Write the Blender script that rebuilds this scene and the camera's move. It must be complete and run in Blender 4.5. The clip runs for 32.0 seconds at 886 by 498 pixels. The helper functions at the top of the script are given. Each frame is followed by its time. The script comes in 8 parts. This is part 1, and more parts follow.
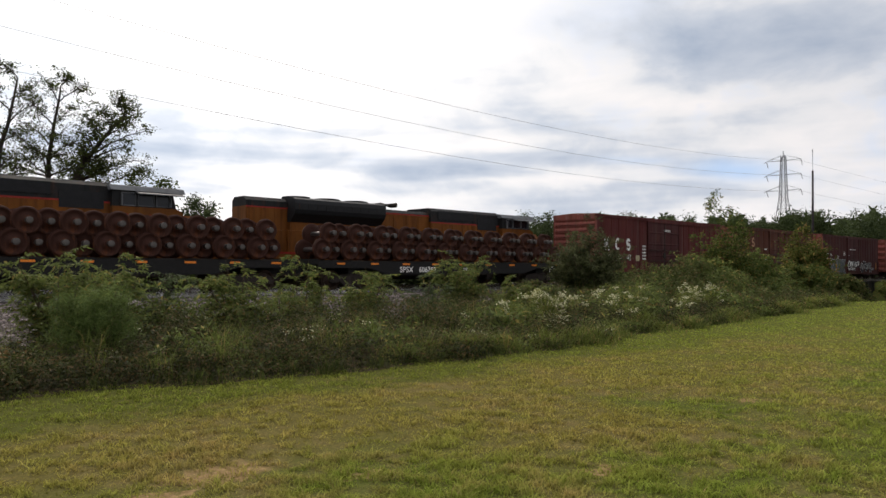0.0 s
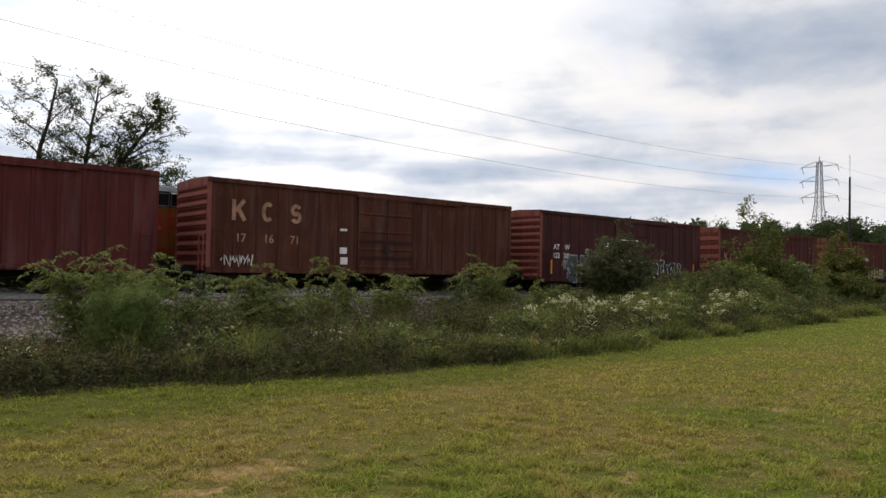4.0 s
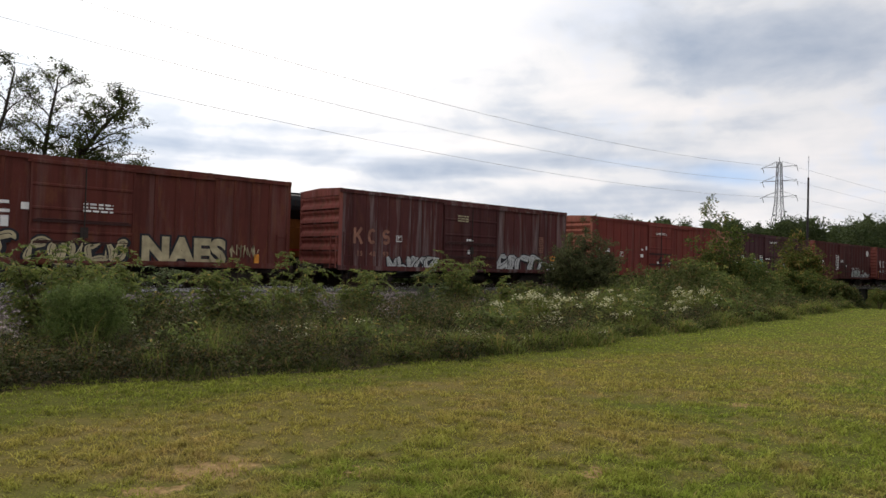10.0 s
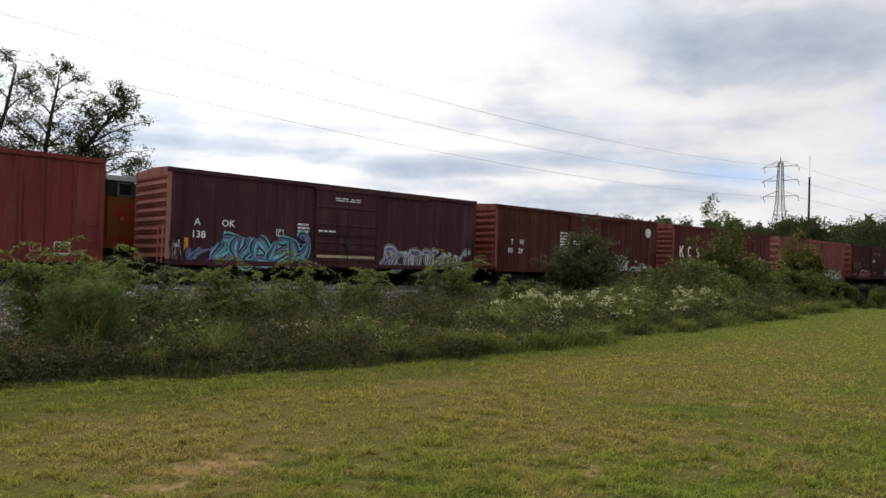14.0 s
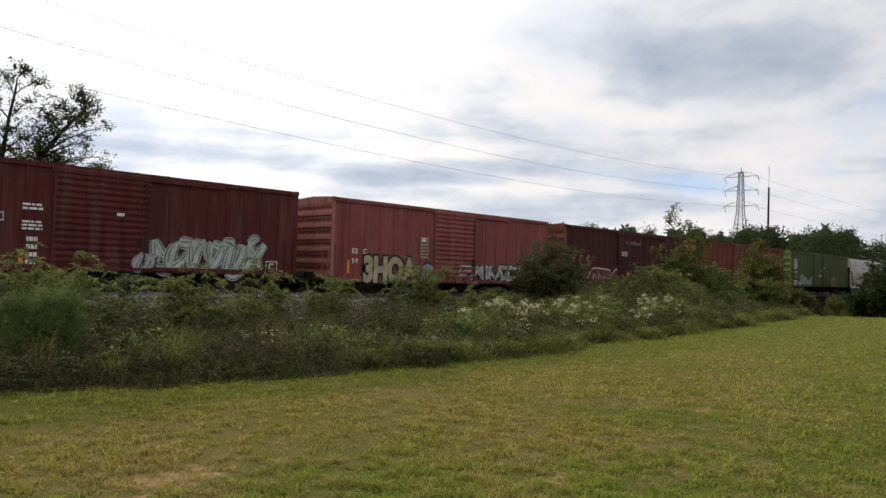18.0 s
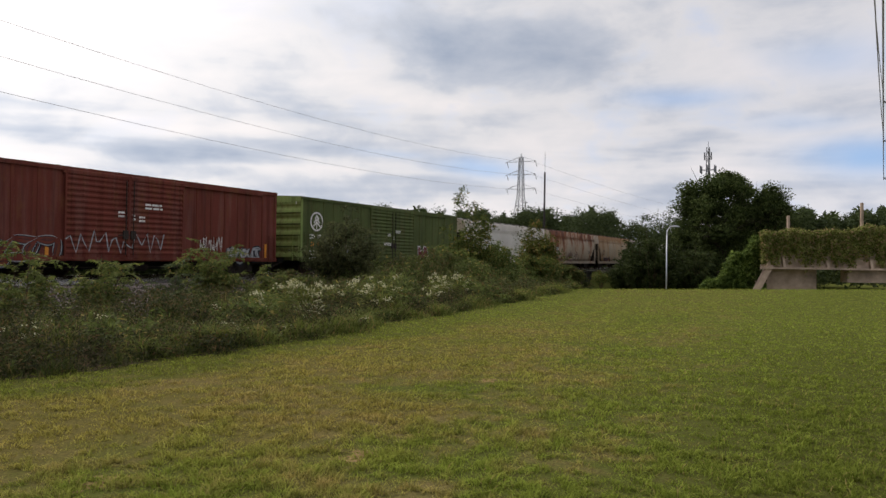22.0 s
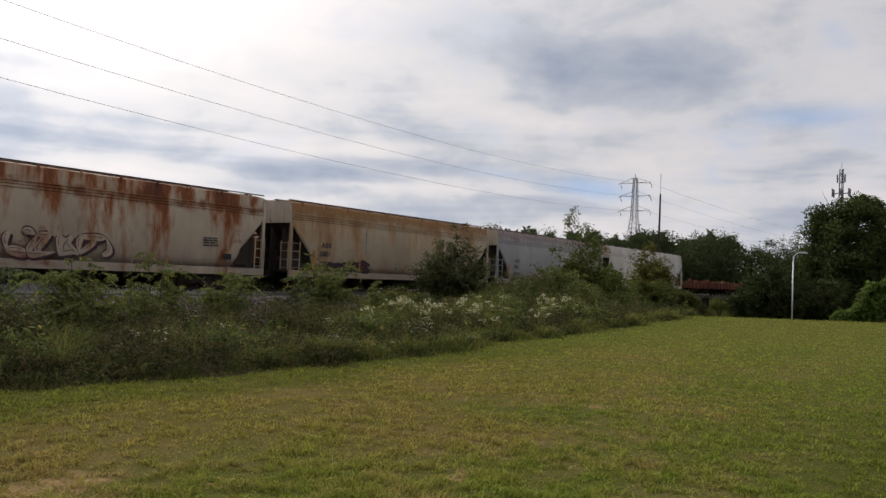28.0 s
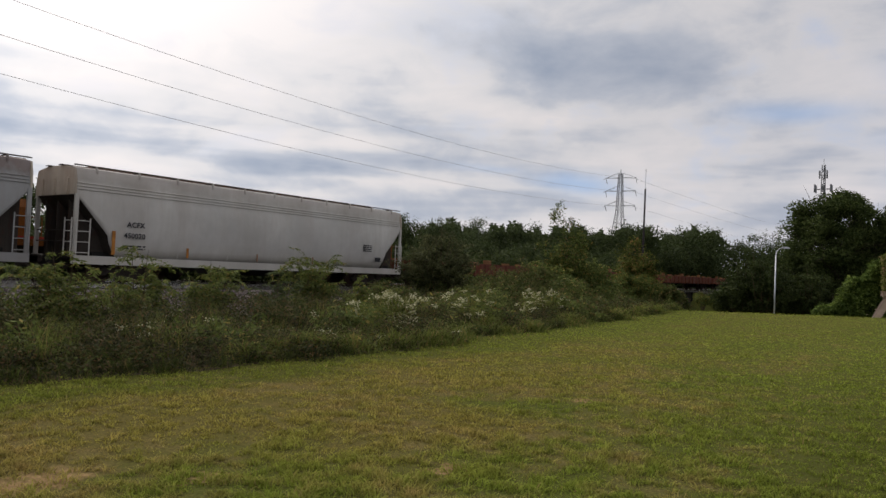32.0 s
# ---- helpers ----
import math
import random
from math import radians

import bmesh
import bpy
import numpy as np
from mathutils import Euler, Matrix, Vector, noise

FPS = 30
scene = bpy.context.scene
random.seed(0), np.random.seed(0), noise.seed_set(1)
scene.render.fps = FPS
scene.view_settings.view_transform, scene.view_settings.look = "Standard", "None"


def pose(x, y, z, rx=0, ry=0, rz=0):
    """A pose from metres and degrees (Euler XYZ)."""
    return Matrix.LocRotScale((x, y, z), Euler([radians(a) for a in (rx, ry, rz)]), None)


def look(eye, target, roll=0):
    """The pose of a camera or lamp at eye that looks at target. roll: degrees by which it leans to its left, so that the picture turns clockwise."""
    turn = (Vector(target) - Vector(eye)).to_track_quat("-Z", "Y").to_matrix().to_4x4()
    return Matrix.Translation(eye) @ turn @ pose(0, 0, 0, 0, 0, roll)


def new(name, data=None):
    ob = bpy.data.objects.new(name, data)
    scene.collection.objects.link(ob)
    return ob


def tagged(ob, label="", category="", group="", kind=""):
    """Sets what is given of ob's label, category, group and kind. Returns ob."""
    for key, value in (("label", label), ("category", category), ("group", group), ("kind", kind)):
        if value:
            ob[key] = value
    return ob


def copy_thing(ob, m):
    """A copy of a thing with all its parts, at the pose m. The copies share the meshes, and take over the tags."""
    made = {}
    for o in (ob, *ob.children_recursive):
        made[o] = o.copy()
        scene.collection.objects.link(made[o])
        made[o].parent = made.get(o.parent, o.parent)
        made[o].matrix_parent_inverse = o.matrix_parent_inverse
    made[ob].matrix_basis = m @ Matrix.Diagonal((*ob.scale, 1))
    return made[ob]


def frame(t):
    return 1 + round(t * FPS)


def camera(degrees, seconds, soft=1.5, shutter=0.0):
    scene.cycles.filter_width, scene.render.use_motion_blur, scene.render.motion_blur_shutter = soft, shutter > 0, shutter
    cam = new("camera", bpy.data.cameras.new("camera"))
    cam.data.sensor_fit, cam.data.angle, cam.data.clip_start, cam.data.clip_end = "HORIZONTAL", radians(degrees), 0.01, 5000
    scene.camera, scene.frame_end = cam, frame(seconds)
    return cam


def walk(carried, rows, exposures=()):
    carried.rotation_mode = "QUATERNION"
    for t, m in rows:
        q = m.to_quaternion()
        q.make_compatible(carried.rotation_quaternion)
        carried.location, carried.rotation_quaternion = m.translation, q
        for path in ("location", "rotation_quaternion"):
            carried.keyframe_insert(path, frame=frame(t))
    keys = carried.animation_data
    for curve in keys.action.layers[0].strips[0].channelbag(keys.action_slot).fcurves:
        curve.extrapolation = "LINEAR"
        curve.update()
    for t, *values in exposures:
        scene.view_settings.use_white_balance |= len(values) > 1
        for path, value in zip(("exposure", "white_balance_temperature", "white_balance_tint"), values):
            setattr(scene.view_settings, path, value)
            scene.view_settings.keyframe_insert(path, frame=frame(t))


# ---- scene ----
# metres; x runs along the railway, y across it away from the lawn, z up; lawn at z = 0
cam = camera(63.79, 32.0, soft=1.5)
EYE = (0.0, 0.0, 1.65)
# seconds, yaw, pitch, roll of the hand-held camera
TURNS = """0.0 -42.12 1.36 -0.40
0.5 -42.17 1.16 -0.20
1.0 -41.96 1.21 -0.05
1.5 -41.54 1.36 0.01
2.0 -41.03 1.39 -0.53
2.5 -40.45 1.47 -0.37
4.5 -39.90 1.64 -1.33
5.0 -41.02 1.55 -1.28
5.5 -41.84 1.46 -1.98
6.0 -42.26 1.32 -1.68
6.5 -42.75 1.18 -1.65
7.0 -42.72 1.09 -1.29
7.5 -42.92 0.96 -1.56
8.0 -42.57 0.76 -1.01
8.5 -41.70 1.03 -0.96
9.0 -42.54 1.28 -1.32
9.5 -42.51 1.35 -1.48
10.0 -42.51 1.33 -1.48
10.5 -42.53 1.26 -1.62
11.0 -42.42 1.23 -1.72
11.5 -42.29 1.24 -1.50
12.0 -42.29 1.24 -1.50
12.5 -42.37 1.20 -1.70
13.0 -42.38 1.17 -1.61
13.5 -42.43 1.16 -1.71
14.0 -42.46 1.21 -1.67
14.5 -42.48 1.35 -1.84
16.5 -42.56 1.70 -1.41
17.0 -42.76 1.72 -1.38
17.5 -42.85 1.80 -1.54
18.0 -45.10 1.93 -1.71
18.5 -48.20 1.28 -0.88
19.0 -50.05 1.02 -0.12
19.5 -51.87 0.87 -0.87
20.0 -60.32 0.91 -1.49
20.5 -63.72 0.78 -0.30
21.0 -63.45 0.73 0.31
21.5 -61.41 0.72 -0.22
22.0 -61.53 0.76 -0.83
22.5 -59.08 0.97 -0.74
23.0 -57.61 1.24 -0.60
23.5 -54.31 1.87 0.15
24.0 -53.59 2.26 -0.09
24.5 -53.69 2.27 -1.49
25.0 -53.70 2.37 -1.57
25.5 -53.42 2.34 -1.91
27.5 -52.88 2.16 -2.09
28.0 -52.82 2.11 -2.45
28.5 -52.73 2.15 -2.45
29.0 -52.75 2.19 -2.75
29.5 -52.80 2.28 -2.46
30.0 -53.02 2.26 -2.86
30.5 -53.19 2.17 -2.75
31.0 -53.40 1.98 -2.73
31.5 -53.73 1.82 -2.31
32.0 -53.96 1.70 -2.55"""
walk(cam, [(t, pose(*EYE, 90 + p, r, w)) for t, w, p, r in ([float(v) for v in line.split()] for line in TURNS.splitlines())],
     exposures=[(0.0, 0.0, 6500, 14), (17.0, 0.0, 6500, 14), (20.0, -0.06, 6500, 14), (24.0, -0.2, 6500, 17), (28.0, -0.33, 6500, 16), (32.0, -0.38, 6500, 16)])

def travelled(t):
    """Metres that the train has gone after t seconds: about 10.7 m/s, slowly gaining speed."""
    u = t - 16
    return 10.9387 * t + 0.13454 * (u * u - 256) / 16 + 0.01459 * (u ** 3 + 4096) / 256


RAIL_Z = 0.55            # top of rail
NEAR_Y, FAR_Y = 27.2, 31.8   # centre lines of the two tracks
SECONDS = 32.0

# ---- world and sun ----
def build_world():
    w = bpy.data.worlds.new("cloudy_evening_sky")
    scene.world = w
    w.use_nodes = True
    nt = w.node_tree
    nt.nodes.clear()
    N, L = nt.nodes.new, nt.links.new
    out, bg = N("ShaderNodeOutputWorld"), N("ShaderNodeBackground")
    sky = N("ShaderNodeTexSky")
    sky.sky_type = "NISHITA"
    sky.sun_disc = False
    sky.sun_elevation, sky.sun_rotation = SUN_EL, SUN_AZ
    coord, sep = N("ShaderNodeTexCoord"), N("ShaderNodeSeparateXYZ")
    L(coord.outputs["Generated"], sep.inputs[0])

    def m(op, a, b=None, c=None, clamp=False):
        n = N("ShaderNodeMath")
        n.operation, n.use_clamp = op, clamp
        for i, v in enumerate((a, b, c)):
            if v is None:
                continue
            if isinstance(v, (int, float)):
                n.inputs[i].default_value = v
            else:
                L(v, n.inputs[i])
        return n.outputs[0]

    def ramp(fac, stops):
        r = N("ShaderNodeValToRGB")
        while len(r.color_ramp.elements) < len(stops):
            r.color_ramp.elements.new(0.5)
        for e, (p, c) in zip(r.color_ramp.elements, stops):
            e.position, e.color = p, (*c, 1)
        L(fac, r.inputs[0])
        return r.outputs[0]

    def mix(f, a, b, kind="MIX"):
        n = N("ShaderNodeMix")
        n.data_type, n.blend_type = "RGBA", kind
        L(f, n.inputs[0]) if not isinstance(f, (int, float)) else None
        if isinstance(f, (int, float)):
            n.inputs[0].default_value = f
        for s, v in ((6, a), (7, b)):
            if isinstance(v, tuple):
                n.inputs[s].default_value = (*v, 1)
            else:
                L(v, n.inputs[s])
        return n.outputs[2]

    def veil(across, high, detail, off, rough=0.5):
        """Cloud texture drawn out along the horizon; no seam anywhere."""
        mp, n = N("ShaderNodeMapping"), N("ShaderNodeTexNoise")
        mp.inputs["Location"].default_value = off
        mp.inputs["Rotation"].default_value = (0.05, 0.0, 0.0)
        mp.inputs["Scale"].default_value = (across, across, high)
        n.inputs["Scale"].default_value, n.inputs["Detail"].default_value, n.inputs["Roughness"].default_value = 1.0, detail, rough
        n.inputs["Distortion"].default_value = 0.25
        L(coord.outputs["Generated"], mp.inputs[0]), L(mp.outputs[0], n.inputs["Vector"])
        return n.outputs[0]

    fine, broad, streaks = veil(7.5, 15.0, 5, (4.1, 2.6, 0.3), 0.55), veil(1.7, 5.0, 2, (1.3, 0.2, 5.0)), veil(3.2, 24.0, 3, (7.7, 3.2, 1.9))
    # cloud banks by compass bearing and height, in degrees, with frayed edges
    fray, fray2 = veil(6.0, 14.0, 3, (2.1, 7.7, 0)), veil(7.0, 12.0, 3, (9.1, 1.7, 4.0))
    az = m("ADD", m("MULTIPLY", m("ARCTAN2", sep.outputs[0], sep.outputs[1]), 57.2958), m("MULTIPLY", m("SUBTRACT", fray, 0.5), 14.0))
    el = m("ADD", m("MULTIPLY", m("ARCSINE", sep.outputs[2]), 57.2958), m("MULTIPLY", m("SUBTRACT", fray2, 0.5), 4.0))

    az_clear = m("ADD", m("MULTIPLY", m("ARCTAN2", sep.outputs[0], sep.outputs[1]), 57.2958), m("MULTIPLY", m("SUBTRACT", fray2, 0.5), 6.0))
    el_clear = m("ADD", m("MULTIPLY", m("ARCSINE", sep.outputs[2]), 57.2958), m("MULTIPLY", m("SUBTRACT", fray, 0.5), 1.2))

    def bank(a0, e0, wa, we, tilt=0.0, clear=False):
        u, v = m("SUBTRACT", az_clear if clear else az, a0), m("SUBTRACT", el_clear if clear else el, e0)
        v = m("ADD", v, m("MULTIPLY", u, tilt))
        q = m("ADD", m("POWER", m("ABSOLUTE", m("DIVIDE", u, wa)), 2.0), m("POWER", m("ABSOLUTE", m("DIVIDE", v, we)), 2.0))
        return m("EXPONENT", m("MULTIPLY", q, -1.0))

    banks = None
    for a0, e0, wa, we, tilt, k in ((66, 15.8, 12, 2.9, 0.26, 0.66), (54, 18.8, 10, 2.4, 0.08, 0.5), (74, 13.6, 6, 2.0, 0.1, 0.35), (37, 8.2, 8, 1.2, 0.02, 0.75), (31, 10.2, 7, 0.8, 0.0, 0.35), (52, 11.2, 4, 1.0, 0.06, 0.4),
                                    (56, 6.0, 12, 0.9, 0.02, 0.65), (44, 5.2, 9, 0.7, 0.0, 0.4), (79, 8.2, 8, 1.3, 0.0, 0.4), (88, 5.6, 8, 0.9, 0.0, 0.4), (24, 9.6, 6, 0.8, 0.0, 0.35), (86, 18.5, 7, 2.0, -0.1, 0.3),
                                    (60, 12.2, 6, 1.2, 0.05, -0.6), (43, 10.0, 7, 0.8, 0.03, -0.5), (30, 19, 18, 5.5, 0.0, -1.1), (45, 6.9, 8, 0.5, 0.0, -0.45), (84, 14.5, 7, 1.8, -0.08, -0.4), (58, 3.6, 14, 0.8, 0.0, -0.35)):
        q = m("MULTIPLY", bank(a0, e0, wa, we, tilt), k)
        banks = q if banks is None else m("ADD", banks, q)
    low = m("EXPONENT", m("MULTIPLY", m("POWER", m("ABSOLUTE", m("DIVIDE", m("SUBTRACT", el, 7.0), 7.0)), 2.0), -1.0))
    body = m("ADD", 0.47, m("MULTIPLY", banks, 0.17))
    body = m("ADD", body, m("MULTIPLY", m("SUBTRACT", broad, 0.5), 0.28))
    body = m("ADD", body, m("MULTIPLY", m("SUBTRACT", fine, 0.5), 0.42))
    body = m("ADD", body, m("MULTIPLY", m("MULTIPLY", m("SUBTRACT", streaks, 0.5), low), 0.65))
    # glow round the veiled sun
    sun = Vector((math.sin(SUN_AZ) * math.cos(SUN_EL), math.cos(SUN_AZ) * math.cos(SUN_EL), math.sin(SUN_EL)))
    dot = N("ShaderNodeVectorMath")
    dot.operation = "DOT_PRODUCT"
    L(coord.outputs["Generated"], dot.inputs[0])
    dot.inputs[1].default_value = sun
    near = m("MAXIMUM", dot.outputs["Value"], 0.0)
    glow = m("ADD", m("MULTIPLY", m("POWER", near, 5.0), 0.8), m("MULTIPLY", m("POWER", near, 20.0), 1.2))
    grey = ramp(body, [(0.38, (1.0, 1.0, 1.0)), (0.48, (0.88, 0.91, 0.935)), (0.57, (0.64, 0.71, 0.8)), (0.7, (0.43, 0.52, 0.65))])
    warm = ramp(near, [(0.0, (0.97, 0.97, 0.99)), (1.0, (1.0, 0.98, 0.93))])
    clouds = mix(1.0, grey, warm, "MULTIPLY")
    lit = N("ShaderNodeVectorMath")
    lit.operation = "SCALE"
    L(clouds, lit.inputs[0])
    low_sky = m("POWER", m("SUBTRACT", 1.0, m("MAXIMUM", sep.outputs[2], 0.0)), 7.0)
    L(m("ADD", m("ADD", glow, 0.82), m("MULTIPLY", low_sky, 0.14)), lit.inputs["Scale"])
    blue = N("ShaderNodeVectorMath")
    blue.operation = "SCALE"
    L(sky.outputs[0], blue.inputs[0])
    blue.inputs["Scale"].default_value = 0.13
    gaps = m("MULTIPLY", ramp(fine, [(0.3, (1, 1, 1)), (0.44, (0, 0, 0))]), 0.35)
    for a0, e0, wa, we, k in ((64.5, 7.3, 3.6, 0.8, 0.9), (57.5, 8.4, 3.0, 0.4, 0.4), (88, 10.0, 4, 0.8, 0.35), (93, 7.4, 4.5, 1.3, 0.95), (80, 12.4, 4, 0.8, 0.55), (91, 14.5, 5, 1.5, 0.4)):
        gaps = m("MAXIMUM", gaps, m("MULTIPLY", bank(a0, e0, wa, we, 0.06, True), k))
    gapf = m("MULTIPLY", gaps, m("SUBTRACT", 1.0, m("POWER", near, 3.0)), clamp=True)
    L(mix(gapf, lit.outputs[0], mix(0.7, blue.outputs[0], (0.34, 0.58, 0.95))), bg.inputs["Color"])
    bg.inputs["Strength"].default_value = 1.0
    L(bg.outputs[0], out.inputs[0])


SUN_EL, SUN_AZ = radians(40), radians(14)    # azimuth from +y towards +x
build_world()
sun = new("sun", bpy.data.lights.new("sun", "SUN"))
sun.data.energy, sun.data.angle, sun.data.color = 2.1, radians(20), (1.0, 0.9, 0.74)
sun.matrix_world = look((0, 0, 60), Vector((0, 0, 60)) - Vector((math.sin(SUN_AZ) * math.cos(SUN_EL), math.cos(SUN_AZ) * math.cos(SUN_EL), math.sin(SUN_EL))))

# ---- small builders ----
def box(bm, x0, x1, y0, y1, z0, z1, bev=0.0):
    """A box; bev cuts its long edges."""
    if bev <= 0:
        v = [bm.verts.new((x, y, z)) for x in (x0, x1) for y in (y0, y1) for z in (z0, z1)]
        for f in ((0, 1, 3, 2), (4, 6, 7, 5), (0, 4, 5, 1), (2, 3, 7, 6), (0, 2, 6, 4), (1, 5, 7, 3)):
            bm.faces.new([v[i] for i in f])
        return
    b = bev
    ring = [(y0 + b, z0), (y1 - b, z0), (y1, z0 + b), (y1, z1 - b), (y1 - b, z1), (y0 + b, z1), (y0, z1 - b), (y0, z0 + b)]
    prism(bm, [(y, z) for y, z in ring], x0, x1)


def prism(bm, ring, x0, x1, axis="x"):
    """A closed outline swept along an axis. ring: pairs in the plane across the axis."""
    def at(p, s):
        return {"x": (s, p[0], p[1]), "y": (p[0], s, p[1]), "z": (p[0], p[1], s)}[axis]
    a, b = [bm.verts.new(at(p, x0)) for p in ring], [bm.verts.new(at(p, x1)) for p in ring]
    n = len(ring)
    for i in range(n):
        bm.faces.new((a[i], a[(i + 1) % n], b[(i + 1) % n], b[i]))
    bm.faces.new(a[::-1]), bm.faces.new(b)


def rod(bm, p, q, r, n=8, r2=None, caps=True):
    """A round bar from p to q."""
    p, q = Vector(p), Vector(q)
    d = (q - p).normalized()
    s = d.orthogonal().normalized()
    t = d.cross(s)
    r2 = r if r2 is None else r2
    rings = [[bm.verts.new(c + (s * math.cos(6.28318 * i / n) + t * math.sin(6.28318 * i / n)) * k) for i in range(n)] for c, k in ((p, r), (q, r2))]
    for i in range(n):
        bm.faces.new((rings[0][i], rings[0][(i + 1) % n], rings[1][(i + 1) % n], rings[1][i]))
    if caps:
        bm.faces.new(rings[0][::-1]), bm.faces.new(rings[1])


def tube(bm, pts, r, n=5):
    """A round cable through points."""
    pts = [Vector(p) for p in pts]
    rings = []
    for i, p in enumerate(pts):
        d = (pts[min(i + 1, len(pts) - 1)] - pts[max(i - 1, 0)]).normalized()
        s = d.cross(Vector((0, 0, 1))).normalized()
        t = s.cross(d)
        rings.append([bm.verts.new(p + (s * math.cos(6.28318 * k / n) + t * math.sin(6.28318 * k / n)) * r) for k in range(n)])
    for a, b in zip(rings, rings[1:]):
        for k in range(n):
            bm.faces.new((a[k], a[(k + 1) % n], b[(k + 1) % n], b[k]))


def lathe(bm, profile, axis="y", n=20, at=(0, 0, 0)):
    """Turns (radius, along) pairs round an axis through at."""
    rows = []
    for r, s in profile:
        row = []
        for i in range(n):
            c, d = r * math.cos(6.28318 * i / n), r * math.sin(6.28318 * i / n)
            v = {"y": (c, s, d), "x": (s, c, d), "z": (c, d, s)}[axis]
            row.append(bm.verts.new((v[0] + at[0], v[1] + at[1], v[2] + at[2])))
        rows.append(row)
    for a, b in zip(rows, rows[1:]):
        for i in range(n):
            bm.faces.new((a[i], a[(i + 1) % n], b[(i + 1) % n], b[i]))
    bm.faces.new(rows[0][::-1]), bm.faces.new(rows[-1])


def mesh_of(name, bm, material):
    bmesh.ops.recalc_face_normals(bm, faces=bm.faces[:])
    me = bpy.data.meshes.new(name)
    bm.to_mesh(me)
    bm.free()
    me.materials.append(material)
    return me


def part(name, bm, material, parent, label=""):
    """Links a bmesh, or a mesh that is already made, as one mesh object under a thing or part."""
    me = bm if isinstance(bm, bpy.types.Mesh) else mesh_of(name, bm, material)
    ob = new(name, me)
    ob.parent = parent
    if label:
        ob["label"] = label
    return ob


def smooth(ob):
    ob.data.polygons.foreach_set("use_smooth", [True] * len(ob.data.polygons))
    return ob


def thing(name, label, category, group="", at=None):
    ob = tagged(new(name), label, category, group)
    if at is not None:
        ob.matrix_basis = at
    return ob


def raw(name, verts, faces, material, parent=None):
    """A mesh from arrays made by a formula; all faces have the same number of corners."""
    verts, faces = np.asarray(verts, dtype=np.float32), np.asarray(faces, dtype=np.int32)
    k = faces.shape[1]
    me = bpy.data.meshes.new(name)
    me.vertices.add(len(verts)), me.loops.add(faces.size), me.polygons.add(len(faces))
    me.vertices.foreach_set("co", verts.ravel())
    me.loops.foreach_set("vertex_index", faces.ravel())
    me.polygons.foreach_set("loop_start", np.arange(0, faces.size, k, dtype=np.int32))
    me.update(calc_edges=True)
    me.materials.append(material)
    ob = new(name, me)
    ob.parent = parent
    return ob


def text_mesh(body, size, material, spread=1.0, bold=0.0):
    """Letters of the built-in font as a thin mesh in the x-z plane, facing -y."""
    cu = bpy.data.curves.new("lettering", "FONT")
    cu.body, cu.size, cu.space_character, cu.offset, cu.resolution_u = body, size, spread, bold, 3
    ob = new("lettering", cu)
    me = bpy.data.meshes.new_from_object(ob.evaluated_get(bpy.context.evaluated_depsgraph_get()))
    bpy.data.objects.remove(ob), bpy.data.curves.remove(cu)
    me.transform(Matrix.Rotation(radians(90), 4, "X"))
    me.materials.clear(), me.materials.append(material)
    return me


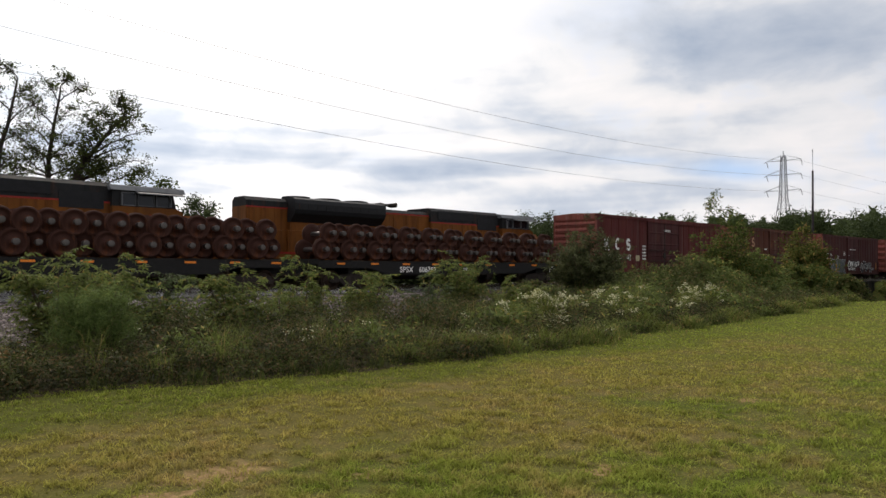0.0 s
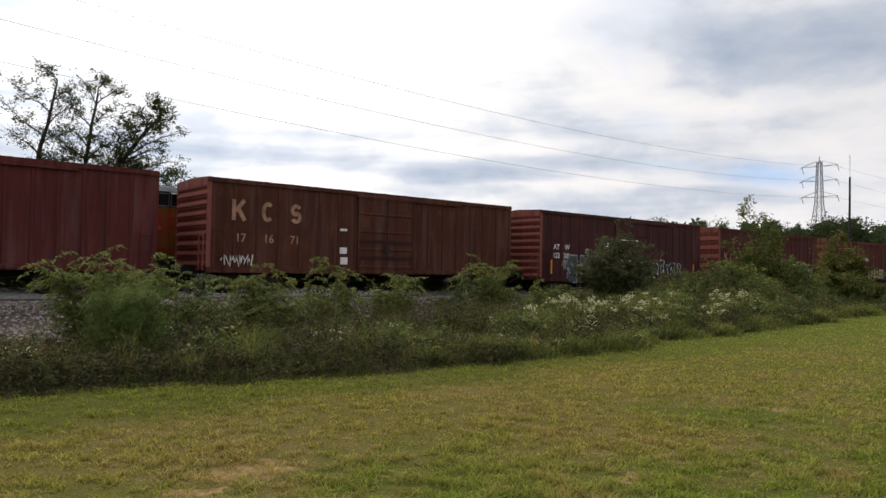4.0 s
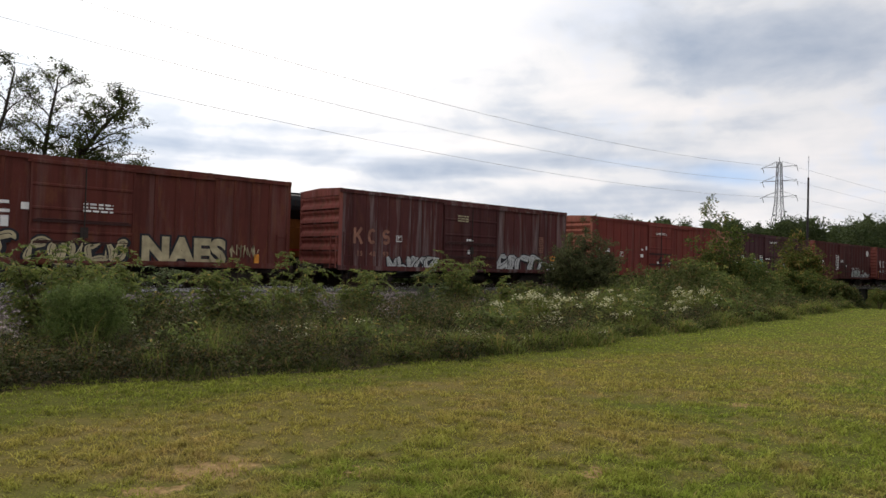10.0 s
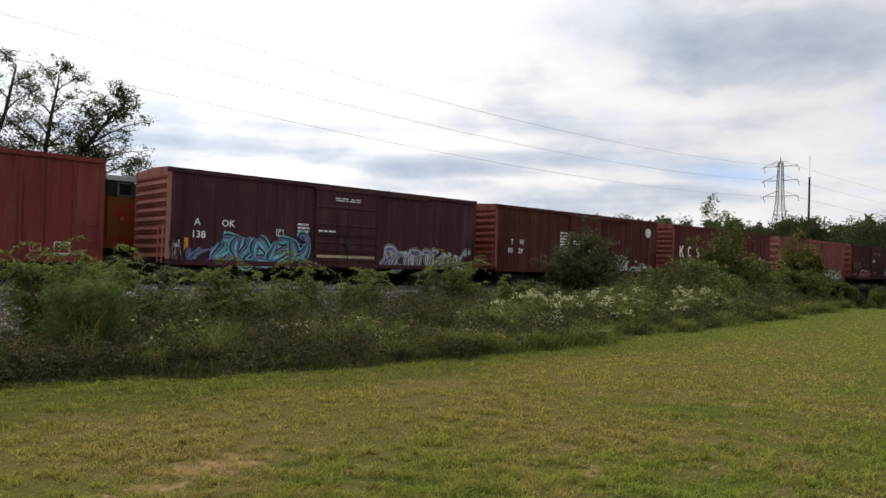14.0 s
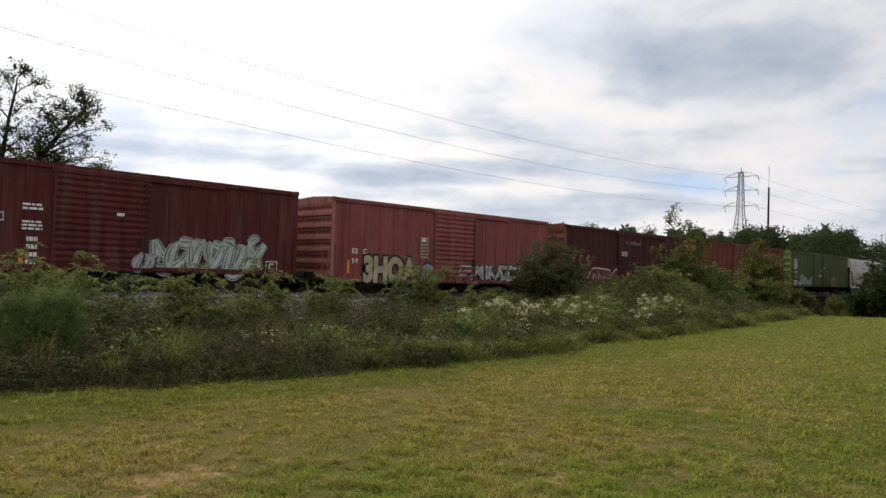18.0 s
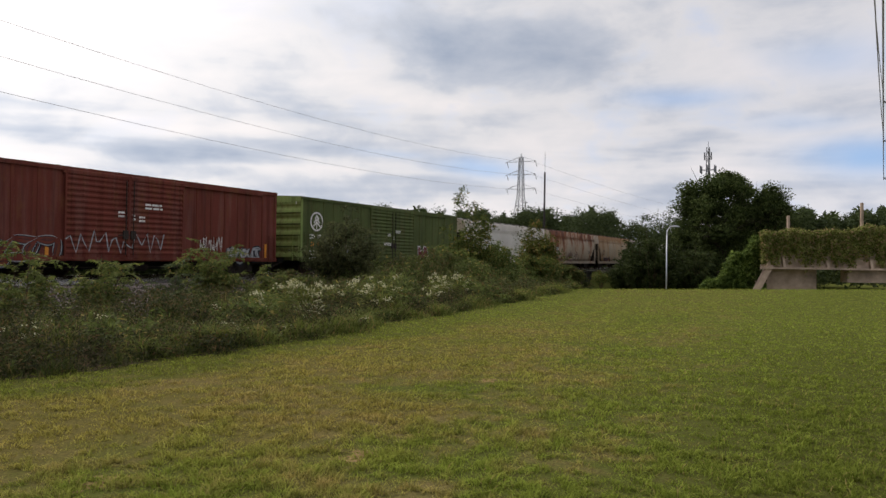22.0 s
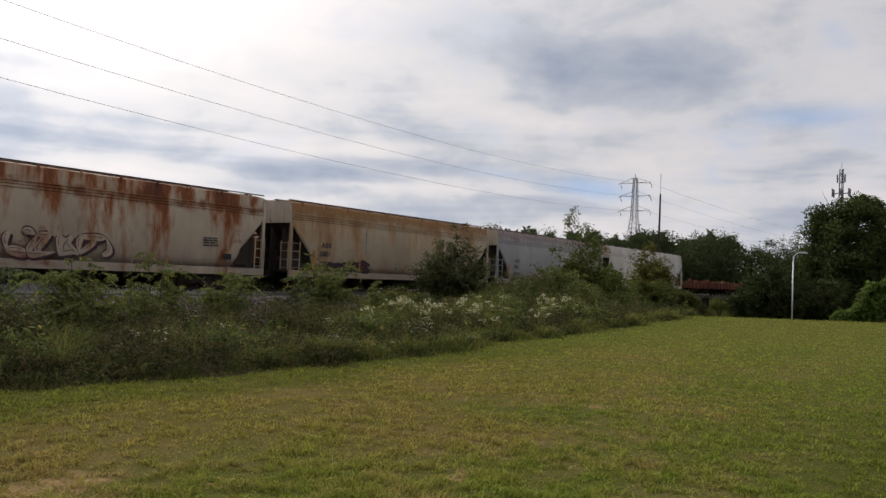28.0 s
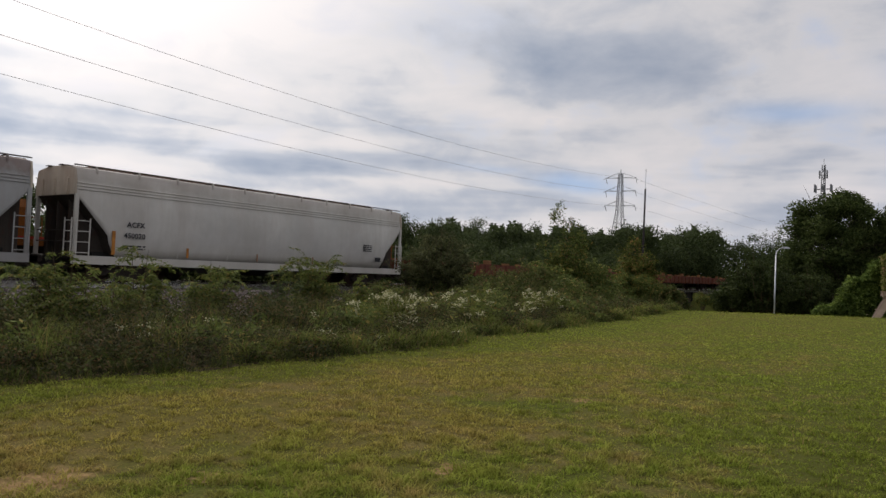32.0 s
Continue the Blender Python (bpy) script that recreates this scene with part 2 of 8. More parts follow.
# ---- materials ----
class Nodes:
    """A material's node tree with short calls."""

    def __init__(self, name):
        self.mat = bpy.data.materials.new(name)
        self.mat.use_nodes = True
        self.t = self.mat.node_tree
        self.bsdf = self.t.nodes["Principled BSDF"]
        self.coord = self.t.nodes.new("ShaderNodeTexCoord").outputs["Object"]

    def link(self, a, b):
        self.t.links.new(a, b)

    def noise(self, scale, detail=4, rough=0.55, stretch=None, vec=None, distort=0.0):
        n = self.t.nodes.new("ShaderNodeTexNoise")
        n.inputs["Scale"].default_value, n.inputs["Detail"].default_value, n.inputs["Roughness"].default_value = scale, detail, rough
        n.inputs["Distortion"].default_value = distort
        src = vec or self.coord
        if stretch:
            mp = self.t.nodes.new("ShaderNodeMapping")
            mp.inputs["Scale"].default_value = stretch
            self.link(src, mp.inputs[0])
            src = mp.outputs[0]
        self.link(src, n.inputs["Vector"])
        return n.outputs[0]

    def ramp(self, fac, stops):
        r = self.t.nodes.new("ShaderNodeValToRGB")
        while len(r.color_ramp.elements) < len(stops):
            r.color_ramp.elements.new(0.5)
        for e, (p, c) in zip(r.color_ramp.elements, stops):
            e.position, e.color = p, (*c, 1) if isinstance(c, tuple) else (c, c, c, 1)
        self.link(fac, r.inputs[0])
        return r.outputs[0]

    def math(self, op, a, b=0.0):
        n = self.t.nodes.new("ShaderNodeMath")
        n.operation = op
        for i, v in enumerate((a, b)):
            if isinstance(v, (int, float)):
                n.inputs[i].default_value = v
            else:
                self.link(v, n.inputs[i])
        return n.outputs[0]

    def mix(self, f, a, b, kind="MIX"):
        n = self.t.nodes.new("ShaderNodeMix")
        n.data_type, n.blend_type = "RGBA", kind
        for s, v in ((0, f), (6, a), (7, b)):
            if isinstance(v, tuple):
                n.inputs[s].default_value = (*v, 1)
            elif isinstance(v, (int, float)):
                n.inputs[s].default_value = v
            else:
                self.link(v, n.inputs[s])
        return n.outputs[2]

    def random(self):
        return self.t.nodes.new("ShaderNodeObjectInfo").outputs["Random"]

    def island(self):
        return self.t.nodes.new("ShaderNodeNewGeometry").outputs["Random Per Island"]

    def bump(self, height, strength, dist=0.02):
        b = self.t.nodes.new("ShaderNodeBump")
        b.inputs["Strength"].default_value, b.inputs["Distance"].default_value = strength, dist
        self.link(height, b.inputs["Height"])
        self.link(b.outputs[0], self.bsdf.inputs["Normal"])

    def done(self, color, rough=0.6, metal=0.0, spec=0.4):
        for key, v in (("Base Color", color), ("Roughness", rough), ("Metallic", metal), ("Specular IOR Level", spec)):
            if isinstance(v, tuple):
                self.bsdf.inputs[key].default_value = (*v, 1)
            elif isinstance(v, (int, float)):
                self.bsdf.inputs[key].default_value = v
            else:
                self.link(v, self.bsdf.inputs[key])
        return self.mat


def shade(c, k):
    return tuple(min(1.0, v * k) for v in c)


def paint(name, base, rust=0.25, fade=0.2, rust_color=(0.16, 0.062, 0.028), pale=(0.42, 0.36, 0.33), rough=0.55):
    """Old sprayed steel: faded patches, rain streaks and rust."""
    n = Nodes(name)
    streak = n.noise(1.0, 5, 0.6, (2.6, 2.6, 0.22))
    blot = n.noise(0.55, 5, 0.6)
    grain = n.noise(22, 4, 0.6)
    c = n.mix(n.ramp(blot, [(0.35, 0.0), (0.7, 1.0)]), shade(base, 0.92), shade(base, 1.28))
    c = n.mix(n.math("MULTIPLY", n.ramp(streak, [(0.5, 0.0), (0.72, 1.0)]), fade), c, pale)
    c = n.mix(n.ramp(n.noise(1.0, 5, 0.65, (3.4, 3.4, 0.1)), [(0.5, 0.0), (0.66, 0.6)]), c, shade(base, 0.45))
    r = n.math("MULTIPLY", n.ramp(n.noise(1.7, 7, 0.68, (1.5, 1.5, 0.5)), [(0.52, 0.0), (0.66, 1.0)]), min(1.0, rust * 2.2))
    c = n.mix(r, c, rust_color)
    c = n.mix(n.math("MULTIPLY", n.ramp(grain, [(0.45, 0.0), (0.75, 1.0)]), 0.25), c, shade(base, 0.55))
    n.bump(grain, 0.12, 0.01)
    return n.done(c, n.ramp(blot, [(0.3, rough + 0.05), (0.7, rough + 0.25)]), 0.0, 0.1)


def stained(name, base, streaks, band, rust=(0.3, 0.115, 0.032), deep=(0.1, 0.038, 0.02), grime=(0.2, 0.17, 0.14), strip=False):
    """Pale hopper paint with rust running down from the roof edge, streaks of grime, and a darker foot."""
    n = Nodes(name)
    sx = n.t.nodes.new("ShaderNodeSeparateXYZ")
    n.link(n.coord, sx.inputs[0])
    z = sx.outputs[2]
    blot, grain = n.noise(0.5, 5, 0.6), n.noise(16, 4, 0.6)
    c = n.mix(n.ramp(blot, [(0.35, 0.0), (0.68, 1.0)]), shade(base, 0.86), shade(base, 1.1))
    c = n.mix(n.ramp(n.noise(1.0, 5, 0.62, (2.2, 2.2, 0.16)), [(0.46, 0.0), (0.75, 0.45)]), c, grime)
    foot = n.math("MULTIPLY", n.math("SUBTRACT", 2.1, z), n.math("MULTIPLY", n.noise(1.4, 5, 0.6, (1, 1, 0.4)), 0.75))
    c = n.mix(n.ramp(foot, [(0.1, 0.0), (0.5, 0.6)]), c, grime)
    run = n.math("ADD", n.noise(0.6, 6, 0.62, (1.0, 1.0, 0.16)), n.math("MULTIPLY", n.math("SUBTRACT", z, 3.0), 0.05))
    run = n.math("ADD", run, n.math("MULTIPLY", n.math("SUBTRACT", n.noise(3.2, 5, 0.6, (1, 1, 0.3)), 0.5), 0.35))
    c = n.mix(n.math("MULTIPLY", n.ramp(run, [(0.46, 0.0), (0.58, 1.0)]), streaks), c, rust)
    c = n.mix(n.math("MULTIPLY", n.ramp(run, [(0.55, 0.0), (0.68, 0.9)]), streaks), c, deep)
    patch = n.math("ADD", n.noise(0.45, 5, 0.7, (1, 1, 0.8)), n.math("MULTIPLY", n.math("SUBTRACT", n.noise(2.5, 4, 0.6, (0.5, 0.5, 1.6)), 0.5), 0.3))
    c = n.mix(n.math("MULTIPLY", n.ramp(patch, [(0.56, 0.0), (0.66, 0.8)]), streaks * streaks), c, n.mix(n.noise(4, 4), rust, deep))
    if strip:
        z = n.math("SUBTRACT", 3.85, n.math("ABSOLUTE", n.math("SUBTRACT", z, 3.6)))
    edge = n.math("ADD", n.math("SUBTRACT", z, 3.62), n.math("MULTIPLY", n.math("SUBTRACT", n.noise(1.5, 5, 0.65), 0.5), 1.5))
    c = n.mix(n.math("MULTIPLY", n.ramp(edge, [(0.0, 0.0), (0.3, 1.0)]), band), c, n.mix(n.noise(5, 4), rust, deep))
    n.bump(grain, 0.1, 0.01)
    return n.done(c, 0.65, 0, 0.15)


def plain(name, base, rough=0.7, metal=0.0, vary=0.25, scale=6.0):
    n = Nodes(name)
    f = n.noise(scale, 5, 0.6)
    c = n.mix(n.ramp(f, [(0.3, 0.0), (0.7, 1.0)]), shade(base, 1 - vary), shade(base, 1 + vary))
    n.bump(n.noise(scale * 8, 3), 0.1, 0.01)
    return n.done(c, rough, metal, 0.22)


M_BLACK = plain("black_underframe", (0.014, 0.013, 0.012), 0.75)
M_TRUCK = plain("truck_steel", (0.035, 0.027, 0.022), 0.75)
M_WHEEL = plain("wheel_steel", (0.06, 0.04, 0.03), 0.55, 0.5)
M_LETTER = plain("white_stencil_paint", (0.72, 0.70, 0.66), 0.6, 0, 0.2, 3)
M_OLD_LETTER = plain("faded_stencil_paint", (0.26, 0.12, 0.08), 0.7, 0, 0.4, 3)
M_DARK_LETTER = plain("black_stencil_paint", (0.03, 0.03, 0.035), 0.6)
M_REFLECT = plain("yellow_reflector", (0.62, 0.24, 0.03), 0.45, 0, 0.25)
M_ORANGE_REFLECT = plain("orange_reflector", (0.75, 0.22, 0.025), 0.4, 0, 0.2)
M_RAIL = plain("rail_steel", (0.55, 0.53, 0.5), 0.25, 0.9)
M_GALV = plain("galvanised_steel", (0.5, 0.52, 0.54), 0.45, 0.6, 0.12)
M_CONCRETE = plain("weathered_concrete", (0.34, 0.31, 0.27), 0.85, 0, 0.3, 1.4)

# ---- rolling stock ----
MOVERS = []              # (thing, x at 0 s, y, z)


def ribbon(bm, path, w, y, close=False):
    """A flat painted stroke along (x, z) points, facing -y."""
    pts = [Vector((p[0], p[1])) for p in path]
    if close:
        pts.append(pts[0])
    left, right = [], []
    for i, p in enumerate(pts):
        a, b = pts[max(0, i - 1)], pts[min(len(pts) - 1, i + 1)]
        d = (b - a).normalized() if (b - a).length > 1e-6 else Vector((1, 0))
        k = Vector((-d.y, d.x)) * w / 2
        left.append(bm.verts.new((p.x + k.x, y, p.y + k.y))), right.append(bm.verts.new((p.x - k.x, y, p.y - k.y)))
    for i in range(len(pts) - 1):
        bm.faces.new((left[i], left[i + 1], right[i + 1], right[i]))


def rounded(path, n=5):
    """The points of a smooth curve through a coarse path."""
    p = [path[0]] + list(path) + [path[-1]]
    out = []
    for a, b, c, d in zip(p, p[1:], p[2:], p[3:]):
        for i in range(n):
            t = i / n
            out.append(tuple(0.5 * (2 * b[k] + (c[k] - a[k]) * t + (2 * a[k] - 5 * b[k] + 4 * c[k] - d[k]) * t * t + (3 * b[k] - a[k] - 3 * c[k] + d[k]) * t ** 3) for k in (0, 1)))
    return out + [path[-1]]


def tapered(bm, path, w, y):
    """A sprayed stroke that swells in its first third and runs out to a point."""
    n = len(path) - 1
    left, right = [], []
    for i, p in enumerate(path):
        a, b = path[max(0, i - 1)], path[min(n, i + 1)]
        d = Vector((b[0] - a[0], b[1] - a[1]))
        d = d.normalized() if d.length > 1e-6 else Vector((1, 0))
        f = i / n
        k = w / 2 * (0.72 + 0.5 * math.sin(3.14 * min(1.0, f * 1.15)) - 0.45 * f ** 3)
        left.append(bm.verts.new((p[0] - d.y * k, y, p[1] + d.x * k))), right.append(bm.verts.new((p[0] + d.y * k, y, p[1] - d.x * k)))
    for i in range(n):
        bm.faces.new((left[i], left[i + 1], right[i + 1], right[i]))


def arc(cx, cz, rx, rz, a0, a1, n=12):
    return [(cx + rx * math.cos(radians(a0 + (a1 - a0) * i / n)), cz + rz * math.sin(radians(a0 + (a1 - a0) * i / n))) for i in range(n + 1)]


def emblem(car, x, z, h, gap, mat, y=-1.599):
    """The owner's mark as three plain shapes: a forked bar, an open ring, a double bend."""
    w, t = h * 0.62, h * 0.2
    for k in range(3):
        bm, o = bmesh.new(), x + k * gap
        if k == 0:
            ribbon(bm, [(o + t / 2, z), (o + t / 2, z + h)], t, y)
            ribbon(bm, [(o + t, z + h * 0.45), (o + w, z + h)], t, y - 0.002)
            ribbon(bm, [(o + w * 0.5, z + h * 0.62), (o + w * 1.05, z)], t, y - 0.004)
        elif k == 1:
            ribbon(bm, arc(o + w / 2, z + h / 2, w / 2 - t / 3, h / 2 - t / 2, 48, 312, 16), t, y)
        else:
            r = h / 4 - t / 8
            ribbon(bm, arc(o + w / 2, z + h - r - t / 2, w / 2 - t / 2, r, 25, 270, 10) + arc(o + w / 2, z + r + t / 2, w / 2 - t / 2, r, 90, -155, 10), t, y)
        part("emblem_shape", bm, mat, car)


def letters(car, body, x, z, size, mat, spread=1.0, y=-1.599, bold=0.008):
    """Stencilled characters; size is their height."""
    ob = part("lettering", text_mesh(body, size * 1.38, mat, spread, bold), mat, car)
    ob.location = (x, y, z)


def bars(car, x, z, w, h, rows, mat, y=-1.599, seed=0):
    """Small stencils that cannot be read."""
    rnd = random.Random(seed * 31 + int(x * 10))
    for i in range(rows):
        s = x
        zz = z + h * (1 - (i + 0.7) / rows)
        while s < x + w - 0.02:
            e = min(x + w, s + rnd.uniform(0.12, 0.4) * w)
            bm = bmesh.new()
            ribbon(bm, [(s, zz), (e, zz)], h / rows * 0.55, y)
            part("stencil_bar", bm, mat, car)
            s = e + 0.06 * w


def placard(car, x, z, w, h, mat, y=-1.6):
    bm = bmesh.new()
    box(bm, x, x + w, y, y + 0.02, z, z + h)
    part("placard", bm, mat, car)


def outline_square(car, x, z, s, mat, y=-1.599):
    bm = bmesh.new()
    ribbon(bm, [(x, z), (x + s, z), (x + s, z + s * 0.8), (x, z + s * 0.8), (x, z)], 0.035, y)
    ribbon(bm, [(x + s * 0.3, z + s * 0.2), (x + s * 0.3, z + s * 0.6), (x + s * 0.7, z + s * 0.6)], 0.05, y - 0.002)
    part("stencil_square", bm, mat, car)


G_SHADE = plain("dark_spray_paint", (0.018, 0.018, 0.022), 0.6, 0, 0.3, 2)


def graffiti(car, x0, x1, z0, z1, fill, edge, seed, n=5, heavy=0.16, y=-1.6, second=None):
    """Sprayed bubble letters that mean nothing: fat bent strokes with an outline, overlapping one another."""
    rnd = random.Random(seed)
    w, hh, cz = (x1 - x0) / n, (z1 - z0) / 2, (z0 + z1) / 2
    for k in range(n):
        cx, hw = x0 + w * (k + 0.5), w * rnd.uniform(0.62, 0.78)
        lift, slant = rnd.uniform(-0.1, 0.1) * hh, rnd.uniform(0.0, 0.4)
        body = min(hh * 0.58, hw * 0.6)
        bo, bf, bs, bd = bmesh.new(), bmesh.new(), bmesh.new(), bmesh.new()
        yy = y - 0.006 * k
        strokes = []
        up = rnd.choice((-1, 1))
        ends = [(-0.75, -0.8 * up), (0.8, 0.85 * up), (-0.6, 0.8 * up), (0.75, -0.75 * up), (0.0, -0.9), (0.05, 0.9)]
        for a, b in ((0, 2), (rnd.choice((1, 5)), rnd.choice((3, 4))), (rnd.choice((0, 2)), rnd.choice((1, 3))), (2, rnd.choice((1, 5)))):
            (ax, az), (bx, bz) = ends[a], ends[b]
            mx, mz = (ax + bx) / 2 + rnd.uniform(-0.4, 0.4), (az + bz) / 2 + rnd.uniform(-0.45, 0.45)
            pts = [(ax, az), (mx, mz), (bx, bz)]
            strokes.append((rounded([(cx + hw * (px + slant * pz), cz + lift + hh * 0.95 * pz) for px, pz in pts], 7), body * rnd.uniform(0.75, 1.1)))
        for q, (path, wide) in enumerate(strokes):
            tapered(bd, [(px + 0.05, pz - 0.04) for px, pz in path], wide + heavy * 0.8, yy + 0.002 + 0.0001 * q)
            tapered(bo, path, wide + heavy * 0.75, yy + 0.0001 * q)
            tapered(bd, path, wide + heavy * 0.3, yy - 0.0012 - 0.0001 * q)
            tapered(bf, path, wide * 0.92, yy - 0.002 - 0.0001 * q)
            if second and q != 1:
                tapered(bs, [(px, pz - wide * 0.12) for px, pz in path[2:-2]], wide * 0.45, yy - 0.0026 - 0.0001 * q)
            ribbon(bd, [(px - wide * 0.15, pz + wide * 0.1) for px, pz in path[3:-4]], wide * 0.1, yy - 0.0032 - 0.0001 * q)
        letter = part("graffiti_letter", bo, edge, car)
        part("letter_contour", bd, G_SHADE, letter)
        part("letter_fill", bf, fill, letter)
        if second:
            part("letter_accent", bs, second, letter)
        else:
            bs.free()


def bubble_word(car, word, x, z, size, fill, edge, spread=0.9, y=-1.6, tall=1.0):
    """A sprayed word in fat letters with an outline."""
    for nm, mat, bold, dy in (("graffiti_shadow", G_SHADE, 0.15, 0.0), ("graffiti_outline", edge, 0.12, 0.004), ("graffiti_fill", fill, 0.075, 0.008)):
        ob = part(nm, text_mesh(word, size, mat, spread, bold), mat, car)
        ob.location, ob.scale = (x, y - dy, z), (1, 1, tall)


def tag_scrawl(car, x0, x1, z0, z1, mat, seed, w=0.04, y=-1.6):
    """A thin one-line spray scrawl."""
    rnd, bm, path = random.Random(seed), bmesh.new(), []
    n = 26
    for i in range(n):
        f = i / (n - 1)
        path.append((x0 + (x1 - x0) * f + rnd.uniform(-0.08, 0.08), z0 + (z1 - z0) * (0.5 + 0.5 * math.sin(i * 2.3 + rnd.uniform(-0.8, 0.8)))))
    ribbon(bm, path, w, y)
    part("graffiti_line", bm, mat, car)


_wheel_mesh = {}


def wheel_mesh():
    if "w" not in _wheel_mesh:
        bm = bmesh.new()
        lathe(bm, [(0.07, -0.10), (0.13, -0.09), (0.16, -0.03), (0.34, 0.02), (0.38, -0.04), (0.43, -0.05), (0.435, 0.05), (0.47, 0.065), (0.47, 0.085), (0.3, 0.08), (0.12, 0.09), (0.07, 0.10)], "y", 20)
        _wheel_mesh["w"] = mesh_of("wheel", bm, M_WHEEL)
        bm = bmesh.new()
        for s in (-1, 1):
            y = s * 1.0
            prism(bm, [(-1.15, 0.42), (-0.95, 0.62), (-0.45, 0.70), (0.45, 0.70), (0.95, 0.62), (1.15, 0.42), (1.05, 0.32), (0.62, 0.40), (0.42, 0.20), (-0.42, 0.20), (-0.62, 0.40), (-1.05, 0.32)], y - 0.07, y + 0.07, "y")
            for x in (-0.89, 0.89):
                box(bm, x - 0.14, x + 0.14, y - 0.11, y + 0.11, 0.34, 0.62)
            for x in (-0.16, 0, 0.16):
                rod(bm, (x, y - 0.02, 0.26), (x, y - 0.02, 0.6), 0.07, 8)
        box(bm, -0.25, 0.25, -1.0, 1.0, 0.42, 0.72)
        for x in (-0.89, 0.89):
            rod(bm, (x, -0.95, 0.45), (x, 0.95, 0.45), 0.08, 10)
        _wheel_mesh["t"] = mesh_of("truck", bm, M_TRUCK)
    return _wheel_mesh["w"], _wheel_mesh["t"]


def running_gear(car, L, inset=2.3):
    """Two trucks with four wheels each, couplers and the centre sill."""
    wm, tm = wheel_mesh()
    for x in (inset, L - inset):
        tr = part("truck", tm, M_TRUCK, car)
        tr.location = (x, 0, 0)
        for dx in (-0.89, 0.89):
            for s in (-1, 1):
                w = part("wheel", wm, M_WHEEL, tr)
                w.location, w.rotation_euler = (dx, s * 0.72, 0.45), (0, 0, 0 if s < 0 else math.pi)
    bm = bmesh.new()
    box(bm, -0.35, L + 0.35, -0.3, 0.3, 0.72, 1.0)
    for x in (inset, L - inset):
        box(bm, x - 0.3, x + 0.3, -1.2, 1.2, 0.74, 0.98)
    part("centre_sill", bm, M_BLACK, car)
    for x, s in ((0, -1), (L, 1)):
        bm = bmesh.new()
        box(bm, min(x, x + s * 0.62), max(x, x + s * 0.62), -0.09, 0.09, 0.78, 0.96)
        box(bm, min(x + s * 0.55, x + s * 1.02), max(x + s * 0.55, x + s * 1.02), -0.16, 0.16, 0.72, 1.02, 0.05)
        rod(bm, (x + s * 0.2, -0.35, 0.75), (x + s * 0.95, -0.28, 0.45), 0.03, 6)
        part("coupler", bm, M_TRUCK, car)


def ladder(car, x, z0, z1, mat, y=-1.66, w=0.42, end=False, n=None):
    bm = bmesh.new()
    n = n or max(2, int((z1 - z0) / 0.42))
    for i in range(n + 1):
        z = z0 + (z1 - z0) * i / n
        if end:
            rod(bm, (x, y, z), (x, y + w, z), 0.016, 5)
        else:
            rod(bm, (x, y, z), (x + w, y, z), 0.016, 5)
    for d in (0, w):
        if end:
            box(bm, x - 0.02, x + 0.02, y + d - 0.015, y + d + 0.015, z0 - 0.1, z1 + 0.1)
        else:
            box(bm, x + d - 0.015, x + d + 0.015, y - 0.02, y + 0.03, z0 - 0.1, z1 + 0.1)
    return part("ladder", bm, mat, car)


M_BAR = plain("greasy_dark_bar", (0.05, 0.02, 0.017), 0.7)


